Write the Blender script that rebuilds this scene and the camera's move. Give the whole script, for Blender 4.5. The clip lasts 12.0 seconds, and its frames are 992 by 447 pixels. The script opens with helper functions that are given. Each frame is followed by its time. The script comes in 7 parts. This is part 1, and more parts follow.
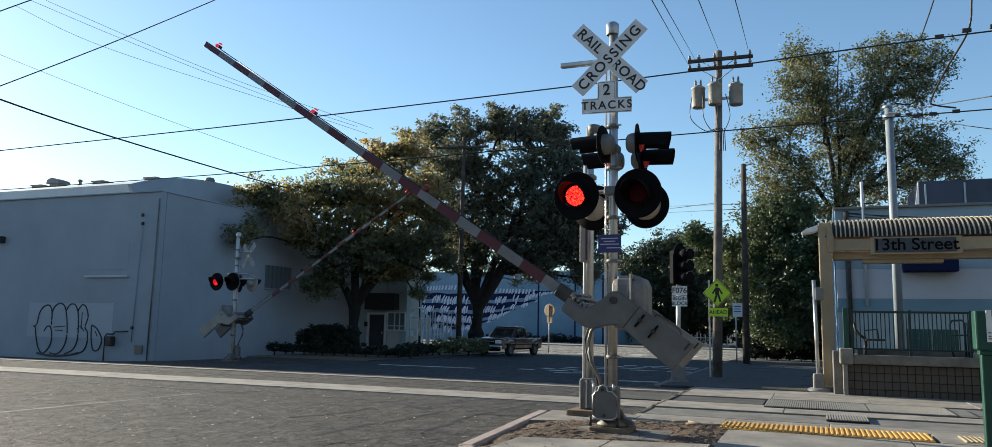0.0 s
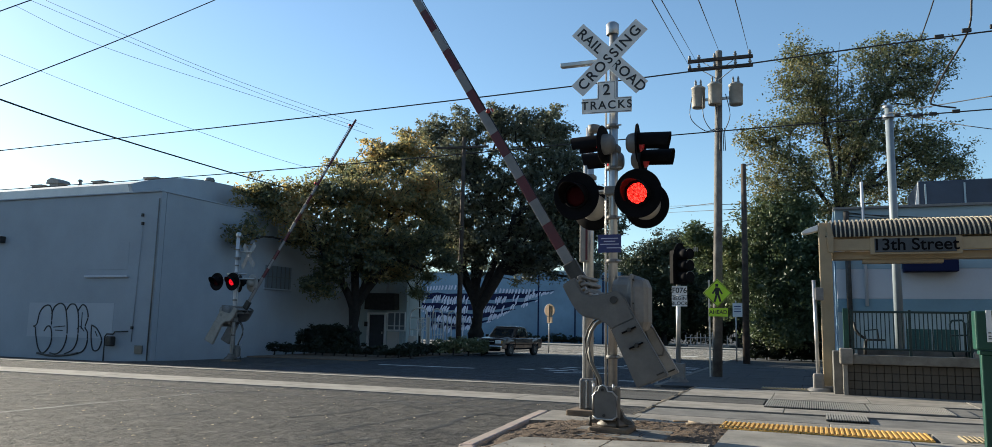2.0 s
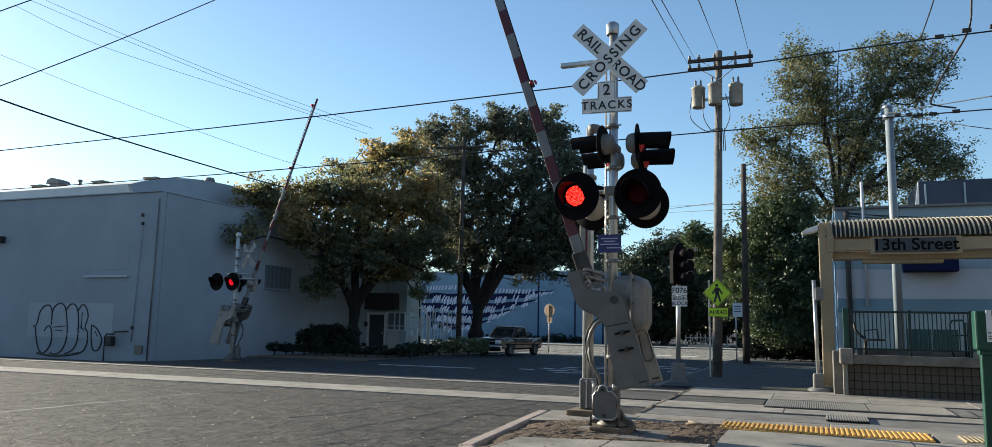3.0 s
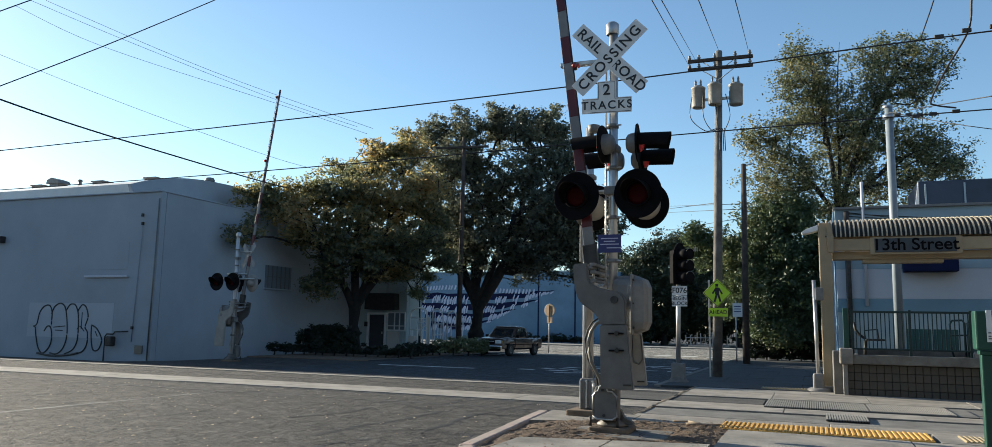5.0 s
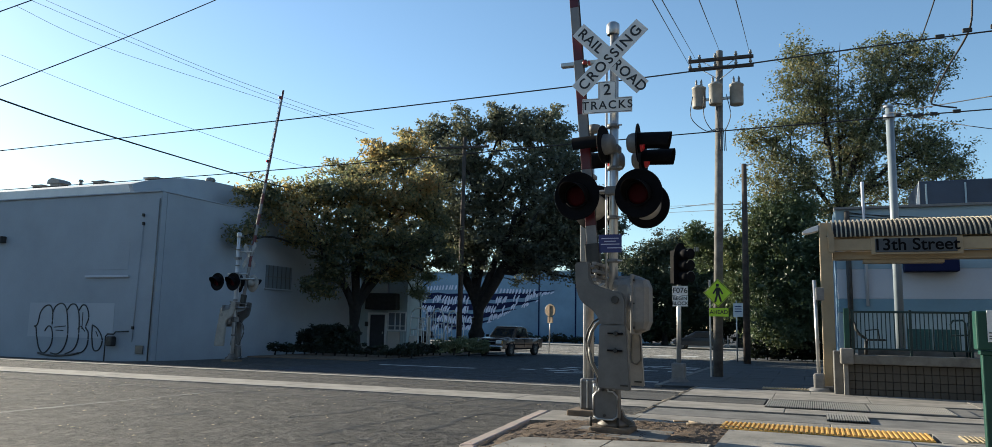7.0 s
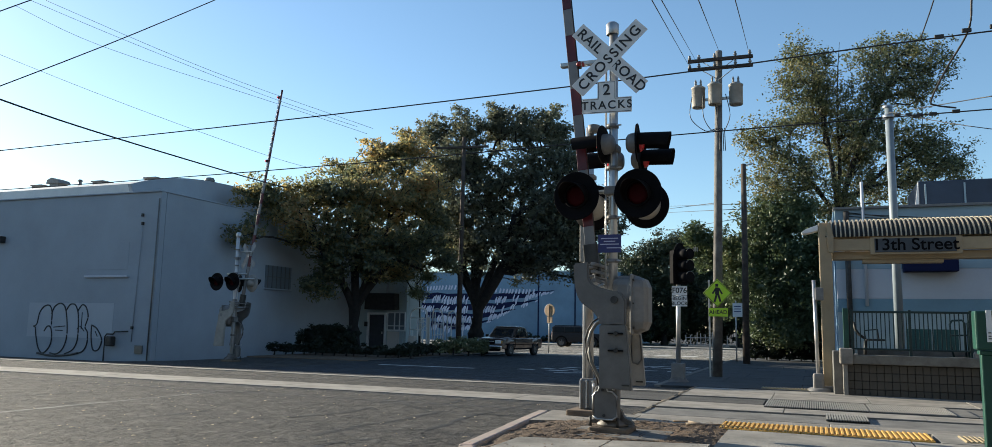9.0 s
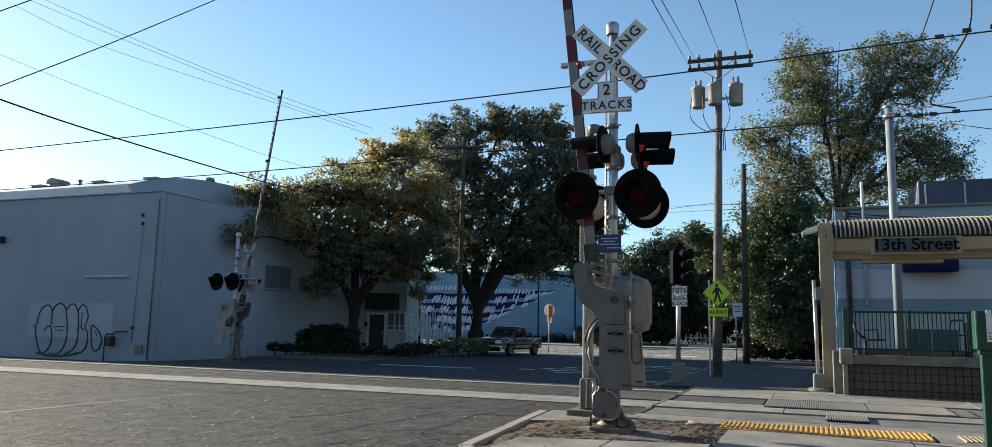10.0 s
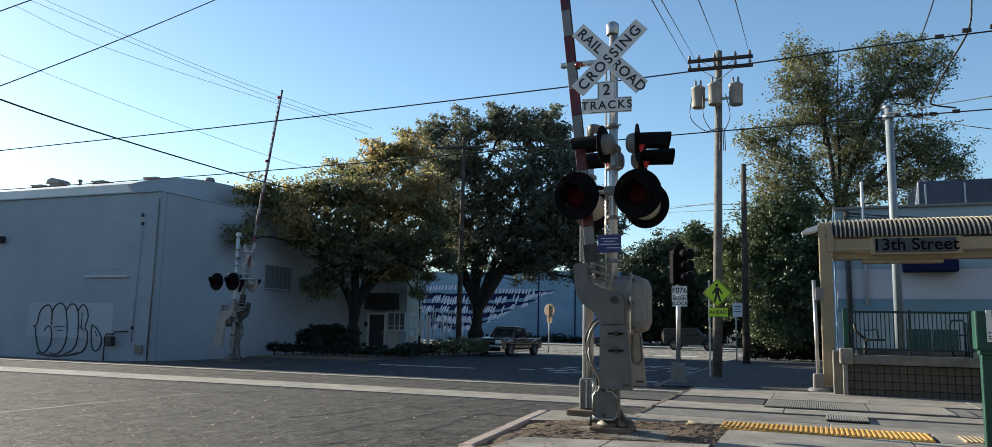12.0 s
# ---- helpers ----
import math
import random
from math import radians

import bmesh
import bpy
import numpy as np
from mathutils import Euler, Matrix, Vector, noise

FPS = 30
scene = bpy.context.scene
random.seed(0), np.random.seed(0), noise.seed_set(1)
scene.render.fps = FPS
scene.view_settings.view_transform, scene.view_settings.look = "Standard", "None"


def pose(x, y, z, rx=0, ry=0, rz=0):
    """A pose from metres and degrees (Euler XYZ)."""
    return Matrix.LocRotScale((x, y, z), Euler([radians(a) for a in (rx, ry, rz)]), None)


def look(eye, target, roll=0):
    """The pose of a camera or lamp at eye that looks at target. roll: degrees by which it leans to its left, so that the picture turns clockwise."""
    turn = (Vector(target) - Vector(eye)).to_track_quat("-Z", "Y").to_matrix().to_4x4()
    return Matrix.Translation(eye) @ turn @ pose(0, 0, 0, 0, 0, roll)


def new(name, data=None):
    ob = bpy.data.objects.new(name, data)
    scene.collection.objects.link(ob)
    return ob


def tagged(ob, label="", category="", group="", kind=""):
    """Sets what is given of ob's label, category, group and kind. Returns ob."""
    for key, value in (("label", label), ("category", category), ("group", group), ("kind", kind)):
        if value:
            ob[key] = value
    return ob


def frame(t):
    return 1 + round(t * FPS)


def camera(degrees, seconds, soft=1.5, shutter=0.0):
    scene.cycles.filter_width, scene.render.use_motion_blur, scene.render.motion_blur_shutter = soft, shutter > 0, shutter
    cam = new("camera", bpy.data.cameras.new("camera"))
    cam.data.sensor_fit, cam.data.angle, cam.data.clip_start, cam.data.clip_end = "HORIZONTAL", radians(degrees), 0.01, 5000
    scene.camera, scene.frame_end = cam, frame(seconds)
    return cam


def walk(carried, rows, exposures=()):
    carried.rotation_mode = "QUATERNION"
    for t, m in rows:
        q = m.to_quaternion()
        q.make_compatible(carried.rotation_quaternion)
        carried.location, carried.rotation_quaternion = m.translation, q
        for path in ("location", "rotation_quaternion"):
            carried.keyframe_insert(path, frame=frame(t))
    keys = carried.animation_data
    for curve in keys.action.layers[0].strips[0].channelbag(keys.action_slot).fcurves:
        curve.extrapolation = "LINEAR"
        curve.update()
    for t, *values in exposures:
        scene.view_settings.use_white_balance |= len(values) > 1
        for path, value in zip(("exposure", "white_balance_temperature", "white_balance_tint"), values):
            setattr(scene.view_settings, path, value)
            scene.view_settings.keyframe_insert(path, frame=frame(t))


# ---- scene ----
cam = camera(64.48, 12.0, soft=0.5)
EYE = (0.0, 0.0, 1.45)


def view(turn=0.0, tilt=0.0, lean=0.0):
    """Camera pose: turn, tilt and lean are small extra degrees from the resting aim."""
    yaw, pitch = radians(21.9 + turn), radians(7.52 + tilt)
    way = Vector((-math.sin(yaw) * math.cos(pitch), math.cos(yaw) * math.cos(pitch), math.sin(pitch)))
    return look(EYE, Vector(EYE) + way, 1.13 + lean)


walk(cam, [(0.0, view()), (6.2, view()), (6.35, view(0.03, 0.0)), (6.5, view(0.28, -0.07, -0.15)), (6.65, view(0.27, -0.11, -0.14)),
           (6.8, view(0.14, -0.04, -0.06)), (7.0, view(0.04, 0.0)), (7.3, view()), (12.0, view())],
     exposures=((0.0, 1.24, 6500, 4), (12.0, 1.24, 6500, 4)))

# ---- light ----
SUN_EL = 15.8
SUN_WAY = Vector((-0.978, 0.205, 0.0)).normalized()
world = bpy.data.worlds.new("world")
scene.world = world
world.use_nodes = True
wn = world.node_tree
sky = wn.nodes.new("ShaderNodeTexSky")
sky.sky_type = "NISHITA"
sky.sun_disc = False
sky.sun_elevation = radians(SUN_EL)
sky.sun_rotation = math.atan2(SUN_WAY.x, SUN_WAY.y)
sky.altitude = 20
sky.air_density = 1.0
sky.dust_density = 0.35
sky.ozone_density = 3.0
wn.links.new(sky.outputs[0], wn.nodes["Background"].inputs[0])
wn.nodes["Background"].inputs[1].default_value = 0.0915
sun = new("sun", bpy.data.lights.new("sun", "SUN"))
sun.data.energy = 4.8
sun.data.angle = radians(0.6)
sun.data.color = (1.0, 0.88, 0.73)
sun_from = SUN_WAY * math.cos(radians(SUN_EL)) + Vector((0, 0, math.sin(radians(SUN_EL))))
sun.matrix_world = look(sun_from * 100, (0, 0, 0))

# ---- materials ----
MATS = {}


def mat(name, col, rough=0.6, metal=0.0, var=0.18, scale=1.5, fine=40.0, bump=0.15, col2=None, spec=0.5, island=0.0):
    """A worn surface: two scales of noise vary colour, roughness and relief."""
    if name in MATS:
        return MATS[name]
    m = bpy.data.materials.new(name)
    m.use_nodes = True
    nt = m.node_tree
    b = nt.nodes["Principled BSDF"]
    tc = nt.nodes.new("ShaderNodeTexCoord")
    n1 = nt.nodes.new("ShaderNodeTexNoise")
    n2 = nt.nodes.new("ShaderNodeTexNoise")
    for n, s, d in ((n1, scale, 5), (n2, fine, 3)):
        n.inputs["Scale"].default_value = s
        n.inputs["Detail"].default_value = d
        n.inputs["Roughness"].default_value = 0.62
        nt.links.new(tc.outputs["Object"], n.inputs["Vector"])
    mx = nt.nodes.new("ShaderNodeMix")
    mx.data_type = "RGBA"
    c = Vector(col)
    dark = col2 if col2 else tuple(c * (1 - 2 * var))
    mx.inputs[6].default_value = (*dark, 1)
    mx.inputs[7].default_value = (*tuple(min(v * (1 + var), 0.95) for v in c), 1)
    add = nt.nodes.new("ShaderNodeMath")
    add.operation = "MULTIPLY_ADD"
    add.inputs[1].default_value = 0.35
    nt.links.new(n2.outputs[0], add.inputs[0])
    sub = nt.nodes.new("ShaderNodeMapRange")
    sub.inputs[1].default_value, sub.inputs[2].default_value = 0.32, 0.68
    sub.inputs[3].default_value, sub.inputs[4].default_value = -0.1, 0.75
    nt.links.new(n1.outputs[0], sub.inputs[0])
    nt.links.new(sub.outputs[0], add.inputs[2])
    last = add.outputs[0]
    if island:
        geo = nt.nodes.new("ShaderNodeNewGeometry")
        oi = nt.nodes.new("ShaderNodeObjectInfo")
        s2 = nt.nodes.new("ShaderNodeMath")
        s2.operation = "ADD"
        nt.links.new(geo.outputs["Random Per Island"], s2.inputs[0])
        nt.links.new(oi.outputs["Random"], s2.inputs[1])
        s3 = nt.nodes.new("ShaderNodeMath")
        s3.operation = "MULTIPLY_ADD"
        s3.inputs[1].default_value = island
        nt.links.new(s2.outputs[0], s3.inputs[0])
        nt.links.new(last, s3.inputs[2])
        last = s3.outputs[0]
    nt.links.new(last, mx.inputs[0])
    nt.links.new(mx.outputs[2], b.inputs["Base Color"])
    rr = nt.nodes.new("ShaderNodeMapRange")
    rr.inputs[3].default_value, rr.inputs[4].default_value = max(rough - 0.12, 0.03), min(rough + 0.12, 1)
    nt.links.new(n1.outputs[0], rr.inputs[0])
    nt.links.new(rr.outputs[0], b.inputs["Roughness"])
    b.inputs["Metallic"].default_value = metal
    b.inputs["Specular IOR Level"].default_value = spec
    if bump:
        bp = nt.nodes.new("ShaderNodeBump")
        bp.inputs["Strength"].default_value = bump
        bp.inputs["Distance"].default_value = 0.02
        nt.links.new(n2.outputs[0], bp.inputs["Height"])
        nt.links.new(bp.outputs[0], b.inputs["Normal"])
    MATS[name] = m
    return m


def asphalt(name, col, crack=0.5):
    if name in MATS:
        return MATS[name]
    m = mat(name, col, rough=0.82, var=0.22, scale=0.35, fine=45, bump=0.5, spec=0.5)
    nt = m.node_tree
    b = nt.nodes["Principled BSDF"]
    src = b.inputs["Base Color"].links[0].from_socket
    tc = [n for n in nt.nodes if n.type == "TEX_COORD"][0]
    # blotches at the size of a palm
    mid = nt.nodes.new("ShaderNodeTexNoise")
    mid.inputs["Scale"].default_value = 2.6
    mid.inputs["Detail"].default_value = 9
    mid.inputs["Roughness"].default_value = 0.66
    nt.links.new(tc.outputs["Object"], mid.inputs["Vector"])
    mv = nt.nodes.new("ShaderNodeMapRange")
    mv.inputs[1].default_value, mv.inputs[2].default_value = 0.35, 0.65
    mv.inputs[3].default_value, mv.inputs[4].default_value = 0.05, 2.0
    nt.links.new(mid.outputs[0], mv.inputs[0])
    tone = nt.nodes.new("ShaderNodeVectorMath")
    tone.operation = "SCALE"
    nt.links.new(src, tone.inputs[0])
    nt.links.new(mv.outputs[0], tone.inputs["Scale"])
    # worn streaks and grit at the size of a thumb
    grit = nt.nodes.new("ShaderNodeTexNoise")
    grit.inputs["Scale"].default_value = 11
    grit.inputs["Detail"].default_value = 5
    grit.inputs["Roughness"].default_value = 0.7
    nt.links.new(tc.outputs["Object"], grit.inputs["Vector"])
    gv = nt.nodes.new("ShaderNodeMapRange")
    gv.inputs[1].default_value, gv.inputs[2].default_value = 0.36, 0.64
    gv.inputs[3].default_value, gv.inputs[4].default_value = 0.35, 1.6
    nt.links.new(grit.outputs[0], gv.inputs[0])
    worn = nt.nodes.new("ShaderNodeVectorMath")
    worn.operation = "SCALE"
    nt.links.new(tone.outputs[0], worn.inputs[0])
    nt.links.new(gv.outputs[0], worn.inputs["Scale"])
    src = worn.outputs[0]
    # warped cell borders read as cracks
    wob = nt.nodes.new("ShaderNodeTexNoise")
    wob.inputs["Scale"].default_value = 1.3
    wob.inputs["Detail"].default_value = 6
    va = nt.nodes.new("ShaderNodeVectorMath")
    va.operation = "MULTIPLY_ADD"
    va.inputs[1].default_value = (1.6, 1.6, 0)
    vo = nt.nodes.new("ShaderNodeTexVoronoi")
    vo.feature = "DISTANCE_TO_EDGE"
    vo.inputs["Scale"].default_value = 0.33
    nt.links.new(tc.outputs["Object"], wob.inputs["Vector"])
    nt.links.new(wob.outputs[1], va.inputs[0])
    nt.links.new(tc.outputs["Object"], va.inputs[2])
    nt.links.new(va.outputs[0], vo.inputs["Vector"])
    mr = nt.nodes.new("ShaderNodeMapRange")
    mr.inputs[1].default_value, mr.inputs[2].default_value = 0.004, 0.016
    mr.inputs[3].default_value, mr.inputs[4].default_value = 1.0, 0.0
    nt.links.new(vo.outputs["Distance"], mr.inputs[0])
    msk = nt.nodes.new("ShaderNodeTexNoise")
    msk.inputs["Scale"].default_value = 0.23
    nt.links.new(tc.outputs["Object"], msk.inputs["Vector"])
    mm = nt.nodes.new("ShaderNodeMapRange")
    mm.inputs[1].default_value, mm.inputs[2].default_value = 0.45, 0.6
    nt.links.new(msk.outputs[0], mm.inputs[0])
    mul = nt.nodes.new("ShaderNodeMath")
    mul.operation = "MULTIPLY"
    nt.links.new(mr.outputs[0], mul.inputs[0])
    nt.links.new(mm.outputs[0], mul.inputs[1])
    m2 = nt.nodes.new("ShaderNodeMath")
    m2.operation = "MULTIPLY"
    m2.inputs[1].default_value = crack
    nt.links.new(mul.outputs[0], m2.inputs[0])
    mx = nt.nodes.new("ShaderNodeMix")
    mx.data_type = "RGBA"
    mx.inputs[7].default_value = (0.012, 0.012, 0.012, 1)
    nt.links.new(m2.outputs[0], mx.inputs[0])
    nt.links.new(src, mx.inputs[6])
    # pale specks of bare aggregate
    sp = nt.nodes.new("ShaderNodeTexVoronoi")
    sp.inputs["Scale"].default_value = 26
    nt.links.new(tc.outputs["Object"], sp.inputs["Vector"])
    sr = nt.nodes.new("ShaderNodeMapRange")
    sr.inputs[1].default_value, sr.inputs[2].default_value = 0.1, 0.3
    sr.inputs[3].default_value, sr.inputs[4].default_value = 0.4, 0.0
    nt.links.new(sp.outputs["Distance"], sr.inputs[0])
    mx2 = nt.nodes.new("ShaderNodeMix")
    mx2.data_type = "RGBA"
    mx2.inputs[7].default_value = (0.2, 0.19, 0.17, 1)
    nt.links.new(sr.outputs[0], mx2.inputs[0])
    nt.links.new(mx.outputs[2], mx2.inputs[6])
    nt.links.new(mx2.outputs[2], b.inputs["Base Color"])
    old = [n for n in nt.nodes if n.type == "BUMP"][0]
    old.inputs["Strength"].default_value = 0.9
    rough_bump = nt.nodes.new("ShaderNodeBump")
    rough_bump.inputs["Strength"].default_value = 1.0
    rough_bump.inputs["Distance"].default_value = 0.24
    nt.links.new(mid.outputs[0], rough_bump.inputs["Height"])
    nt.links.new(old.outputs[0], rough_bump.inputs["Normal"])
    # lumps the size of a fist, worn out of the surface
    lump = nt.nodes.new("ShaderNodeTexNoise")
    lump.inputs["Scale"].default_value = 9
    lump.inputs["Detail"].default_value = 4
    lump.inputs["Roughness"].default_value = 0.55
    nt.links.new(tc.outputs["Object"], lump.inputs["Vector"])
    lump_bump = nt.nodes.new("ShaderNodeBump")
    lump_bump.inputs["Strength"].default_value = 0.9
    lump_bump.inputs["Distance"].default_value = 0.045
    nt.links.new(lump.outputs[0], lump_bump.inputs["Height"])
    nt.links.new(rough_bump.outputs[0], lump_bump.inputs["Normal"])
    nt.links.new(lump_bump.outputs[0], b.inputs["Normal"])
    return m


def leaf_mat(name, cols, through_part=0.45, stops=None):
    """Thin leaves that let part of the light through; each leaf takes its own tone."""
    m = bpy.data.materials.new(name)
    m.use_nodes = True
    nt = m.node_tree
    nt.nodes.remove(nt.nodes["Principled BSDF"])
    geo = nt.nodes.new("ShaderNodeNewGeometry")
    tc = nt.nodes.new("ShaderNodeTexCoord")
    nz = nt.nodes.new("ShaderNodeTexNoise")
    nz.inputs["Scale"].default_value = 0.3
    nt.links.new(tc.outputs["Object"], nz.inputs["Vector"])
    ad = nt.nodes.new("ShaderNodeMath")
    ad.operation = "MULTIPLY_ADD"
    ad.inputs[1].default_value = 0.45
    mr = nt.nodes.new("ShaderNodeMapRange")
    mr.inputs[1].default_value, mr.inputs[2].default_value = 0.3, 0.7
    mr.inputs[3].default_value, mr.inputs[4].default_value = 0.0, 0.55
    nt.links.new(nz.outputs[0], mr.inputs[0])
    nt.links.new(geo.outputs["Random Per Island"], ad.inputs[0])
    nt.links.new(mr.outputs[0], ad.inputs[2])
    ramp = nt.nodes.new("ShaderNodeValToRGB")
    el = ramp.color_ramp.elements
    el[0].color, el[1].color = (*cols[0], 1), (*cols[-1], 1)
    for i, c in enumerate(cols[1:-1], 1):
        el.new(stops[i] if stops else i / (len(cols) - 1)).color = (*c, 1)
    nt.links.new(ad.outputs[0], ramp.inputs[0])
    d = nt.nodes.new("ShaderNodeBsdfDiffuse")
    tl = nt.nodes.new("ShaderNodeBsdfTranslucent")
    gl = nt.nodes.new("ShaderNodeBsdfGlossy")
    gl.inputs["Roughness"].default_value = 0.5
    gl.inputs["Color"].default_value = (0.6, 0.6, 0.6, 1)
    nt.links.new(ramp.outputs[0], d.inputs[0])
    nt.links.new(ramp.outputs[0], tl.inputs[0])
    mx = nt.nodes.new("ShaderNodeMixShader")
    mx.inputs[0].default_value = through_part
    nt.links.new(d.outputs[0], mx.inputs[1])
    nt.links.new(tl.outputs[0], mx.inputs[2])
    m2 = nt.nodes.new("ShaderNodeMixShader")
    m2.inputs[0].default_value = 0.06
    nt.links.new(mx.outputs[0], m2.inputs[1])
    nt.links.new(gl.outputs[0], m2.inputs[2])
    nt.links.new(m2.outputs[0], nt.nodes["Material Output"].inputs[0])
    return m


def glow_mat(name, col, strength, uneven=0.0):
    """A glowing surface; uneven lets each separate lamp of a panel differ."""
    m = bpy.data.materials.new(name)
    m.use_nodes = True
    nt = m.node_tree
    b = nt.nodes["Principled BSDF"]
    b.inputs["Base Color"].default_value = (*col, 1)
    b.inputs["Roughness"].default_value = 0.25
    b.inputs["Emission Color"].default_value = (*col, 1)
    b.inputs["Emission Strength"].default_value = strength
    if uneven:
        geo = nt.nodes.new("ShaderNodeNewGeometry")
        mr = nt.nodes.new("ShaderNodeMapRange")
        mr.inputs[3].default_value, mr.inputs[4].default_value = strength * (1 - uneven), strength * (1 + uneven)
        nt.links.new(geo.outputs["Random Per Island"], mr.inputs[0])
        nt.links.new(mr.outputs[0], b.inputs["Emission Strength"])
    return m


def glass_mat(name, col, rough=0.05):
    m = bpy.data.materials.new(name)
    m.use_nodes = True
    b = m.node_tree.nodes["Principled BSDF"]
    b.inputs["Base Color"].default_value = (*col, 1)
    b.inputs["Roughness"].default_value = rough
    b.inputs["Specular IOR Level"].default_value = 0.7
    return m


ASPHALT = asphalt("asphalt", (0.0365, 0.0343, 0.0318), 0.9)
CONCRETE = mat("concrete", (0.237, 0.218, 0.19), 0.88, var=0.26, scale=1.7, fine=30, bump=0.4, island=0.12)
CONCRETE_DARK = mat("weathered_concrete", (0.14, 0.135, 0.125), 0.9, var=0.3, scale=1.6, fine=50, bump=0.3, island=0.1)
# pavement tone darkened to paint in the shade beyond the tracks
PAVING_DARK = mat("shade_dark_pavement", (0.042, 0.047, 0.051), 0.9, var=0.3, scale=1.2, fine=30, bump=0.4, island=0.12)
INFILL = mat("asphalt_infill", (0.06, 0.059, 0.056), 0.9, var=0.3, scale=1.5, fine=40, bump=0.6)
DIRT = mat("pale_joint_dirt", (0.2, 0.16, 0.11), 0.95, var=0.4, scale=5, fine=30, bump=0.6)
PAVING = mat("pavement_concrete", (0.24, 0.226, 0.2), 0.9, var=0.28, scale=1.4, fine=30, bump=0.4, island=0.1)
FOOTING = mat("rust_stained_concrete", (0.15, 0.108, 0.072), 0.9, var=0.3, scale=5, fine=40, bump=0.4, col2=(0.1, 0.075, 0.055))
KERB_RED = mat("faded_red_kerb", (0.33, 0.24, 0.205), 0.85, var=0.25, scale=5, fine=60, col2=(0.27, 0.25, 0.22))
SOIL = mat("soil_mulch", (0.14, 0.093, 0.058), 0.95, var=0.3, scale=4, fine=45, bump=0.8)
STEEL = mat("galvanised_steel", (0.5, 0.5, 0.5), 0.38, 0.72, var=0.12, scale=6, fine=70, bump=0.05)
ALU = mat("aluminium_mast", (0.5, 0.495, 0.48), 0.34, 0.75, var=0.14, scale=4, fine=60, bump=0.06)
CAST = mat("cast_aluminium", (0.2, 0.195, 0.187), 0.6, 0.2, var=0.16, scale=5, fine=50, bump=0.15)
GATE_CAST = mat("dull_cast_aluminium", (0.14, 0.136, 0.13), 0.6, 0.15, var=0.14, scale=4, fine=45, bump=0.12)
CONDUIT = mat("grey_conduit", (0.16, 0.158, 0.15), 0.4, 0.4, var=0.15)
RAIL = mat("worn_rail", (0.15, 0.135, 0.12), 0.55, 0.3, var=0.3, scale=3, fine=30, bump=0.1)
IRON = mat("dark_iron", (0.05, 0.048, 0.045), 0.6, 0.4, var=0.25, scale=6, fine=50)
BLACK = mat("black_paint", (0.0065, 0.0065, 0.008), 0.75, 0.0, var=0.2, scale=6, fine=50, bump=0.05, spec=0.07)
BLACK_RUBBER = mat("black_rubber", (0.02, 0.02, 0.02), 0.8, var=0.2, scale=8, fine=60)
WIRE = mat("wire_jacket", (0.02, 0.02, 0.022), 0.6, var=0.1)
SIGN_WHITE = mat("white_sheeting", (0.72, 0.73, 0.72), 0.5, var=0.06, scale=5, fine=90, bump=0.03)
MAST_PAINT = mat("aluminium_mast_paint", (0.55, 0.56, 0.57), 0.5, 0.1, var=0.1, scale=4, fine=60, bump=0.04)
SIGN_WORN = mat("worn_sign_back", (0.24, 0.25, 0.26), 0.6, var=0.12, scale=6, fine=60, bump=0.04)
SIGN_BLACK = mat("sign_black", (0.02, 0.02, 0.022), 0.5, var=0.1)
SIGN_BLUE = mat("sign_blue", (0.02, 0.026, 0.13), 0.45, var=0.1, scale=8)
SIGN_GREEN = mat("fluorescent_yellow_green", (0.55, 0.8, 0.04), 0.45, var=0.05, scale=6)
SIGN_ORANGE = mat("sign_back_tan", (0.78, 0.56, 0.38), 0.6, var=0.15, scale=5)
CAST_PALE = mat("pale_aluminium_casting", (0.3, 0.285, 0.255), 0.6, 0.1, var=0.14, scale=4, fine=45, bump=0.1)
STRIPE_RED = mat("red_sheeting", (0.085, 0.006, 0.013), 0.45, var=0.15, scale=4, fine=60, bump=0.03)
STRIPE_WHITE = mat("boom_white", (0.2, 0.198, 0.2), 0.5, var=0.14, scale=3, fine=60, bump=0.03)
WALL_GREY = mat("painted_block_wall", (0.33, 0.365, 0.405), 0.85, var=0.08, scale=0.3, fine=14, bump=0.1)
PATCH = mat("overpaint_patch", (0.415, 0.44, 0.475), 0.85, var=0.05, scale=0.6, fine=18, bump=0.1)
ROOF_WHITE = mat("roof_coating", (0.7, 0.68, 0.64), 0.7, var=0.12, scale=0.4, fine=12)
UNSEEN_WALL = mat("unseen_wall_grey", (0.12, 0.12, 0.122), 0.9, var=0.2, scale=0.6, fine=18)
WALL_BLUE = mat("blue_painted_wall", (0.19, 0.3, 0.36), 0.8, var=0.1, scale=0.4, fine=14)
WALL_PALE = mat("pale_blue_wall", (0.28, 0.375, 0.43), 0.8, var=0.07, scale=0.4, fine=14)
WALL_WHITE = mat("white_wall", (0.5, 0.515, 0.55), 0.8, var=0.06, scale=0.4, fine=14)
MURAL_WHITE = mat("mural_white", (0.5, 0.55, 0.68), 0.8, var=0.12, scale=1.0, fine=14)
MURAL_BLUE = mat("mural_wall_blue", (0.145, 0.25, 0.36), 0.8, var=0.12, scale=0.4, fine=14)
WALL_BASE = mat("pale_grey_wall", (0.38, 0.45, 0.46), 0.8, var=0.08, scale=0.5, fine=14)
WALL_BEIGE = mat("beige_stucco", (0.6, 0.56, 0.5), 0.88, var=0.1, scale=0.5, fine=18)
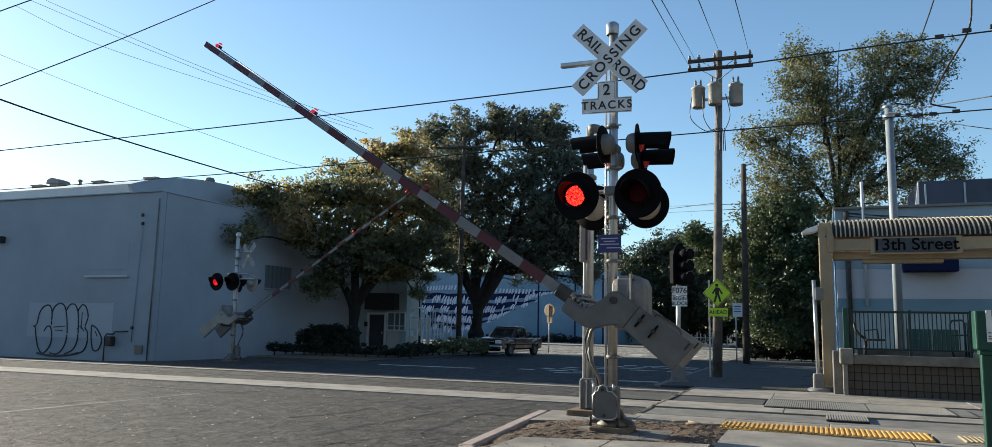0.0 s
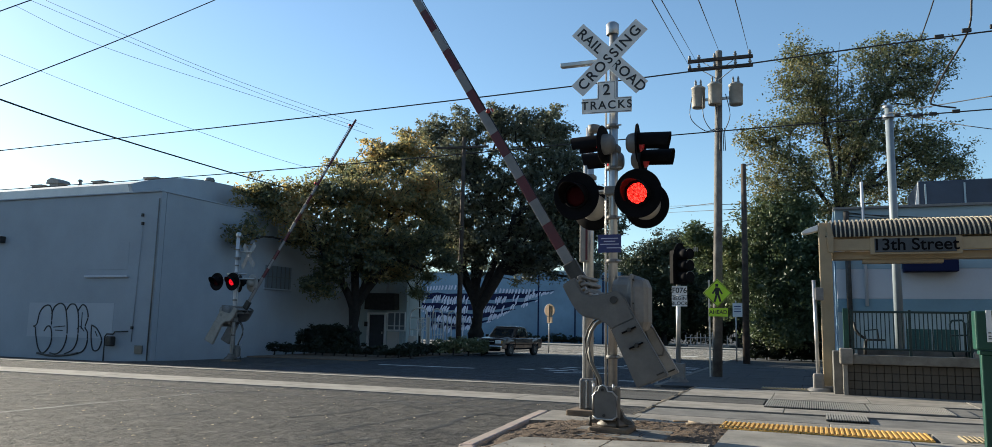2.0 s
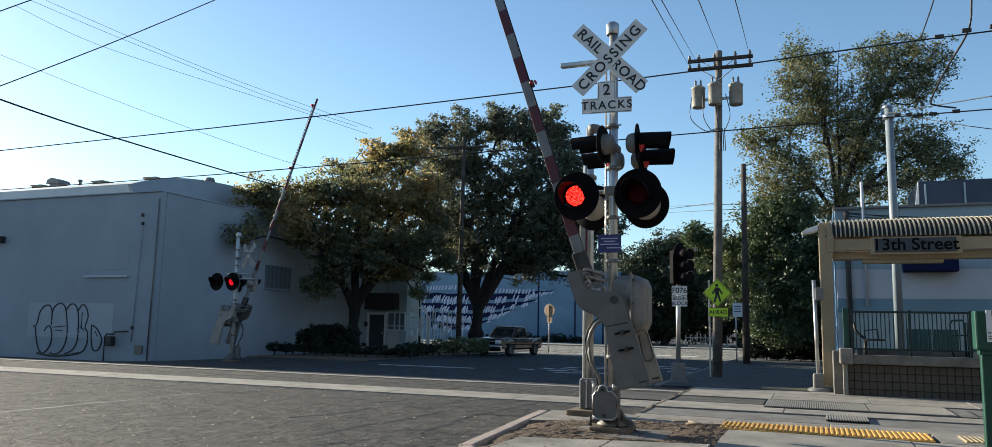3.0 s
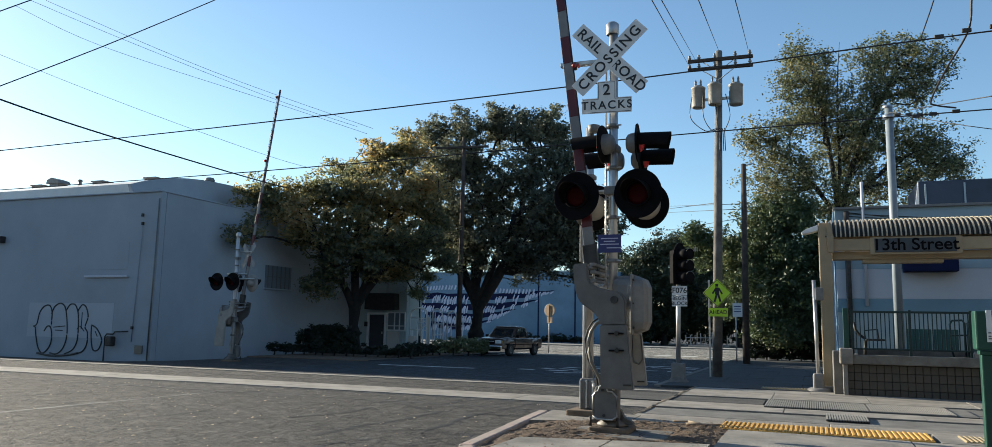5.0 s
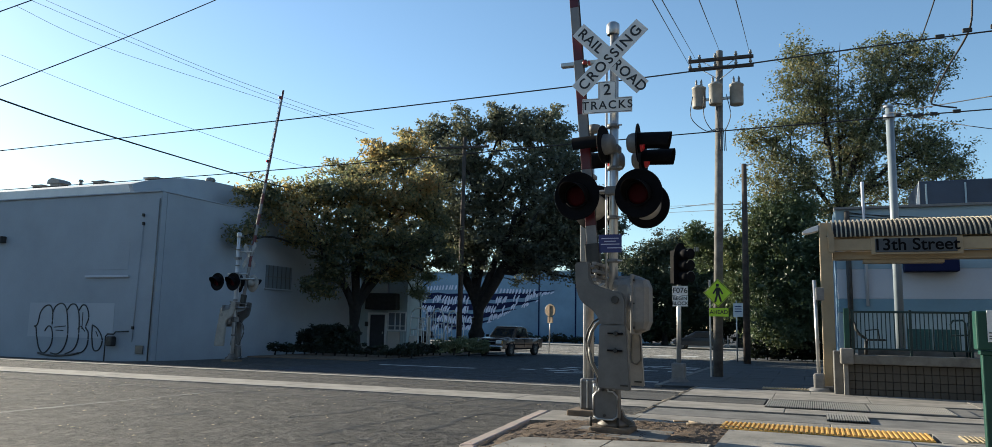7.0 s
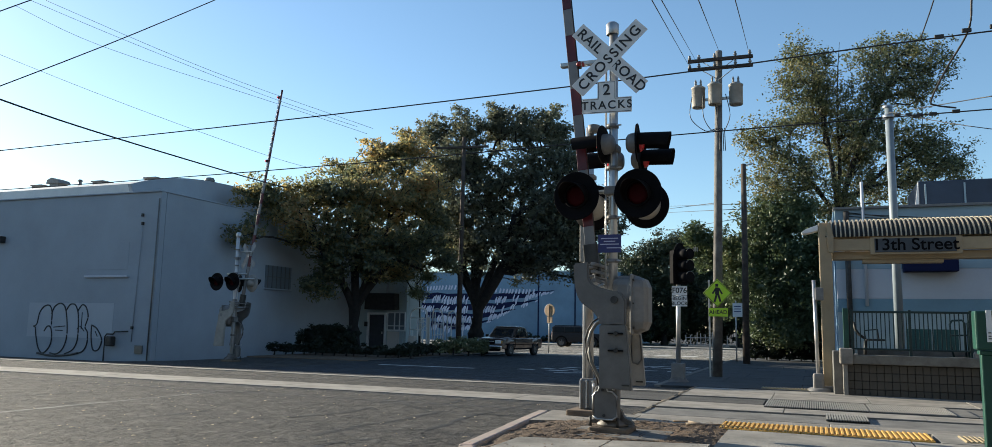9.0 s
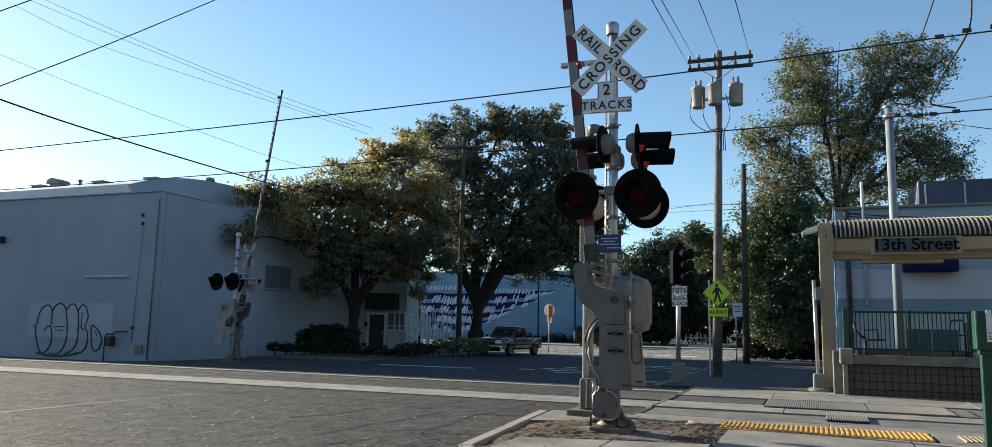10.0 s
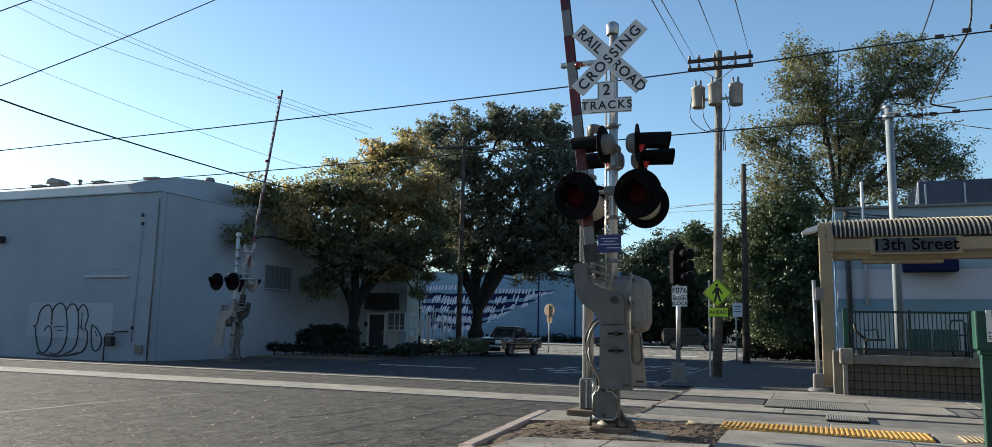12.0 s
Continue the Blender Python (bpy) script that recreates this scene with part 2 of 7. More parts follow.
NAVY = mat("navy_paint", (0.011, 0.016, 0.055), 0.7, var=0.15, scale=1, fine=20, spec=0.08)
SCREEN_BLUE = mat("faded_navy_screen", (0.03, 0.048, 0.08), 0.6, var=0.15, scale=1, fine=20)
CREAM = mat("cream_steel_paint", (0.33, 0.262, 0.165), 0.5, var=0.1, scale=2, fine=40, bump=0.05)
ROOF_GAP = mat("gap_shade_dark", (0.022, 0.02, 0.018), 0.7, var=0.2, scale=3, fine=40)
CREAM_ROOF = mat("cream_roof_rib", (0.4, 0.34, 0.24), 0.5, var=0.12, scale=2, fine=40, bump=0.05)
GREEN_STEEL = mat("green_steel_paint", (0.006, 0.028, 0.028), 0.4, var=0.15, scale=4, fine=50, bump=0.04)
DOOR_GREEN = mat("green_door_paint", (0.02, 0.085, 0.08), 0.5, var=0.15, scale=2, fine=40, bump=0.04)
GREEN_POST = mat("green_post_paint", (0.008, 0.06, 0.042), 0.4, var=0.15, scale=4, fine=50, bump=0.04)
COPING = mat("stained_coping", (0.165, 0.155, 0.13), 0.9, var=0.3, scale=2.2, fine=25, bump=0.4, col2=(0.09, 0.08, 0.068))
TILE = mat("glazed_wall_tile", (0.062, 0.053, 0.041), 0.45, var=0.15, scale=3, fine=40, bump=0.06, island=0.2)
GROUT = mat("dark_grout", (0.035, 0.029, 0.024), 0.9, var=0.2, scale=4)
YELLOW_FADED = mat("worn_tactile_yellow", (0.36, 0.27, 0.13), 0.8, var=0.2, scale=3, fine=50, bump=0.15, col2=(0.2, 0.18, 0.14))
YELLOW = mat("tactile_yellow", (0.6, 0.345, 0.075), 0.7, var=0.14, scale=3, fine=50, bump=0.15)
WOOD_POLE = mat("weathered_pole_wood", (0.165, 0.157, 0.147), 0.9, var=0.28, scale=3, fine=40, bump=0.5)
WOOD_DARK = mat("creosoted_pole_wood", (0.068, 0.05, 0.04), 0.9, var=0.3, scale=3, fine=40, bump=0.5)
BARK = mat("bark", (0.026, 0.022, 0.019), 0.95, var=0.35, scale=5, fine=30, bump=0.9)
DOOR_BROWN = mat("dark_door", (0.045, 0.048, 0.056), 0.6, var=0.2, scale=3)
GLASS_GREY = glass_mat("dusty_window_glass", (0.13, 0.155, 0.18), 0.4)
GLASS_DARK = glass_mat("dark_window_glass", (0.02, 0.025, 0.03))
PAINT_LINE = mat("worn_road_paint", (0.55, 0.55, 0.53), 0.85, var=0.3, scale=2.5, fine=30, col2=(0.16, 0.155, 0.15))
PAINT_FAINT = mat("faded_road_paint", (0.16, 0.158, 0.15), 0.88, var=0.4, scale=1.5, fine=24, col2=(0.045, 0.045, 0.045))
TEXT_DIM = mat("dim_sign_text", (0.42, 0.42, 0.56), 0.6)
TAR = mat("tar_patch", (0.015, 0.015, 0.015), 0.7, var=0.3, scale=3, fine=30, bump=0.5)
TRUCK_TAN = mat("tan_car_paint", (0.17, 0.135, 0.12), 0.18, 0.5, var=0.06, scale=2, fine=60, bump=0.0)
CAR_SILVER = mat("grey_car_paint", (0.045, 0.048, 0.055), 0.22, 0.5, var=0.05, scale=2, fine=60, bump=0.0)
SUV_DARK = mat("dark_car_paint", (0.013, 0.013, 0.016), 0.42, 0.0, var=0.1, scale=2, fine=60, bump=0.0)
CHROME = mat("chrome", (0.7, 0.7, 0.7), 0.15, 1.0, var=0.05, bump=0.0)
# street beyond the tracks: shade put into a darker, bluer tone
ASPHALT_DARK = asphalt("shaded_asphalt", (0.025, 0.032, 0.042), 0.5)
# cross street: the sunlit strip put into a pale tone
ASPHALT_PALE = asphalt("sunlit_asphalt", (0.25, 0.235, 0.205), 0.5)
LED_ON = glow_mat("lit_red_led", (1.0, 0.02, 0.014), 1.5, 0.9)
LED_FAR = glow_mat("lit_red_lamp", (0.75, 0.006, 0.02), 0.5, 0.5)
HOOD = mat("worn_black_hood", (0.008, 0.0075, 0.008), 0.65, var=0.2, scale=6, fine=50, bump=0.05, spec=0.06)
LED_SMALL = glow_mat("lit_small_red", (0.8, 0.03, 0.04), 0.25)
LENS_OFF = glass_mat("unlit_red_lens", (0.04, 0.003, 0.005), 0.6)
LENS_OFF.node_tree.nodes["Principled BSDF"].inputs["Specular IOR Level"].default_value = 0.08
RED_DIM = mat("red_hood_lens", (0.55, 0.012, 0.02), 0.3, var=0.1, scale=8, bump=0.0)
RED_PLASTIC = mat("red_plastic", (0.25, 0.015, 0.015), 0.35, var=0.05, bump=0)
POLE_PAINT = mat("pale_pole_paint", (0.21, 0.25, 0.28), 0.5, var=0.1, scale=2, fine=40, bump=0.05)

# ---- mesh tools ----


def part(name, bm, material, parent=None, label=""):
    """Link a bmesh as one mesh object under a thing or a part."""
    bmesh.ops.recalc_face_normals(bm, faces=bm.faces)
    me = bpy.data.meshes.new(name)
    bm.to_mesh(me)
    bm.free()
    me.materials.append(material)
    ob = new(name, me)
    ob.parent = parent
    if label:
        tagged(ob, label)
    return ob


def thing(name, label, category, at=None, group="", kind=""):
    ob = new(name)
    ob.empty_display_size = 0.2
    ob.matrix_basis = at if at else Matrix()
    return tagged(ob, label, category, group, kind)


def box(bm, c, s, bevel=0.0, m=None):
    got = bmesh.ops.create_cube(bm, size=1.0)["verts"]
    tr = Matrix.Translation(c) @ (m if m else Matrix()) @ Matrix.Diagonal((*s, 1))
    bmesh.ops.transform(bm, matrix=tr, verts=got)
    if bevel:
        edges = list({e for v in got for e in v.link_edges})
        bmesh.ops.bevel(bm, geom=edges, offset=bevel, segments=2, affect="EDGES", profile=0.5)
    return bm


def boxed(c, s, bevel=0.0, m=None):
    return box(bmesh.new(), c, s, bevel, m)


def rod(bm, a, b, r0, r1=None, seg=12, caps=True):
    a, b = Vector(a), Vector(b)
    r1 = r0 if r1 is None else r1
    way = b - a
    got = bmesh.ops.create_cone(bm, cap_ends=caps, segments=seg, radius1=r0, radius2=r1, depth=way.length)["verts"]
    tr = Matrix.Translation((a + b) / 2) @ way.to_track_quat("Z", "Y").to_matrix().to_4x4()
    bmesh.ops.transform(bm, matrix=tr, verts=got)
    for v in got:
        for f in v.link_faces:
            f.smooth = len(f.verts) == 4
    return bm


def rodded(a, b, r0, r1=None, seg=12):
    return rod(bmesh.new(), a, b, r0, r1, seg)


def tube(bm, pts, r, seg=8):
    """A round bar along a line of points."""
    rings = []
    pts = [Vector(p) for p in pts]
    for i, p in enumerate(pts):
        w = (pts[min(i + 1, len(pts) - 1)] - pts[max(i - 1, 0)]).normalized()
        q = w.to_track_quat("Z", "Y").to_matrix()
        rr = r[i] if isinstance(r, (list, tuple)) else r
        rings.append([bm.verts.new(p + q @ Vector((rr * math.cos(6.2832 * k / seg), rr * math.sin(6.2832 * k / seg), 0))) for k in range(seg)])
    for a, b in zip(rings, rings[1:]):
        for k in range(seg):
            bm.faces.new((a[k], a[(k + 1) % seg], b[(k + 1) % seg], b[k])).smooth = True
    bm.faces.new(rings[0])
    bm.faces.new(rings[-1])
    return bm


def smooth(pts, n=6):
    """A finer line that runs smoothly through the points."""
    ps = [Vector(p) for p in pts]
    fine = []
    for i in range(len(ps) - 1):
        p0, p1, p2, p3 = ps[max(i - 1, 0)], ps[i], ps[i + 1], ps[min(i + 2, len(ps) - 1)]
        for k in range(n):
            u = k / n
            fine.append(0.5 * ((2 * p1) + (p2 - p0) * u + (2 * p0 - 5 * p1 + 4 * p2 - p3) * u * u + (3 * p1 - p0 - 3 * p2 + p3) * u ** 3))
    fine.append(ps[-1])
    return fine


def plate(bm, outline, depth, bevel=0.0):
    """Outline in (x, z), given thickness along y, centred on y = 0."""
    vs = [bm.verts.new((x, -depth / 2, z)) for x, z in outline]
    f = bm.faces.new(vs)
    got = bmesh.ops.extrude_face_region(bm, geom=[f])["geom"]
    nv = [g for g in got if isinstance(g, bmesh.types.BMVert)]
    bmesh.ops.translate(bm, vec=(0, depth, 0), verts=nv)
    if bevel:
        bmesh.ops.bevel(bm, geom=list({e for v in vs + nv for e in v.link_edges}), offset=bevel, segments=2, affect="EDGES")
    return bm


def lathe(bm, profile, seg=24, m=None):
    """Profile of (radius, height) turned round the z axis."""
    rings = []
    for r, z in profile:
        rings.append([bm.verts.new((r * math.cos(6.2832 * k / seg), r * math.sin(6.2832 * k / seg), z)) for k in range(seg)] if r > 1e-5
                     else [bm.verts.new((0, 0, z))])
    for a, b in zip(rings, rings[1:]):
        for k in range(seg):
            ring = [a[k % len(a)], a[(k + 1) % len(a)], b[(k + 1) % len(b)], b[k % len(b)]]
            ring = list(dict.fromkeys(ring))
            if len(ring) > 2:
                bm.faces.new(ring).smooth = True
    if m:
        bmesh.ops.transform(bm, matrix=m, verts=[v for ring in rings for v in ring])
    return bm


FACE_FRONT = Matrix.Rotation(radians(90), 4, "X")  # the lathe's z axis turned to face -y


def letters(name, text, size, material, parent, at, label="", spread=1.0):
    """Raised lettering in the built-in font, standing in the x-z plane, facing -y."""
    cu = bpy.data.curves.new(name, "FONT")
    cu.body, cu.size, cu.align_x, cu.align_y, cu.extrude = text, size, "CENTER", "CENTER", 0.002
    cu.space_character = spread
    cu.offset = size * 0.014
    tmp = bpy.data.objects.new("tmp", cu)
    scene.collection.objects.link(tmp)
    me = bpy.data.meshes.new_from_object(tmp.evaluated_get(bpy.context.evaluated_depsgraph_get()))
    bpy.data.objects.remove(tmp)
    me.name = name
    me.materials.clear()
    me.materials.append(material)
    ob = new(name, me)
    ob.parent = parent
    ob.matrix_basis = at @ FACE_FRONT
    if label:
        tagged(ob, label)
    return ob


def from_arrays(name, verts, faces, material, parent=None):
    me = bpy.data.meshes.new(name)
    me.from_pydata(verts, [], faces)
    me.materials.append(material)
    ob = new(name, me)
    ob.parent = parent
    return ob


# ---- ground and paving ----


def ground_height(x, y):
    """Flat, but the lot beside the warehouse lies a little below the tracks."""
    a = min(max((-22.0 - x) / 3.5, 0), 1)
    b = min(max((y - 20.6) / 3.5, 0), 1)
    return -0.3 * a * b


def make_ground():
    xs = [-2500, -800, -300, -120, -80] + [-60 + i * 1.5 for i in range(60)] + [40, 60, 100, 300, 800, 2500]
    ys = [-1500, -400, -100, -40, -15] + [i * 1.0 for i in range(0, 50)] + [55, 60, 70, 85, 110, 150, 300, 800, 2500]
    verts = [(x, y, ground_height(x, y)) for y in ys for x in xs]
    n = len(xs)
    faces = [(j * n + i, j * n + i + 1, (j + 1) * n + i + 1, (j + 1) * n + i) for j in range(len(ys) - 1) for i in range(n - 1)]
    ob = from_arrays("ground", verts, faces, ASPHALT)
    tagged(ob, "cracked grey asphalt street crossed by railway tracks", "ground", kind="structure")


def make_street():
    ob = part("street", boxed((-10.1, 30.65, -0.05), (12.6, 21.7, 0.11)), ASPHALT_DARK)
    tagged(ob, "asphalt street beyond the tracks, its colour darkened for shade", "road", kind="structure")
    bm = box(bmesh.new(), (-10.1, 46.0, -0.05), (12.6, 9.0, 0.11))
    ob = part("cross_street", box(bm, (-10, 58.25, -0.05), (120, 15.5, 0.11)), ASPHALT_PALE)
    tagged(ob, "asphalt cross street, its colour paled for sunlight", "road", kind="structure")


def make_behind():
    """Unseen plain walls behind the viewer and to the east, added to cut sky light."""
    for x0, x1, h in ((-70, -17, 12.0), (-3, 60, 13.0)):
        ob = part("wall_south", boxed(((x0 + x1) / 2, -13, h / 2), (x1 - x0, 0.4, h)), UNSEEN_WALL)
        tagged(ob, "unseen plain wall added to block sky light from behind", "wall", kind="structure")
    ob = part("wall_east", boxed((17, 8, 7), (0.4, 42, 14)), UNSEEN_WALL)
    tagged(ob, "unseen plain wall added to block sky light from the east", "wall", kind="structure")


def slab_row(name, x0, x1, y0, y1, z, step, material, parent, thick=0.3, gap=0.015):
    """A row of cast slabs with open joints; they share one mesh."""
    n = max(1, round((x1 - x0) / step))
    w = (x1 - x0) / n
    me = None
    for i in range(n):
        if me is None:
            bm = boxed((0, 0, -thick / 2), (w - gap, y1 - y0 - gap, thick), 0.008)
            first = part(name, bm, material, parent)
            me, ob = first.data, first
        else:
            ob = new(name, me)
            ob.parent = parent
        ob.location = (x0 + (i + 0.5) * w, (y0 + y1) / 2, z + random.uniform(-0.004, 0.004))


RAILS_Y = (13.65, 15.02, 16.62, 18.0)


def make_tracks():
    t = thing("railway_tracks", "two embedded light-rail tracks with concrete panels across the street", "railway track", kind="structure")
    for y in RAILS_Y:
        bm = box(bmesh.new(), (-20, y, -0.018), (150, 0.06, 0.05), 0.006)
        part("rail", bm, RAIL, t, "worn steel rail set flush in the street")
        bm = box(bmesh.new(), (-20, y + 0.052, -0.0125), (150, 0.04, 0.03))
        part("flangeway", bm, BLACK_RUBBER, t, "black rubber flangeway strip")
    slab_row("panel", -60, -2.85, 15.14, 16.5, 0.018, 2.9, CONCRETE, t)
    slab_row("panel", -60, -2.85, 19.35, 19.72, 0.016, 4.5, CONCRETE, t)
    slab_row("panel", -2.8, 13.1, 15.14, 16.5, 0.05, 2.3, CONCRETE, t, gap=0.009)
    slab_row("panel", -2.8, 15.2, 12.98, 13.56, 0.06, 3.1, CONCRETE, t, gap=0.009)
    slab_row("panel", -2.8, 14.6, 18.14, 20.0, 0.05, 1.9, CONCRETE, t, gap=0.009)
    slab_row("infill_panel", -2.8, 14, 13.76, 14.95, 0.035, 5.2, CONCRETE_DARK, t)
    slab_row("infill_panel", -2.8, -0.95, 16.74, 17.95, 0.035, 5.2, INFILL, t)
    slab_row("infill_panel", -0.93, 14, 16.74, 17.95, 0.035, 5.2, CONCRETE_DARK, t)
    slab_row("infill_panel", -4.6, -2.9, 16.74, 18.6, 0.02, 1.8, INFILL, t)


def make_joint():
    """Dirt and weeds caught in the seam between street and footway across the tracks."""
    verts, faces = [], []
    n = 90
    for i in range(n + 1):
        y = 12.9 + 8.0 * i / n
        a, b = 0.05 + 0.05 * noise.noise(Vector((y * 1.3, 0, 0))), 0.05 + 0.06 * noise.noise(Vector((y * 1.7, 5, 0)))
        z = 0.062 + 0.012 * noise.noise(Vector((y * 4, 9, 0)))
        verts += [(-2.83 - a, y, 0.04), (-2.83, y, z), (-2.83 + b, y, 0.052)]
    for i in range(n):
        k = 3 * i
        faces += [(k, k + 1, k + 4, k + 3), (k + 1, k + 2, k + 5, k + 4)]
    ob = from_arrays("joint_dirt", verts, faces, DIRT)
    tagged(ob, "pale dirt caught in the seam across the tracks", "dirt", kind="structure")


def crack(line, seed):
    """A wandering open crack through a few places: a dark trough of uneven width with short side branches."""
    rng = random.Random(seed)
    verts, faces = [], []

    def trough(a, b, wide):
        a, b = Vector((*a, 0)), Vector((*b, 0))
        n = max(3, int((b - a).length / 0.04))
        side = Vector((-(b - a).y, (b - a).x, 0)).normalized()
        k = len(verts)
        for i in range(n + 1):
            f = i / n
            sway = 0.09 * noise.noise(Vector((a.x * 3 + f * 4.0, seed, 0))) + 0.05 * noise.noise(Vector((f * 19.0, seed, 7))) + rng.uniform(-0.014, 0.014)
            c = a.lerp(b, f) + side * sway * min(1, 5 * min(f, 1 - f))
            w = wide * max(0.06, 0.75 + 1.4 * noise.noise(Vector((f * 9, seed * 3.1, 2))) + rng.uniform(-0.45, 0.55))
            verts.extend([tuple(c - side * w + Vector((0, 0, 0.004))), tuple(c + side * w + Vector((0, 0, 0.004)))])
        faces.extend([(k + 2 * i, k + 2 * i + 1, k + 2 * i + 3, k + 2 * i + 2) for i in range(n)])
    for p, q in zip(line, line[1:]):
        trough(p, q, 0.046)
        if rng.random() < 0.6:
            m = Vector(p).lerp(Vector(q), rng.uniform(0.3, 0.7))
            trough(m, (m.x + rng.uniform(-0.35, 0.35), m.y + rng.uniform(-0.45, 0.45)), 0.014)
    ob = from_arrays("road_crack", verts, faces, TAR)
    tagged(ob, "dark crack with crumbled edges wandering through the asphalt", "crack", "road cracks", "structure")


ROAD_CRACKS = (
    ((-6.08, 8.9), (-6.13, 10.1), (-5.98, 10.6), (-5.96, 11.6), (-5.97, 12.5)),
    ((-7.15, 13.3), (-6.55, 12.75), (-6.1, 12.35)),
    ((-5.1, 9.9), (-5.08, 10.7), (-5.26, 12.05), (-5.2, 12.6), (-4.76, 12.45), (-4.4, 12.6)),
    ((-5.15, 13.25), (-5.11, 14.35), (-5.06, 14.8)),
    ((-6.49, 13.75), (-6.36, 14.75)),
    ((-5.52, 8.1), (-5.49, 8.65), (-5.26, 9.05), (-4.7, 9.3)),
    ((-9.38, 9.4), (-9.29, 9.75), (-9.25, 10.6)),
    ((-14.0, 10.6), (-13.8, 11.1), (-13.5, 11.9)),
    ((-12.6, 12.6), (-11.7, 13.0), (-10.9, 14.2)),
    ((-7.6, 10.4), (-7.2, 11.6), (-7.3, 12.4)),
)


def crumbs():
    """Loose chips along the cracks and a broken rough spot beside the kerb."""
    rng = random.Random(23)
    verts, faces = [], []

    def chip(x, y, size):
        k = len(verts)
        a, h = rng.uniform(0, 6.28), size * rng.uniform(0.15, 0.4)
        for d in range(5):
            q = size * rng.uniform(0.5, 1.0)
            verts.append((x + q * math.cos(a + d * 1.2566), y + q * math.sin(a + d * 1.2566), 0.001))
        verts.append((x + rng.uniform(-0.3, 0.3) * size, y + rng.uniform(-0.3, 0.3) * size, h))
        faces.extend([(k + d, k + (d + 1) % 5, k + 5) for d in range(5)])
    for line in ROAD_CRACKS:
        for p, q in zip(line, line[1:]):
            for i in range(int(70 * (Vector(q) - Vector(p)).length)):
                m = Vector(p).lerp(Vector(q), rng.random())
                chip(m.x + rng.gauss(0, 0.06), m.y + rng.gauss(0, 0.06), rng.uniform(0.005, 0.018))
    for i in range(1600):
        r, a = abs(rng.gauss(0, 0.45)), rng.uniform(0, 6.28)
        chip(-4.75 + 0.75 * r * math.cos(a), 9.2 + r * math.sin(a) * 1.3, rng.uniform(0.004, 0.018))
    for i in range(1500):
        chip(rng.uniform(-15, -4.2), rng.uniform(6, 14.8), rng.uniform(0.004, 0.012))
    ob = from_arrays("asphalt_chips", verts, faces, mat("asphalt_chip", (0.06, 0.062, 0.06), 0.9, var=0.5, scale=9, island=0.55, bump=0))
    tagged(ob, "loose asphalt chips lying along the cracks", "gravel", kind="stuff")
    # lumpy worn-out spot beside the kerb
    verts, faces, n = [], [], 60
    for j in range(n + 1):
        for i in range(n + 1):
            x, y = -5.6 + 1.65 * i / n, 8.1 + 2.3 * j / n
            v = Vector((x, y, 3))
            r = math.hypot((x + 4.7) / 0.75, (y - 9.1) / 1.15)
            z = 0.014 * (1 - r * r) + 0.02 * noise.noise(v * 3.1) + 0.009 * noise.noise(v * 9) + 0.006 * noise.noise(v * 23)
            verts.append((x, y, min(max(z, -0.03), 0.035)))
    for j in range(n):
        for i in range(n):
            a = j * (n + 1) + i
            faces.append((a, a + 1, a + n + 2, a + n + 1))
    ob = from_arrays("crumbled_asphalt", verts, faces, ASPHALT)
    tagged(ob, "dark crumbled asphalt beside the kerb", "asphalt patch", kind="structure")


def grate(x0, x1, y0, y1, z):
    t = thing("drain_grate", "steel bar drainage grate set between the tracks", "grate")
    # no pit is cut: a dark plate paints in its shade
    part("frame", boxed(((x0 + x1) / 2, (y0 + y1) / 2, z), (x1 - x0, y1 - y0, 0.02)), ROOF_GAP, t, "dark plate standing for the shaded pit under the bars")
    n = int((x1 - x0) / 0.04)
    me = None
    for i in range(n):
        if me is None:
            ob = part("bar", boxed((0, 0, 0), (0.025, y1 - y0, 0.03)), CAST_PALE, t)
            me = ob.data
        else:
            ob = new("bar", me)
            ob.parent = t
        ob.location = (x0 + (i + 0.5) * (x1 - x0) / n, (y0 + y1) / 2, z + 0.012)


def tactile(x0, x1, y0, y1, z, bars, paint=None):
    paint = paint if paint else YELLOW
    t = thing("tactile_strip", "worn yellow ribbed tactile warning strip in the pavement", "tactile paving", group="tactile strips")
    n = int(round((x1 - x0) / 0.6))
    w = (x1 - x0) / n
    for i in range(n):
        part("tile", boxed((x0 + (i + 0.5) * w, (y0 + y1) / 2, z), (w - 0.012, y1 - y0, 0.03), 0.004), paint, t)
    k = int((x1 - x0) / bars)
    me = None
    for i in range(k):
        if me is None:
            ob = part("rib", boxed((0, 0, 0), (bars * 0.55, y1 - y0 - 0.05, 0.016), 0.006), paint, t)
            me = ob.data
        else:
            ob = new("rib", me)
            ob.parent = t
        ob.location = (x0 + (i + 0.5) * (x1 - x0) / k, (y0 + y1) / 2, z + 0.022)


def flat_slab(outline, z, thick=0.2):
    """A cast slab of any outline, its top at z."""
    bm = bmesh.new()
    f = bm.faces.new([bm.verts.new((x, y, z)) for x, y in outline])
    if f.normal.z < 0:
        f.normal_flip()
    low = bmesh.ops.extrude_face_region(bm, geom=[f])["geom"]
    bmesh.ops.translate(bm, vec=(0, 0, -thick), verts=[g for g in low if isinstance(g, bmesh.types.BMVert)])
    bmesh.ops.recalc_face_normals(bm, faces=bm.faces)
    return bm


def on_slab(x, y):
    """Where concrete covers the soil of the corner."""
    return (x > -3.5 and y < 9.5 + 0.24 * (x + 3.44)) or y > 11.5 + 0.385 * (x + 3.72)


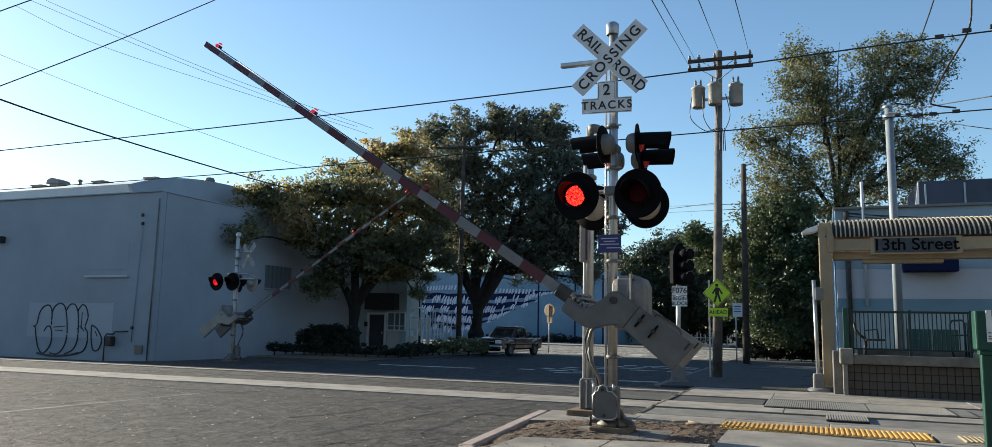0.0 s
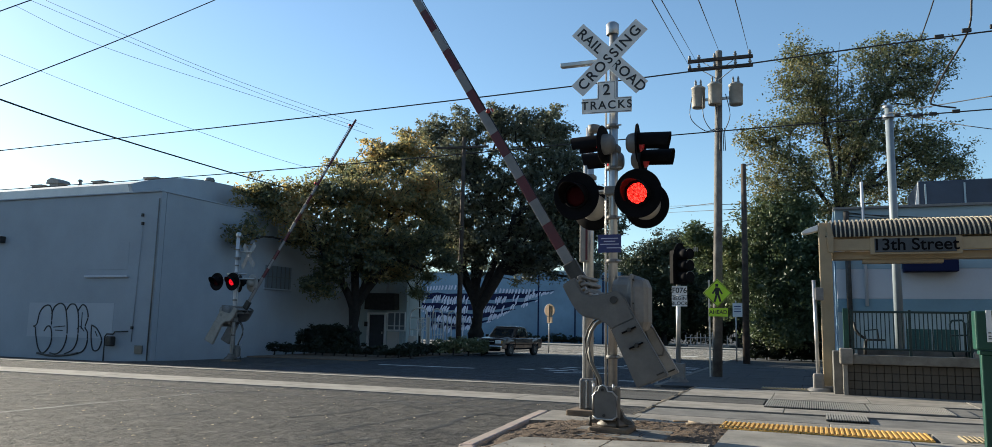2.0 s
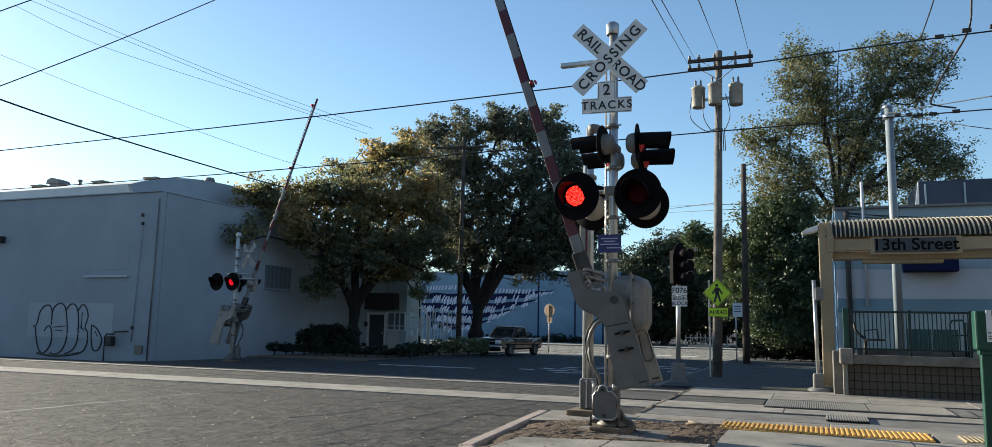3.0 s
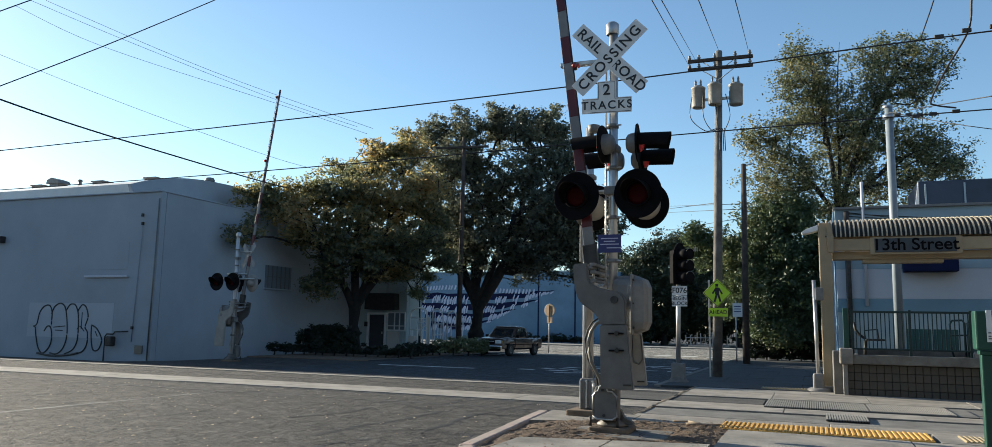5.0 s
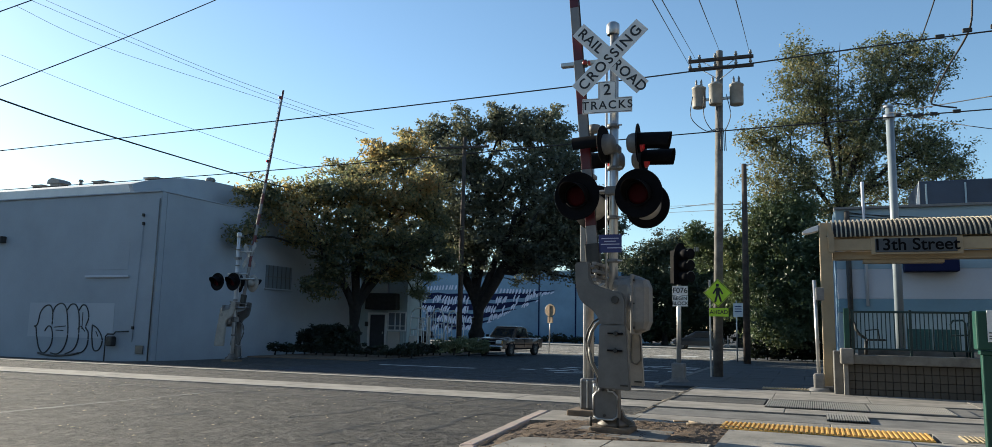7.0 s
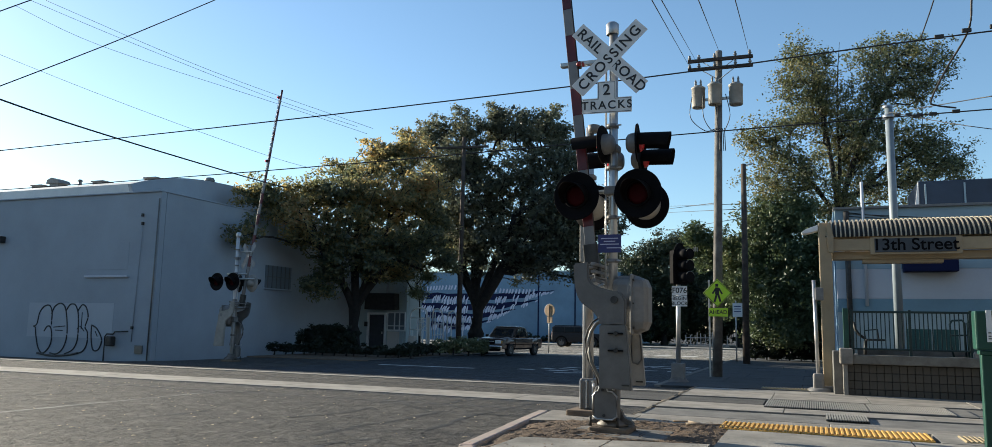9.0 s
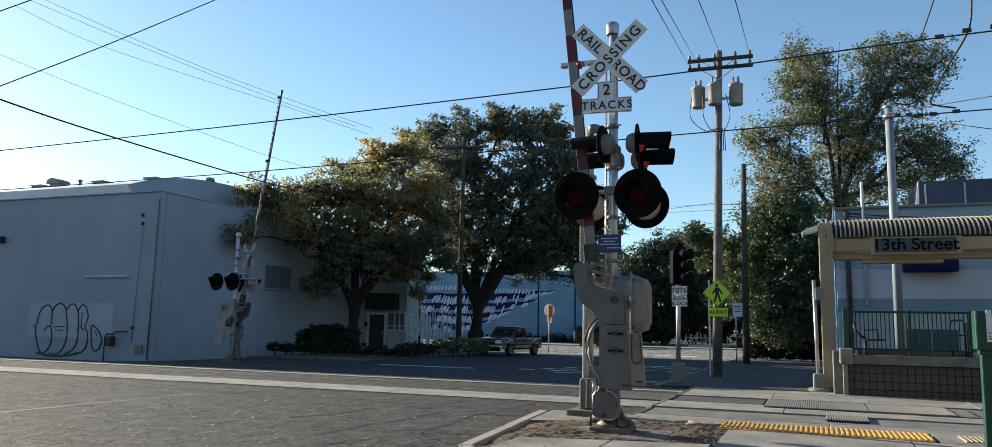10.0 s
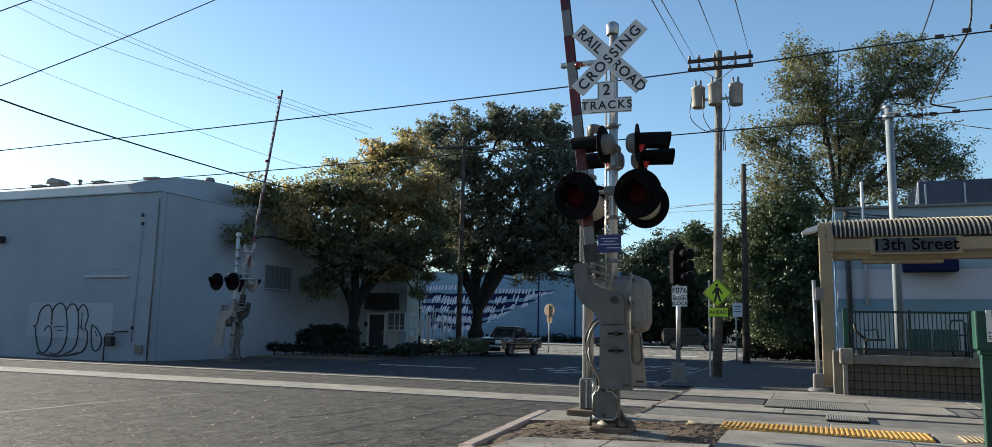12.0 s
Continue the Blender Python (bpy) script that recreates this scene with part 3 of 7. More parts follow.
def make_near_corner():
    p = thing("pavement_near", "pale concrete street corner with a soil strip and red kerb", "pavement", kind="structure")
    # kerb pieces along the street edge, bending outwards at the corner
    for i in range(9):
        y = -5.05 + i * 2.1
        bend = max(0.0, y - 7.95)
        part("kerb", boxed((0, 0, 0), (0.19, 2.08, 0.19), 0.03, pose(-3.715 - 0.105 * bend, y, 0.0, 0, 0, 5.7 * min(bend / 1.5, 1))), KERB_RED if i > 5 else CONCRETE, p, "kerb stone with faded red paint")
    for xa, xb in ((-3.98, -2.62), (-2.6, -1.3)):
        near = [11.5 + 0.385 * (x + 3.72) for x in (xa, xb)]
        part("apron_slab", flat_slab([(xa, near[0]), (xb, near[1]), (xb, 12.96), (xa - 0.13 * (xa < -3.9), 12.96)], 0.088), CONCRETE, p, "pale concrete apron beyond the soil")
    for j in range(5):
        slab_row("slab", -3.6, -2.2, -7.2 + j * 3.1, -7.2 + (j + 1) * 3.1, 0.08, 1.4, PAVING, p)
        slab_row("slab", -2.2, 12.5, -7.2 + j * 3.1, -7.2 + (j + 1) * 3.1, 0.08, 1.84, PAVING, p)
    slab_row("slab", -1.16, 12.7, 8.32, 11.84, 0.08, 2.3, PAVING, p)
    slab_row("slab", -1.3, 12.5, 12.84, 12.97, 0.08, 2.3, CONCRETE, p)
    slab_row("slab", 1.5, 12.7, 11.84, 12.84, 0.08, 2.2, PAVING, p)
    for xa, xb in ((-3.44, -2.34), (-2.32, -1.19)):
        part("slab", flat_slab([(xa, 8.3), (xb, 8.3), (xb, 9.47 + 0.24 * (xb + 3.44)), (xa, 9.47 + 0.24 * (xa + 3.44))], 0.105), PAVING, p)
    # lumpy soil bed
    verts, faces, nx, ny = [], [], 56, 76
    for j in range(ny + 1):
        for i in range(nx + 1):
            y = 8.3 + 4.12 * j / ny
            x0 = -3.68 - 0.1 * (y - 8.64)
            x = x0 + (-1.14 - x0) * i / nx
            v = Vector((x, y, 0))
            edge = min(i, nx - i, j, ny - j) / 8
            z = 0.055 + 0.05 * min(edge, 1) + 0.035 * noise.noise(v * 1.7) + 0.018 * noise.noise(v * 7) + 0.014 * noise.noise(v * 19)
            z = min(z, 0.075) if on_slab(x, y) else z
            verts.append((x, y, z))
    for j in range(ny):
        for i in range(nx):
            a = j * (nx + 1) + i
            faces.append((a, a + 1, a + nx + 2, a + nx + 1))
    ob = from_arrays("soil_bed", verts, faces, SOIL, p)
    tagged(ob, "bare brown soil with dry leaf litter")
    # litter and stones
    rng = random.Random(5)
    verts, faces = [], []
    for i in range(2600):
        x, y = rng.uniform(-3.75, -1.2), rng.uniform(8.4, 12.35)
        if on_slab(x, y) and rng.random() < 0.85:
            continue
        s = rng.uniform(0.004, 0.019)
        z = 0.112 + 0.035 * noise.noise(Vector((x, y, 0)) * 1.7)
        a, h = rng.uniform(0, 6.28), rng.uniform(0.001, 0.006)
        k = len(verts)
        for d in range(4):
            verts.append((x + s * math.cos(a + d * 1.57) * (1 if d % 2 else 0.6), y + s * math.sin(a + d * 1.57) * (1 if d % 2 else 0.6), z + rng.uniform(0, h)))
        verts.append((x, y, z + h + 0.003))
        faces += [(k, k + 1, k + 4), (k + 1, k + 2, k + 4), (k + 2, k + 3, k + 4), (k + 3, k, k + 4)]
    ob = from_arrays("leaf_litter", verts, faces, mat("dry_litter", (0.17, 0.115, 0.07), 0.9, var=0.4, scale=9, island=0.5, bump=0))
    tagged(ob, "dry leaves and wood chips scattered on the soil", "leaf litter", kind="stuff")
    bm = bmesh.new()
    for i in range(3):
        a = rng.uniform(-0.5, 0.5)
        c = Vector((-1.75 + rng.uniform(-0.25, 0.2), 11.75 + rng.uniform(-0.15, 0.15), 0.15))
        d = Vector((math.cos(a), math.sin(a), rng.uniform(-0.1, 0.1))) * rng.uniform(0.07, 0.16)
        rod(bm, c - d, c + d, 0.015, 0.008, 6)
    twigs = bmesh.new()
    for i in range(70):
        a, d = rng.uniform(0, 3.14), rng.uniform(0.03, 0.12)
        c = Vector((rng.uniform(-3.7, -1.3), rng.uniform(9.0, 12.3), 0.12))
        if on_slab(c.x, c.y):
            continue
        rod(twigs, c - Vector((math.cos(a) * d, math.sin(a) * d, 0)), c + Vector((math.cos(a) * d, math.sin(a) * d, 0.015)), 0.005, 0.003, 4)
    tagged(part("twigs", twigs, WOOD_DARK), "thin dark twigs scattered on the soil", "twigs", kind="stuff")
    tagged(part("broken_branch", bm, mat("pale_dead_wood", (0.33, 0.26, 0.19), 0.9, var=0.25, scale=8)), "pale broken sticks lying on the soil", "stick")


def make_far_pavements():
    p = thing("pavement_far", "shaded concrete pavement beside the street beyond the tracks", "pavement", kind="structure")
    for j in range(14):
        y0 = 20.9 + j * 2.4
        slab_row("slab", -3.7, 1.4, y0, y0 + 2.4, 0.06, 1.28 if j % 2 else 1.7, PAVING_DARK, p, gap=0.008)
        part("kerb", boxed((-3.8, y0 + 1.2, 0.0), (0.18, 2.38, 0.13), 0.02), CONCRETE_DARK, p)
    slab_row("slab", -2.8, 13.4, 20.0, 20.88, 0.05, 2.7, PAVING, p, gap=0.009)
    # planted strip round the street trees
    v = thing("planting_verge", "kerbed planting strip with soil between street and warehouse", "verge", kind="structure")
    part("soil", boxed((-19.6, 35.5, -0.15), (6.0, 15.4, 0.36), 0.03), SOIL, v)
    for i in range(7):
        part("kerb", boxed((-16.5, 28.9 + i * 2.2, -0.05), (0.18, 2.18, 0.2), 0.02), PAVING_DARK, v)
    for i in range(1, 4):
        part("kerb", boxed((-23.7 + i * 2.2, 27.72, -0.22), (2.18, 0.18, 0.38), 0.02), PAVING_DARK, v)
    # raised lit yard beyond the cross street
    part("pavement_cross_street", boxed((-8, 69, 0.03), (90, 6, 0.12), 0.02), PAVING, p)


def road_mark(x0, y0, x1, y1, w, name="road_marking", paint=None):
    a, b = Vector((x0, y0, 0)), Vector((x1, y1, 0))
    d = (b - a)
    m = Matrix.Rotation(math.atan2(d.y, d.x), 4, "Z")
    ob = part(name, boxed((*((a + b) / 2).xy, 0.004 if y0 > 20 else -0.002), (d.length, w, 0.009), 0.0, m), paint if paint else PAINT_LINE)
    tagged(ob, "worn white painted line on the asphalt", "road marking", group="road markings", kind="structure")


def make_marks():
    road_mark(-14.9, 25.85, -11.1, 25.9, 0.3)
    rng = random.Random(12)
    for k in range(6):
        x = -9.7 + 0.5 * k
        for j in range(rng.randint(2, 4)):
            w = rng.uniform(0.35, 1.1)
            road_mark(x, 26.6 + k * 1.15 + rng.uniform(-0.2, 0.2), x + w, 26.6 + k * 1.15 + rng.uniform(-0.2, 0.2), rng.uniform(0.25, 0.5))
            x += w + rng.uniform(0.12, 0.5)
    road_mark(-8.0, 25.3, -6.2, 26.1, 0.25)
    road_mark(-5.2, 22.6, -4.1, 22.7, 0.3)
    road_mark(-11.7, 6.0, -11.65, 13.4, 0.12, paint=PAINT_FAINT)
    for i in range(7):
        road_mark(-13 + i * 1.5, 46.5, -12.2 + i * 1.5, 46.5, 2.2)


def make_road_wear():
    """Dry leaves blown over the road."""
    rng = random.Random(17)
    verts, faces = [], []
    for i in range(420):
        x, y = rng.uniform(-22, -4.2), rng.uniform(5.5, 15)
        s, a = rng.uniform(0.012, 0.04), rng.uniform(0, 6.28)
        k = len(verts)
        for d in range(4):
            q = s if d % 2 else s * 0.55
            verts.append((x + q * math.cos(a + d * 1.57), y + q * math.sin(a + d * 1.57), 0.006 + rng.uniform(0, 0.014)))
        verts.append((x, y, 0.012 + rng.uniform(0, 0.012)))
        faces += [(k, k + 1, k + 4), (k + 1, k + 2, k + 4), (k + 2, k + 3, k + 4), (k + 3, k, k + 4)]
    ob = from_arrays("blown_leaves", verts, faces, mat("pale_dry_leaf", (0.36, 0.3, 0.2), 0.9, var=0.4, scale=9, island=0.5, bump=0))
    tagged(ob, "pale dry leaves scattered over the asphalt", "leaf litter", kind="stuff")


make_ground()
make_road_wear()
make_street()
make_behind()
make_tracks()
make_near_corner()
make_far_pavements()
make_marks()
make_joint()
for seed, line in enumerate(ROAD_CRACKS):
    crack(line, seed + 60)
crumbs()
tactile(-1.3, 1.45, 11.9, 12.78, 0.072, 0.067)
tactile(1.8, 3.6, 12.0, 12.7, 0.072, 0.06, YELLOW_FADED)
tactile(-1.25, -0.05, 21.15, 21.6, 0.056, 0.067, YELLOW_FADED)
grate(-0.9, 0.9, 16.0, 17.6, 0.058)
grate(0.93, 2.3, 16.0, 17.6, 0.058)
tagged(part("drain_cover", boxed((1.78, 16.8, 0.05), (1.72, 1.62, 0.03), 0.006), CONCRETE_DARK), "plain grey drain cover plate beside the grate", "drain cover")
grate(0.16, 0.8, 14.1, 15.1, 0.058)

# ---- buildings ----


def make_warehouse():
    w = thing("warehouse", "grey painted warehouse with a bowed white roof and graffiti", "building", pose(-25.52, 25.35, 0))
    # front wall faces the tracks (local y = 0), end wall faces the street (local x = 0)
    part("front_wall", boxed((-25, 0.14, 3.15), (50, 0.28, 7.5), 0.01), WALL_GREY, w, "grey painted block front wall")
    part("parapet_cap", boxed((-25, 0.12, 6.93), (50.05, 0.4, 0.06), 0.01), WALL_GREY, w, "thin parapet cap")
    part("end_wall", boxed((-0.141, 10.4, 3.15), (0.28, 20.2, 7.5), 0.01), WALL_GREY, w, "grey painted end wall")
    part("parapet_cap", boxed((-0.14, 10.4, 6.925), (0.36, 20.2, 0.05), 0.01), WALL_GREY, w)

    def bow(y):
        return 7.32 + 1.04 * (1 - abs((y - 7.6) / 7.6) ** 3)
    arc = [(15.2 * i / 32, bow(15.2 * i / 32)) for i in range(33)]
    bm = plate(bmesh.new(), arc + [(15.2, 6.6), (0.3, 6.6)], 0.2)
    bmesh.ops.transform(bm, matrix=Matrix.Translation((-1.9, 0, 0)) @ Matrix.Rotation(radians(90), 4, "Z"), verts=bm.verts)
    part("gable", bm, WALL_GREY, w, "grey bowed gable set back on the roof")
    bm = plate(bmesh.new(), [(y, z - 0.06) for y, z in arc[1:-1]] + [(14.7, 6.6), (0.4, 6.6)], 47.8)
    bmesh.ops.transform(bm, matrix=Matrix.Translation((-25.95, 0, 0)) @ Matrix.Rotation(radians(90), 4, "Z"), verts=bm.verts)
    part("roof", bm, ROOF_WHITE, w, "sunlit white coated bowed roof")
    part("rear_roof", boxed((-25, 10.4, 6.55), (49.4, 20.0, 0.12)), ROOF_WHITE, w)
    part("downpipe", rodded((-0.12, -0.05, -0.3), (-0.06, -0.05, 6.6), 0.03), CONDUIT, w, "thin dark wall downpipe")
    # graffiti patch, ledge, meter, pipes
    part("overpainted_patch", boxed((-4.75, -0.002, 1.4), (5.1, 0.01, 1.5)), PATCH, w, "lighter overpainted patch")
    part("wall_ledge", boxed((-2.75, -0.05, 3.3), (2.5, 0.1, 0.09), 0.01), WALL_WHITE, w, "narrow white ledge")
    part("wall_panel_seam", boxed((-2.75, 0.0, 4.2), (2.3, 0.02, 1.2), 0.006), WALL_GREY, w)
    part("conduit", rodded((-1.06, -0.03, 0.55), (-0.91, -0.03, 5.5), 0.016, seg=6), WALL_GREY, w, "thin conduit up the wall")
    for x, z in ((-0.94, 5.92), (-0.9, 5.55), (-1.05, 1.13)):
        part("conduit_box", boxed((x, -0.05, z), (0.08, 0.1, 0.13), 0.01), IRON, w, "small dark junction box")
    bm = tube(bmesh.new(), [(-2.45, -0.12, -0.3), (-2.45, -0.12, 0.75), (-2.35, -0.12, 0.85), (-2.0, -0.12, 0.85), (-1.9, -0.12, 0.95), (-1.2, -0.1, 0.98)], 0.03)
    mt = part("gas_pipe", bm, IRON, w, "dark gas service pipe")
    part("gas_meter", boxed((-2.1, -0.15, 0.55), (0.36, 0.26, 0.42), 0.06), IRON, mt, "dark gas meter")
    part("wall_vent", boxed((-0.62, -0.03, 0.24), (0.42, 0.06, 0.34), 0.01), CONDUIT, w, "painted wall vent")
    part("wall_lamp", boxed((-9.5, -0.14, 5.05), (0.45, 0.3, 0.3), 0.03), IRON, w, "dark wall lamp box")
    # tag strokes: bulging outlined letters
    def stroke(pts, r=0.045):
        part("graffiti_stroke", tube(bmesh.new(), smooth([(x, -0.008, z) for x, z in pts]), r * 0.72, 6), SIGN_BLACK, w, "black spray-paint stroke")
    stroke([(-6.91, 1.10), (-6.71, 1.21), (-6.59, 1.72), (-6.32, 2.00), (-6.00, 2.02), (-5.83, 1.71), (-5.81, 1.15)])
    stroke([(-6.22, 0.90), (-6.05, 1.11), (-5.84, 1.06), (-5.72, 0.66), (-5.82, 0.23), (-6.19, -0.07), (-6.50, 0.15), (-6.69, 0.64), (-6.79, 1.04), (-6.91, 1.10)])
    stroke([(-5.85, 1.65), (-5.69, 1.99), (-5.34, 2.13), (-5.05, 1.94), (-4.88, 1.39), (-4.81, 0.73), (-4.97, 0.21), (-5.32, -0.07), (-5.76, -0.05)])
    stroke([(-5.66, 1.08), (-4.96, 1.14)], 0.03)
    stroke([(-5.55, 0.95), (-5.09, 0.94)], 0.03)
    stroke([(-4.97, 1.83), (-4.76, 2.08), (-4.47, 2.07), (-4.26, 1.75), (-4.17, 1.20), (-4.17, 0.56), (-4.39, 0.14), (-4.87, -0.07)])
    stroke([(-4.26, 1.82), (-4.05, 2.07), (-3.80, 1.97), (-3.64, 1.55), (-3.77, 1.11), (-3.60, 0.88), (-3.60, 0.38), (-3.85, 0.06), (-4.37, -0.05)])
    stroke([(-4.01, 1.75), (-3.99, 1.02)], 0.03)
    stroke([(-4.24, 1.01), (-4.08, 1.15), (-3.80, 0.93)], 0.03)
    stroke([(-3.39, 1.21), (-3.05, 1.04), (-2.75, 0.60), (-2.90, 0.18), (-3.21, 0.17), (-3.36, 0.67), (-3.39, 1.21)])
    stroke([(-3.16, 0.95), (-3.01, 0.72)], 0.03)
    stroke([(-6.54, -0.07), (-5.69, -0.16), (-4.68, -0.11), (-4.06, 0.00)], 0.065)
    # barred windows on the end wall
    for y0, z0, wy, wz in ((7.1, 3.2, 2.1, 1.15), (11.2, 3.2, 2.1, 1.15)):
        win = part("window", boxed((0.012, y0 + wy / 2, z0 + wz / 2), (0.05, wy, wz)), GLASS_GREY, w, "dusty barred window")
        part("window_frame", boxed((0.03, y0 + wy / 2, z0 - 0.04), (0.12, wy + 0.15, 0.08), 0.01), WALL_GREY, win)
        for k in range(6):
            part("window_bar", boxed((0.05, y0 + (k + 0.5) * wy / 6, z0 + wz / 2), (0.03, 0.025, wz)), CONDUIT, win)
        part("window_bar", boxed((0.05, y0 + wy / 2, z0 + wz / 2), (0.03, wy, 0.03)), CONDUIT, win)
    return w


def roof_vent(kind, at):
    t = thing("roof_vent", "weathered metal roof ventilator on the bowed roof", "vent", at, "roof vents")
    t.scale = (0.74, 0.74, 0.72)
    if kind == "box":
        part("body", boxed((0, 0, 0.15), (1.0, 0.8, 0.5), 0.03), CAST, t)
        part("cap", boxed((0, 0, 0.44), (1.2, 1.0, 0.1), 0.04), CAST, t)
    elif kind == "hood":
        part("body", boxed((0, 0, 0.3), (0.9, 0.8, 0.6), 0.03), CAST, t)
        part("cap", plate(bmesh.new(), [(-0.7, 0.5), (0.7, 0.5), (0.5, 0.75), (-0.2, 0.95), (-0.6, 0.8)], 1.0, 0.02), CAST, t)
    elif kind == "pipe":
        part("body", rodded((0, 0, -0.1), (0, 0, 0.6), 0.12), CAST, t)
        part("cap", rodded((0, 0, 0.62), (0, 0, 0.75), 0.2, 0.12), CAST, t)
    else:
        part("body", rodded((0, 0, -0.2), (0, 0, 0.2), 0.2), CAST, t)
        part("cap", lathe(bmesh.new(), [(0.32, 0.18), (0.34, 0.28), (0.25, 0.42), (0, 0.48)]), CAST, t)


make_warehouse()
for kind, x in (("box", -39.2), ("hood", -37.9), ("pipe", -36.3), ("box", -34.7), ("box", -31.1), ("mushroom", -27.5)):
    roof_vent(kind, pose(x, 30.3, 8.2 if kind == "mushroom" else 8.34))


def make_annex():
    a = thing("annex", "grey painted annex with a dark door and boxy awning", "building", pose(-25.2, 41.0, 0))
    part("wall", boxed((1.6, 0.15, 2.9), (3.2, 0.3, 6.0), 0.02), WALL_BASE, a)
    part("side_wall", boxed((3.06, 1.1, 2.9), (0.28, 1.6, 6.0), 0.02), WALL_BASE, a)
    part("coping", boxed((1.6, 0.12, 5.93), (3.3, 0.44, 0.08), 0.01), WALL_WHITE, a)
    part("downpipe", rodded((1.9, -0.06, 3.35), (1.9, -0.06, 5.85), 0.05), WALL_WHITE, a, "white downpipe")
    d = part("door", boxed((1.27, -0.02, 1.02), (0.98, 0.08, 2.04), 0.01), DOOR_BROWN, a, "dark entrance door")
    for x in (0.69, 1.85):
        part("door_frame", boxed((x, -0.05, 1.03), (0.13, 0.14, 2.1), 0.01), SIGN_WHITE, d, "white door frame")
    part("door_frame", boxed((1.27, -0.05, 2.13), (1.29, 0.14, 0.1), 0.01), SIGN_WHITE, d)
    part("door_handle", boxed((1.65, -0.08, 1.0), (0.05, 0.06, 0.14), 0.01), STEEL, d)
    part("wall_box", boxed((0.6, -0.16, 1.5), (0.16, 0.2, 0.28), 0.02), IRON, a, "small dark box beside the door")
    # awning toned near black to paint in the foliage shadow on it
    part("awning", plate(bmesh.new(), [(0.62, 2.36), (2.7, 2.34), (2.66, 3.3), (0.66, 3.32)], 1.0, 0.03), IRON, a, "dark boxy awning over the door")
    win = part("window", boxed((2.56, 0.0, 1.68), (1.14, 0.06, 0.98)), GLASS_GREY, a)
    for z in (1.16, 2.2):
        part("window_frame", boxed((2.56, -0.04, z), (1.22, 0.08, 0.09), 0.01), SIGN_WHITE, win)
    for x in (1.98, 2.45, 2.78, 3.14):
        part("window_frame", boxed((x, -0.043, 1.68), (0.06, 0.07, 1.0)), SIGN_WHITE, win)
    part("window_frame", boxed((2.56, -0.045, 1.42), (1.1, 0.06, 0.05)), SIGN_WHITE, win)
    part("panel", boxed((2.4, -0.06, 0.58), (0.78, 0.12, 1.02), 0.02), WALL_BEIGE, a, "cream panel under the window")
    part("panel_edge", boxed((2.95, -0.07, 0.58), (0.24, 0.1, 1.02), 0.01), WALL_BASE, a)
    part("step", boxed((1.27, -0.4, 0.04), (1.5, 0.7, 0.12), 0.02), CONCRETE_DARK, a)


def make_yard_fence():
    f = thing("yard_frame", "white tubular metal frames with arched tops in the yard", "frame", pose(-21.0, 39.6, 0))

    def pipe(pts, r=0.045):
        part("tube", tube(bmesh.new(), [(x, 0, z) for x, z in pts], r, 8), SIGN_WHITE, f)
    pipe([(0, -0.1), (0, 1.9), (0.06, 2.2), (0.3, 2.4), (0.6, 2.44), (0.9, 2.38), (1.03, 2.2), (1.05, -0.1)])
    pipe([(1.42, -0.1), (1.4, 2.1), (1.45, 2.36), (1.7, 2.42), (1.95, 2.25), (2.05, 1.9), (2.12, -0.1)])
    for x, h in ((0.45, 1.9), (0.7, 1.95), (1.22, 2.2), (1.72, 1.9), (1.9, 1.6)):
        pipe([(x, -0.1), (x + 0.03, h)], 0.028)
    pipe([(2.3, -0.1), (2.3, 1.9), (2.4, 2.2), (2.65, 2.3), (2.85, 2.1), (2.9, -0.1)])
    for z in (0.5, 1.25, 1.9):
        pipe([(0, z), (1.05, z - 0.05)], 0.025)
    pipe([(1.4, 0.5), (2.1, 0.48)], 0.025)
    pipe([(0.55, 1.5), (0.75, 1.75), (0.95, 1.45), (0.7, 1.35), (0.6, 1.6), (0.9, 1.7)], 0.03)
    for x, h in ((0.18, 1.2), (0.82, 1.95), (1.55, 2.2), (2.02, 1.1), (2.55, 2.1), (3.05, 2.0), (3.25, 1.9)):
        pipe([(x, -0.1), (x, h)], 0.03)
    for z in (0.95, 1.55):
        pipe([(1.4, z), (2.12, z + 0.04)], 0.025)
        pipe([(2.3, z - 0.1), (3.3, z - 0.05)], 0.022)
    part("mesh_panel", boxed((0.62, 0.02, 1.35), (0.12, 0.03, 0.9), 0.01), WALL_BEIGE, f)
    part("mesh_panel", boxed((1.12, 0.02, 1.0), (0.16, 0.03, 1.9), 0.01), WALL_BEIGE, f)
    part("cabinet", boxed((0.22, -0.1, 0.45), (0.36, 0.3, 0.9), 0.03), WALL_BEIGE, f, "small beige cabinet")


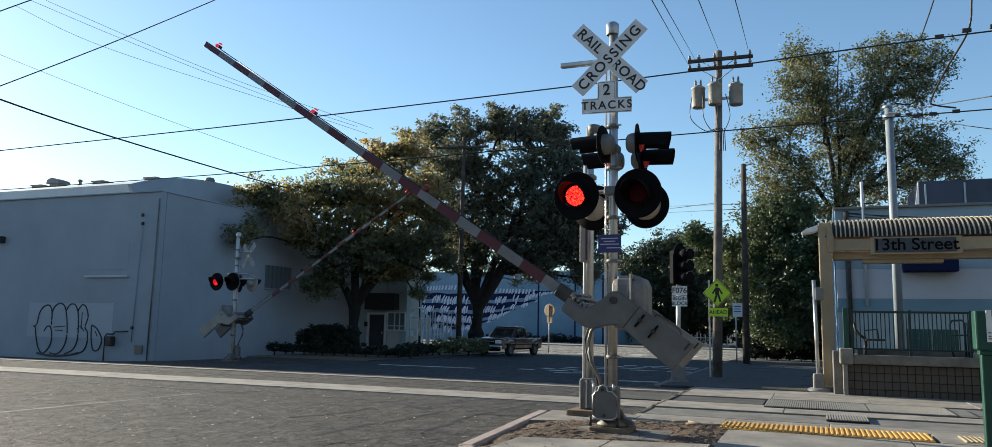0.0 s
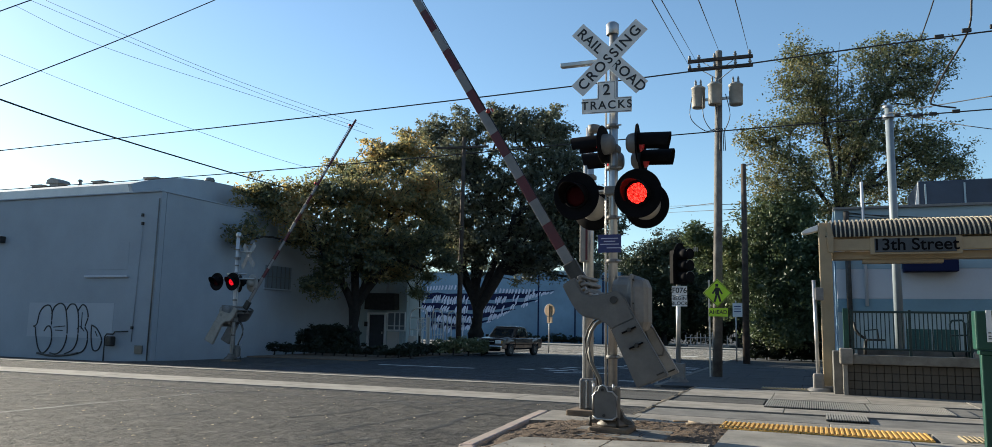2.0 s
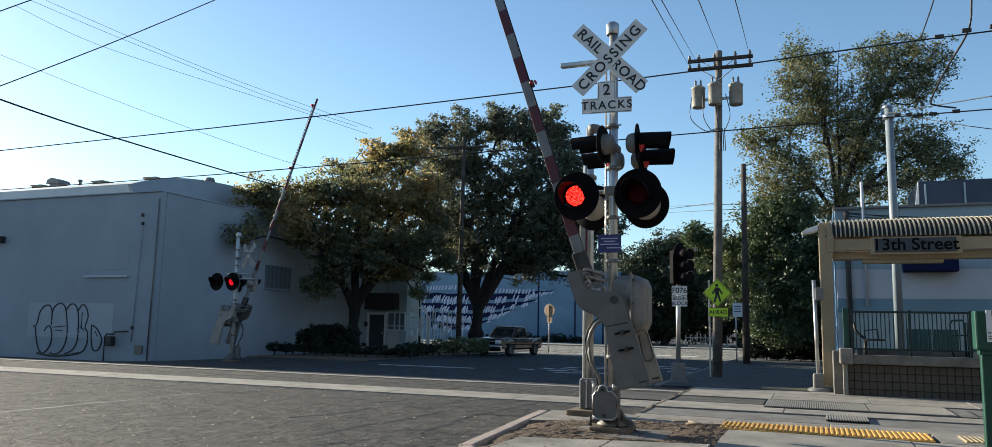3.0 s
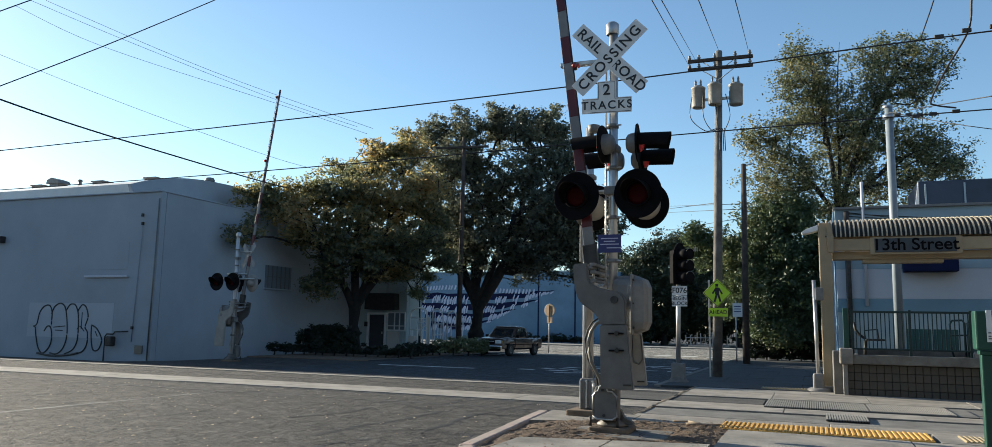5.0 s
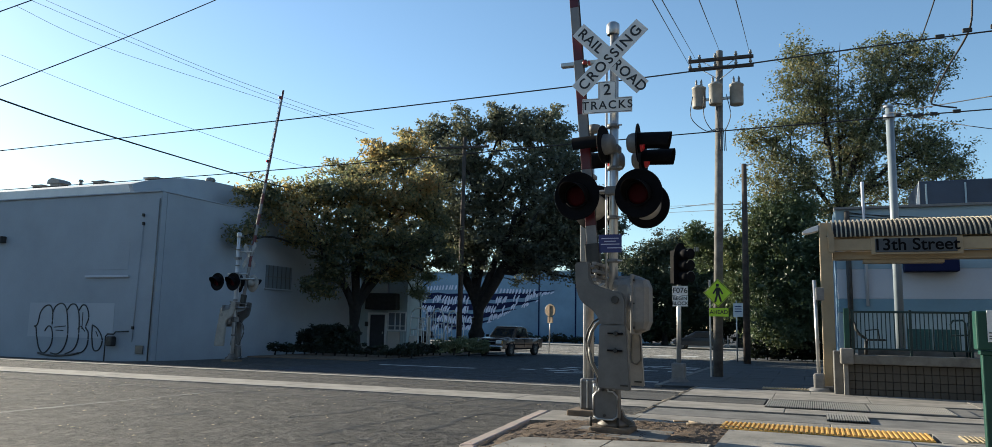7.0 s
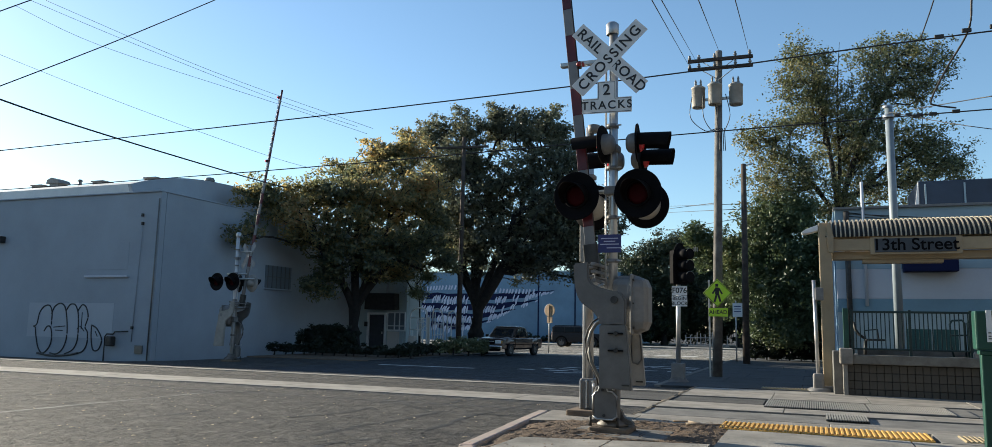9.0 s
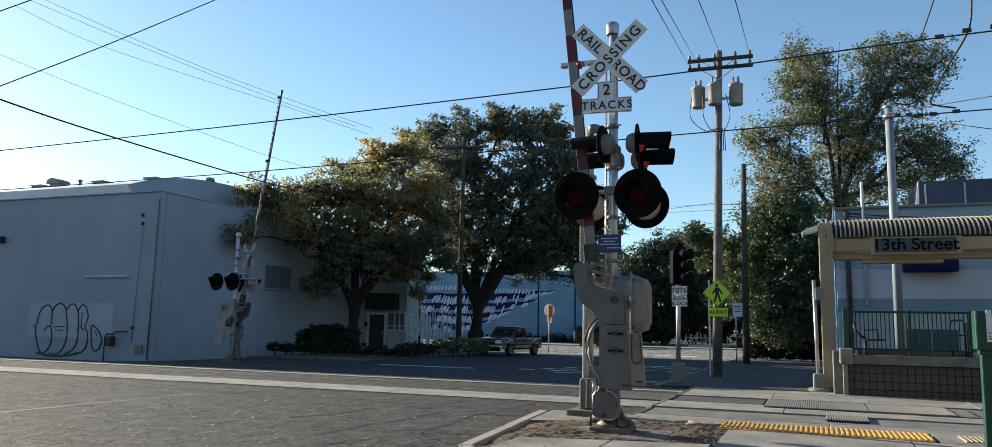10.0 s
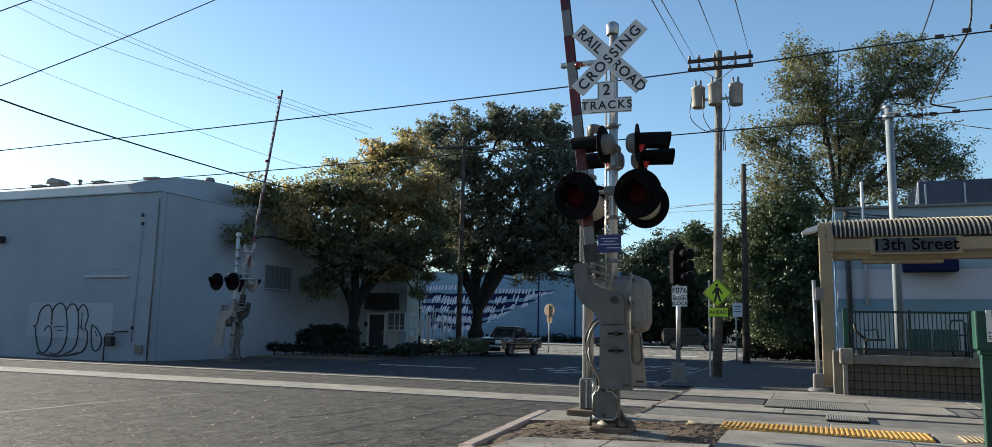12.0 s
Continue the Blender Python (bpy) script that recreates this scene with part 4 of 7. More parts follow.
def make_blue_building():
    b = thing("mural_building", "blue painted building with a navy and white jagged mural", "building", pose(-40, 75, 0))
    part("wall", boxed((10.5, 0.2, 3.4), (24.0, 0.4, 7.4), 0.02), MURAL_BLUE, b)
    # unseen side wall and roof, added so the block shades the far trees
    part("side_wall", boxed((22.3, 9.2, 3.4), (0.4, 17.6, 7.4), 0.02), MURAL_BLUE, b)
    part("roof", boxed((10.5, 9.2, 6.9), (23.2, 17.6, 0.2), 0.02), ROOF_WHITE, b)
    part("coping", boxed((10.5, 0.15, 7.1), (24.1, 0.6, 0.14), 0.02), WALL_PALE, b)
    for x in (14.6, 18.4, 21.2):
        part("wall_joint", boxed((x, -0.02, 3.3), (0.12, 0.06, 6.8)), NAVY, b)
    # four long navy blades, each hung with a row of white jagged strokes
    rng = random.Random(2)
    for x0, x1, zt, zb, rise in ((1.2, 16.4, 5.0, 3.95, 0.25), (1.1, 14.8, 3.95, 2.95, 0.35), (2.0, 12.4, 2.95, 1.95, 0.4), (2.7, 9.9, 1.95, 1.0, 0.3)):
        n = 14
        tip = 4.2

        def top_z(x):
            f = (x - x0) / (x1 - x0)
            return zt + rise * (f * 1.6 - 0.6) * f - 0.16 * math.sin(3.14 * f) + 0.06 * math.sin(x * 2.3)
        xs = [x0 + (x1 - x0) * i / n for i in range(n + 1)]
        low = [(x, top_z(x) - 0.62 * min(1.0, (x1 - x) / tip) - 0.02) for x in reversed(xs[:-1])]
        bm = plate(bmesh.new(), [(x, top_z(x)) for x in xs] + low, 0.02)
        bmesh.ops.translate(bm, vec=(0, -0.012, 0), verts=bm.verts)
        part("mural_blade", bm, NAVY, b, "navy mural shape")
        x = x0 + 0.05
        while x < x1 - 0.5:
            f = min(1.0, (x1 - x) / tip)
            z1 = top_z(x) - (0.2 + 0.1 * rng.random()) * f
            z0 = z1 - (zt - zb) * (0.62 + 0.3 * rng.random()) * (0.3 + 0.7 * f)
            w, d = rng.uniform(0.15, 0.27), rng.uniform(0.05, 0.28)
            bm = plate(bmesh.new(), [(x, z0), (x + w * 0.7, z0 + 0.06), (x + w * 1.1, z0 + (z1 - z0) * 0.5), (x + w * 0.8 + d, z1 - 0.05), (x + w * 0.4 + d, z1), (x + d * 0.2, z0 + (z1 - z0) * 0.55)], 0.02)
            bmesh.ops.translate(bm, vec=(0, -0.03, 0), verts=bm.verts)
            part("mural_stroke", bm, MURAL_WHITE, b, "white mural stroke")
            x += w + rng.choice((0.0, 0.02, 0.04, 0.05, 0.12, 0.75))
    # short strokes above the uppermost blade
    for k in range(34):
        x = 2.0 + k * 0.36 + rng.uniform(-0.06, 0.06)
        if 6.4 < x < 9.2:
            continue
        z = 5.12 + 0.2 * math.sin(x * 0.4) - 0.012 * (x - 8) ** 2 * 0.3
        bm = plate(bmesh.new(), [(x, z), (x + 0.2, z + 0.03), (x + 0.3, z + 0.42), (x + 0.16, z + 0.5)], 0.02)
        bmesh.ops.translate(bm, vec=(0, -0.03, 0), verts=bm.verts)
        part("mural_stroke", bm, MURAL_WHITE, b)


def make_right_building():
    b = thing("blue_white_building", "two-tone pale blue and white industrial building with a navy rooftop unit", "building", pose(0.95, 34, 0))
    part("lower_wall", boxed((7, 0.25, 1.1), (14, 0.5, 2.4), 0.01), WALL_BASE, b)
    part("blue_band", boxed((7, 0.2, 2.57), (14, 0.46, 0.53), 0.01), WALL_BLUE, b)
    part("white_band", boxed((7, 0.22, 3.42), (14, 0.46, 1.16), 0.01), WALL_WHITE, b)
    part("upper_wall", boxed((7, 0.2, 5.2), (14, 0.46, 2.4), 0.01), WALL_PALE, b)
    part("side_wall", boxed((0.1, 8.2, 3.1), (0.3, 15.5, 6.6), 0.01), MURAL_BLUE, b)
    part("coping", boxed((7, 0.2, 6.42), (14.1, 0.7, 0.1), 0.01), CAST, b)
    part("roof", boxed((7, 8.2, 6.25), (13.6, 15.3, 0.15)), ROOF_WHITE, b)
    u = part("rooftop_unit", boxed((8.0, 3.9, 7.0), (9.5, 4.0, 1.45), 0.03), SCREEN_BLUE, b, "navy rooftop equipment screen")
    part("screen_end", plate(bmesh.new(), [(3.05, 6.3), (3.24, 6.3), (3.24, 7.72)], 0.06), SIGN_WHITE, u, "white sloping end plate").location.y = 1.86
    for x in (3.5, 4.9, 6.3, 7.7, 9.1):
        part("screen_rib", boxed((x, 1.87, 7.0), (0.06, 0.06, 1.2)), WALL_PALE, u)
    for z0, z1 in ((5.9, 6.2), (5.75, 6.1), (5.6, 6.25)):
        part("wall_cable", tube(bmesh.new(), [(0.9 + z0, -0.05, z0), (2.2 + z0 * 0.6, -0.05, z0 - 0.15), (0.5, -0.05, z1)], 0.014, 5), WIRE, b, "thin slack wall cable")
    part("awning", boxed((3.25, -0.35, 4.08), (1.82, 0.7, 0.46), 0.03), NAVY, b, "dark flat awning")
    part("pipe", rodded((0.44, -0.14, 0.2), (0.42, -0.14, 6.3), 0.1), IRON, b, "dark wall pipe")
    part("pipe", rodded((1.05, -0.12, 2.55), (1.02, -0.12, 7.45), 0.06), WALL_WHITE, b, "pale vent pipe")
    for x in (2.8, 3.7, 4.8):
        part("door", boxed((x, -0.03, 0.85), (0.8, 0.08, 1.7), 0.01), DOOR_GREEN, b, "green service door")


make_annex()
make_yard_fence()
make_blue_building()
make_right_building()


# ---- crossing signals ----
LIT_FACES = []  # (led panel, side) to be turned on and off
GATES = []      # (gate arm, sign)
UP = 84.2       # degrees at which the arm mesh is drawn


def flasher(parent, at, side="", lit=False, deep=0.0, face=None, back=1.0):
    """A round black background with a hood, a cast housing behind it and a lens; faces -y."""
    disc = part("flasher", lathe(bmesh.new(), [(0, 0.012), (0.31, 0.012), (0.332, 0.024), (0.336, 0.016), (0.325, 0.0), (0.1, -0.004), (0, -0.004)], 40, FACE_FRONT), face if face else BLACK, parent,
                "round black flasher background with a hood")
    disc.matrix_basis = at
    # all but the side housings take the paler casting to look sunlit
    part("housing", lathe(bmesh.new(), [(0, -0.15), (0.08, -0.145), (0.12, -0.12), (0.14, -0.07), (0.145, 0.0)], 28, FACE_FRONT @ Matrix.Scale(1.25 if deep else back, 4)), CAST if deep else CAST_PALE, disc, "rounded cast housing")
    part("lens_rim", lathe(bmesh.new(), [(0.15, 0.014), (0.172, 0.014), (0.176, 0.05), (0.158, 0.055), (0.15, 0.03)], 32, FACE_FRONT), BLACK, disc)
    # hood: an open tube, longer at the top, cut back below
    bm = bmesh.new()
    n = 30
    rings = [[], [], [], []]
    for k in range(n + 1):
        a = radians(-28 + 236 * k / n) if not deep else radians(-22 + 224 * k / n)
        reach = 0.19 + 0.17 * max(math.sin(a), -0.4) if not deep else deep * (0.92 + 0.08 * math.sin(a))
        for ring, r, y in ((rings[0], 0.178, -0.012), (rings[1], 0.186, -reach), (rings[2], 0.181, -reach), (rings[3], 0.173, -0.012)):
            ring.append(bm.verts.new((r * math.cos(a), y, r * math.sin(a) - (0.02 if y < -0.05 else 0))))
    for i in range(4):
        a, b = rings[i], rings[(i + 1) % 4]
        for k in range(n):
            bm.faces.new((a[k], a[k + 1], b[k + 1], b[k])).smooth = i % 2 == 0
    for e in bm.edges:
        e.smooth = len(e.link_faces) == 2 and all(f.smooth for f in e.link_faces)
    part("hood", bm, HOOD, disc, "curved black hood")
    part("lens", lathe(bmesh.new(), [(0, 0.016), (0.148, 0.016), (0.148, 0.02), (0.1, 0.034), (0, 0.04)], 28, FACE_FRONT), LENS_OFF, disc, "dark red lens")
    if lit:
        # a panel of LEDs on one face of a turning plate
        bm = bmesh.new()
        rng = random.Random(3)
        for r, count in ((0.0, 1), (0.022, 6), (0.044, 12), (0.066, 18), (0.088, 24), (0.11, 30), (0.13, 34)):
            for k in range(count):
                a = 6.2832 * k / count + r * 20
                c = Vector((r * math.cos(a) + rng.uniform(-0.003, 0.003), -0.004, r * math.sin(a) + rng.uniform(-0.003, 0.003)))
                w = rng.uniform(0.009, 0.0135)
                rod(bm, c, c + Vector((0, -0.008, 0)), w, w * 0.75, 6)
        leds = part("led_panel", bm, LED_FAR if side.startswith("far") else LED_ON, disc, "round panel of red LEDs")
        LIT_FACES.append((leds, side))
    return disc


def gate_arm(parent, depth, sign, pale=0):
    """Gate boom with its bracket and counterweights, drawn raised; turns about its local y axis."""
    def bracket_outline(mirror=1):
        pts = [(-0.565, 0.508), (-0.353, 0.523), (-0.347, 0.3), (-0.31, 0.24), (-0.24, 0.198), (-0.042, 0.141), (0.05, 0.13), (0.11, 0.09), (0.145, 0.01), (0.15, -0.32),
               (-0.2, -0.32), (-0.226, -0.22), (-0.3, -0.13), (-0.466, -0.014), (-0.525, 0.1), (-0.55, 0.25)]
        return [(x * mirror, z) for x, z in pts]
    pivot = part("gate_arm", rodded((0, -0.02, 0), (0, 0.92, 0), 0.06, seg=16), CAST, parent, "striped crossing gate arm with counterweights")
    # rear bracket and weight take the paler casting to look sunlit
    for k, y in enumerate((0.0, 0.88)):
        bm = plate(bmesh.new(), bracket_outline(), 0.07, 0.02)
        bmesh.ops.translate(bm, vec=(0, y, 0), verts=bm.verts)
        part("bracket", bm, CAST_PALE if k else GATE_CAST, pivot, "cast aluminium S-shaped arm bracket")
        bm = plate(bmesh.new(), [(-0.198, -0.31), (0.155, -0.31), (0.226, -1.144), (-0.206, -1.13)], 0.1, 0.012)
        bmesh.ops.translate(bm, vec=(0, y - 0.012, 0), verts=bm.verts)
        part("counterweight", bm, CAST_PALE if k else GATE_CAST, pivot, "flat grey counterweight plates")
        if k:
            loop = [(0.05, -0.42), (0.13, -0.4), (0.17, -0.46), (0.185, -0.78), (0.13, -0.84), (0.06, -0.82), (0.04, -0.74), (0.05, -0.42)]
            part("lifting_loop", tube(bmesh.new(), [(x, y - 0.075, z) for x, z in loop], 0.013, 6), GATE_CAST, pivot, "long cast loop on the counterweight")
        for z in () if k else (-0.42, -0.64):
            part("bolt", boxed((0.02, y - 0.08, z), (0.2, 0.04, 0.022), 0.006), BLACK, pivot, "dark slotted bolt")
            part("nut", rodded((0.03, y - 0.05, z), (0.03, y - 0.115, z), 0.03, seg=6), IRON, pivot)
        part("bolt", rodded((0.0, y - 0.03, 0.02), (0.0, y - 0.065, 0.02), 0.05, seg=10), IRON, pivot)
        part("cable_clip", boxed((0.15, y - 0.07, -1.08), (0.1, 0.02, 0.02)), IRON, pivot)
    lean = radians(90 - UP)
    way = Vector((-math.sin(lean), 0, math.cos(lean)))
    foot = Vector((-0.33 - 0.05, 0.30, 0.45))
    tilt = Matrix.Rotation(-lean, 4, "Y")
    # cross plate and truss that join the two brackets to the boom
    for z in (0.34, 0.46):
        part("cross_plate", boxed((-0.4, 0.44, z), (0.2, 0.9, 0.03), 0.006), CAST, pivot)
    for z in (0.28, 0.4, 0.5):
        part("ladder_bar", boxed((-0.3, 0.44, z), (0.07, 0.88, 0.045), 0.008), CAST, pivot, "steel ladder bar between the brackets")
    for a, b in (((-0.3, 0.05, 0.26), (-0.22, 0.66, 0.16)), ((-0.24, 0.05, 0.2), (-0.3, 0.66, 0.28)), ((-0.3, 0.05, 0.3), (-0.36, 0.33, 0.62))):
        part("brace", rodded(a, b, 0.018, seg=8), STEEL, pivot)
    part("boom_socket", boxed(foot + way * 0.12, (0.2, 0.12, 0.46), 0.015, tilt), IRON, pivot, "dark boom clamp")
    length = 8.05
    n = 20
    step = length / n
    for i in range(n):
        a, b = foot + way * (0.2 + i * step), foot + way * (0.2 + (i + 1) * step)
        w = (0.115 if pale else 0.15) - 0.05 * (i + 0.5) / n
        m = STRIPE_RED if i % 2 == 1 and i >= pale else STRIPE_WHITE
        part("boom_section", boxed((a + b) / 2, (w, 0.045, step), 0.006, tilt), m, pivot, "red reflective boom section" if m is STRIPE_RED else "white boom section")
    side = Vector((math.cos(lean), 0, math.sin(lean)))
    for d in (2.95, 5.46, 7.95):
        c = foot + way * d + side * 0.1
        lamp = part("arm_lamp", boxed(c, (0.05, 0.07, 0.11), 0.015, tilt), IRON, pivot, "small red arm lamp")
        lit = LED_SMALL if d > 4 else RED_PLASTIC
        part("lamp_lens", lathe(bmesh.new(), [(0, 0.03), (0.024, 0.026), (0.036, 0.0)], 16, Matrix.Translation(c + Vector((0, -0.045, 0))) @ FACE_FRONT), lit, pivot, "red lamp lens")
        part("lamp_lens", lathe(bmesh.new(), [(0, 0.028), (0.03, 0.02), (0.04, 0.0)], 16, Matrix.Translation(c + side * 0.045) @ tilt @ Matrix.Rotation(radians(90), 4, "Y")), lit, pivot, "red lamp lens")
    cable = [foot + way * d + Vector((0.075, 0, 0)) for d in (0.2, 2, 4, 6, 7.9)]
    part("lamp_cable", tube(bmesh.new(), cable, 0.009, 6), WIRE, pivot, "thin black lamp cable")
    GATES.append((pivot, depth))
    return pivot


def crossbuck(parent, at):
    s = part("crossbuck", boxed((0, 0, 0), (0.1, 0.02, 0.1)), STEEL, parent, "white railway crossbuck sign")
    s.matrix_basis = at
    for ang, y in ((45, -0.02), (-45, -0.012)):
        m = Matrix.Rotation(radians(-ang), 4, "Y")
        part("blade", boxed((0, y, 0), (1.29, 0.005, 0.235), 0.0, m), SIGN_WHITE, s)
    up = Matrix.Rotation(radians(-45), 4, "Y")
    down = Matrix.Rotation(radians(45), 4, "Y")
    letters("lettering", "CROSSING", 0.205, SIGN_BLACK, s, Matrix.Translation((0, -0.026, 0)) @ up @ pose(0, 0, -0.005), spread=1.25)
    letters("lettering", "RAIL", 0.2, SIGN_BLACK, s, Matrix.Translation((0, -0.018, 0)) @ down @ pose(-0.385, 0, -0.005), spread=1.1)
    letters("lettering", "ROAD", 0.2, SIGN_BLACK, s, Matrix.Translation((0, -0.018, 0)) @ down @ pose(0.385, 0, -0.005), spread=1.1)
    return s


def signal(at, far=False):
    t = thing("crossing_signal", "aluminium railway crossing signal with red flashers and raised-arm gate", "crossing signal", at, "crossing signals")
    part("foundation", boxed((0, 0, 0.05), (0.54, 0.54, 0.13), 0.03), FOOTING, t, "rust-stained concrete footing")
    part("base_flange", lathe(bmesh.new(), [(0, 0.115), (0.21, 0.115), (0.21, 0.15), (0.14, 0.2), (0.1, 0.3), (0.09, 0.34), (0, 0.34)], 20), RAIL, t, "cast mast base")
    jb = part("junction_box", boxed((-0.04, -0.13, 0.42), (0.33, 0.2, 0.44), 0.04), GATE_CAST, t, "cast junction box on the mast base")
    lid = [(-0.2, 0.26), (-0.14, 0.22), (0.06, 0.22), (0.12, 0.26), (0.12, 0.52), (0.06, 0.58), (0.0, 0.58), (-0.02, 0.64), (-0.07, 0.66), (-0.11, 0.64), (-0.13, 0.58), (-0.16, 0.57), (-0.2, 0.52)]
    bm = plate(bmesh.new(), lid, 0.03, 0.008)
    bmesh.ops.translate(bm, vec=(0, -0.25, 0), verts=bm.verts)
    part("box_lid", bm, GATE_CAST, jb, "shaped lid with a raised rim")
    # rim in brighter steel than the lid, to imitate its lit outline
    part("lid_rim", tube(bmesh.new(), [(x, -0.268, z) for x, z in lid + lid[:1]], 0.013, 6), STEEL, jb)
    for x, z in ((-0.07, 0.6), (-0.05, 0.27)):
        part("lid_bolt", rodded((x, -0.26, z), (x, -0.29, z), 0.02, seg=10), IRON, jb)
    for sx in (-1, 1):
        part("base_foot", plate(bmesh.new(), [(sx * 0.1, 0.14), (sx * 0.3, 0.14), (sx * 0.28, 0.18), (sx * 0.16, 0.24), (sx * 0.12, 0.34), (sx * 0.08, 0.34)], 0.12, 0.01), RAIL, t)
    part("footing_slab", boxed((0.12, -0.1, 0.0), (1.3, 1.0, 0.09), 0.02), CONCRETE_DARK, t, "thin slab under the footing")
    for x in (-0.18, 0.08):
        part("hinge_bolt", rodded((x, -0.29, 0.6), (x, -0.29, 0.68), 0.018, seg=8), STEEL, t)
        part("anchor_bolt", rodded((x * 1.4, -0.2, 0.12), (x * 1.4, -0.2, 0.24), 0.02, seg=8), IRON, t)
    top = 4.75 if far else 5.62
    part("mast", rodded((0, 0, 0.3), (0.02, 0, top), 0.064, 0.061, 20), MAST_PAINT if far else ALU, t, "round aluminium mast")
    part("mast_conduit", tube(bmesh.new(), [(-0.085, -0.03, 0.5), (-0.085, -0.03, top - 0.5)], 0.016, 8), STEEL, t, "thin conduit up the mast")
    for zz in (1.0, 2.3, 2.9, 3.6, 4.2):
        part("mast_band", rodded((0, 0, zz), (0, 0, zz + 0.05), 0.088, seg=18), CAST, t, "steel band clamp")
        part("band_bolt", rodded((0.07, -0.06, zz + 0.025), (0.14, -0.06, zz + 0.025), 0.012, seg=6), STEEL, t)
    part("mast_cap", lathe(bmesh.new(), [(0.085, top - 0.05), (0.092, top - 0.03), (0.092, top + 0.1), (0.06, top + 0.13), (0, top + 0.13)], 20), ALU, t)
    if not far:
        crossbuck(t, pose(-0.02, -0.1, 5.19, 0, 0, 5))
        plaq = part("track_count_sign", plate(bmesh.new(), [(-0.35, 4.4), (0.35, 4.4), (0.35, 4.62), (0.13, 4.62), (0.13, 4.86), (-0.13, 4.86), (-0.13, 4.62), (-0.35, 4.62)], 0.006, 0.002), SIGN_WHITE, t, "white sign reading 2 TRACKS")
        plaq.matrix_basis = pose(-0.06, -0.1, 0, 0, 0, 5)
        edge = [(-0.335, 4.415), (0.335, 4.415), (0.335, 4.605), (0.115, 4.605), (0.115, 4.845), (-0.115, 4.845), (-0.115, 4.605), (-0.335, 4.605), (-0.335, 4.415)]
        part("sign_border", tube(bmesh.new(), [(x, -0.002, z) for x, z in edge], 0.005, 4), SIGN_BLACK, plaq)
        letters("lettering", "2", 0.22, SIGN_BLACK, plaq, pose(0, -0.007, 4.73))
        letters("lettering", "TRACKS", 0.165, SIGN_BLACK, plaq, pose(0, -0.007, 4.51), spread=1.25)
        blue = part("notice_sign", boxed((-0.02, -0.085, 2.56), (0.32, 0.006, 0.25)), SIGN_BLUE, t, "small blue notice sign with unreadable white lines")
        for k, (w, z) in enumerate(((0.24, 2.63), (0.16, 2.59), (0.26, 2.55), (0.2, 2.5))):
            part("text_bar", boxed((-0.02 + 0.02 * k * (k == 3), -0.091, z), (w, 0.006, 0.014)), TEXT_DIM, blue)
        # cross-street plate behind the crossbuck, with mast brackets
        part("edge_plate", boxed((-0.46, 0.15, 5.24), (0.7, 0.1, 0.06), 0.008), ALU, t, "flat plate seen edge-on behind the crossbuck")
    else:
        s = part("crossbuck", boxed((0, 0, 0), (0.1, 0.02, 0.1)), STEEL, t, "pale back of a crossbuck sign")
        s.matrix_basis = pose(-0.42, -0.1, 4.0, 0, 0, -22)
        for ang, y in ((45, -0.02), (-45, -0.012)):
            part("blade", boxed((0, y, 0), (1.22, 0.005, 0.229), 0.0, Matrix.Rotation(radians(-ang), 4, "Y")), SIGN_WORN, s)
        part("sign_arm", rodded((0, -0.05, 4.15), (-0.7, -0.05, 4.15), 0.03, seg=8), ALU, t)
    # cross arms with flashers
    z = 3.22
    part("cross_arm", rodded((-0.5, 0.02, z + 0.08), (0.42, 0.02, z + 0.08), 0.03, seg=10), ALU, t, "pipe cross arm")
    part("mast_clamp", boxed((0, 0, z + 0.08), (0.2, 0.22, 0.12), 0.02), CAST, t)
    part("mast_clamp", boxed((0, 0, 3.9), (0.2, 0.22, 0.1), 0.02), CAST, t)
    if not far:
        flasher(t, pose(-0.46, -0.2, z, 3, 0, -6), "L", True)
        flasher(t, pose(0.4, -0.2, z, 3, 0, -6), "R", True)
        flasher(t, pose(-0.38, 0.45, z - 0.07, 0, 0, 172), back=1.35)
        flasher(t, pose(0.38, 0.45, z - 0.06, 0, 0, 172), back=1.5)
    else:
        part("cross_arm", rodded((-0.85, 0.02, z - 0.1), (0.85, 0.02, z - 0.1), 0.03, seg=10), ALU, t, "pipe cross arm")
        flasher(t, pose(0.68, 0.25, z - 0.22, 0, 0, 176), "far L", True)
        flasher(t, pose(-0.06, 0.25, z - 0.22, 0, 0, 176), "far R", True)
        flasher(t, pose(-0.66, -0.1, z - 0.26, 0, 0, -14), face=CAST_PALE)
        flasher(t, pose(0.1, -0.3, z - 0.26, 0, 0, -30))
    if not far:
        part("cross_arm", rodded((-0.1, -0.25, 3.86), (-0.1, 0.3, 3.86), 0.03, seg=10), ALU, t)
        for x, y, ang in ((0.37, -0.12, 94), (0.33, 0.42, 88), (-0.08, -0.16, -96), (-0.08, 0.42, -86)):
            f = flasher(t, pose(x, y, 3.935 if y < 0 else 3.815, 0, 0, ang), "", False, 0.58)
            f.scale = (0.8, 0.8, 0.8)
            part("red_lens", lathe(bmesh.new(), [(0, 0.13), (0.08, 0.12), (0.13, 0.1), (0.155, 0.06), (0.16, 0.02)], 24, FACE_FRONT), RED_DIM, f, "bulging red side lens")
    # gate mechanism housing
    g = part("gate_mechanism", boxed((0.2, 0.03, 1.74), (0.36, 0.5, 0.7), 0.1), CAST, t, "rounded cast gate mechanism housing")
    part("mechanism_cover", boxed((0.34, 0.03, 1.73), (0.34, 0.56, 0.76), 0.15), CAST, g, "bulging cover with rounded corners")
    part("cover_flange", boxed((0.31, 0.03, 1.73), (0.035, 0.6, 0.8), 0.015), CAST, g)
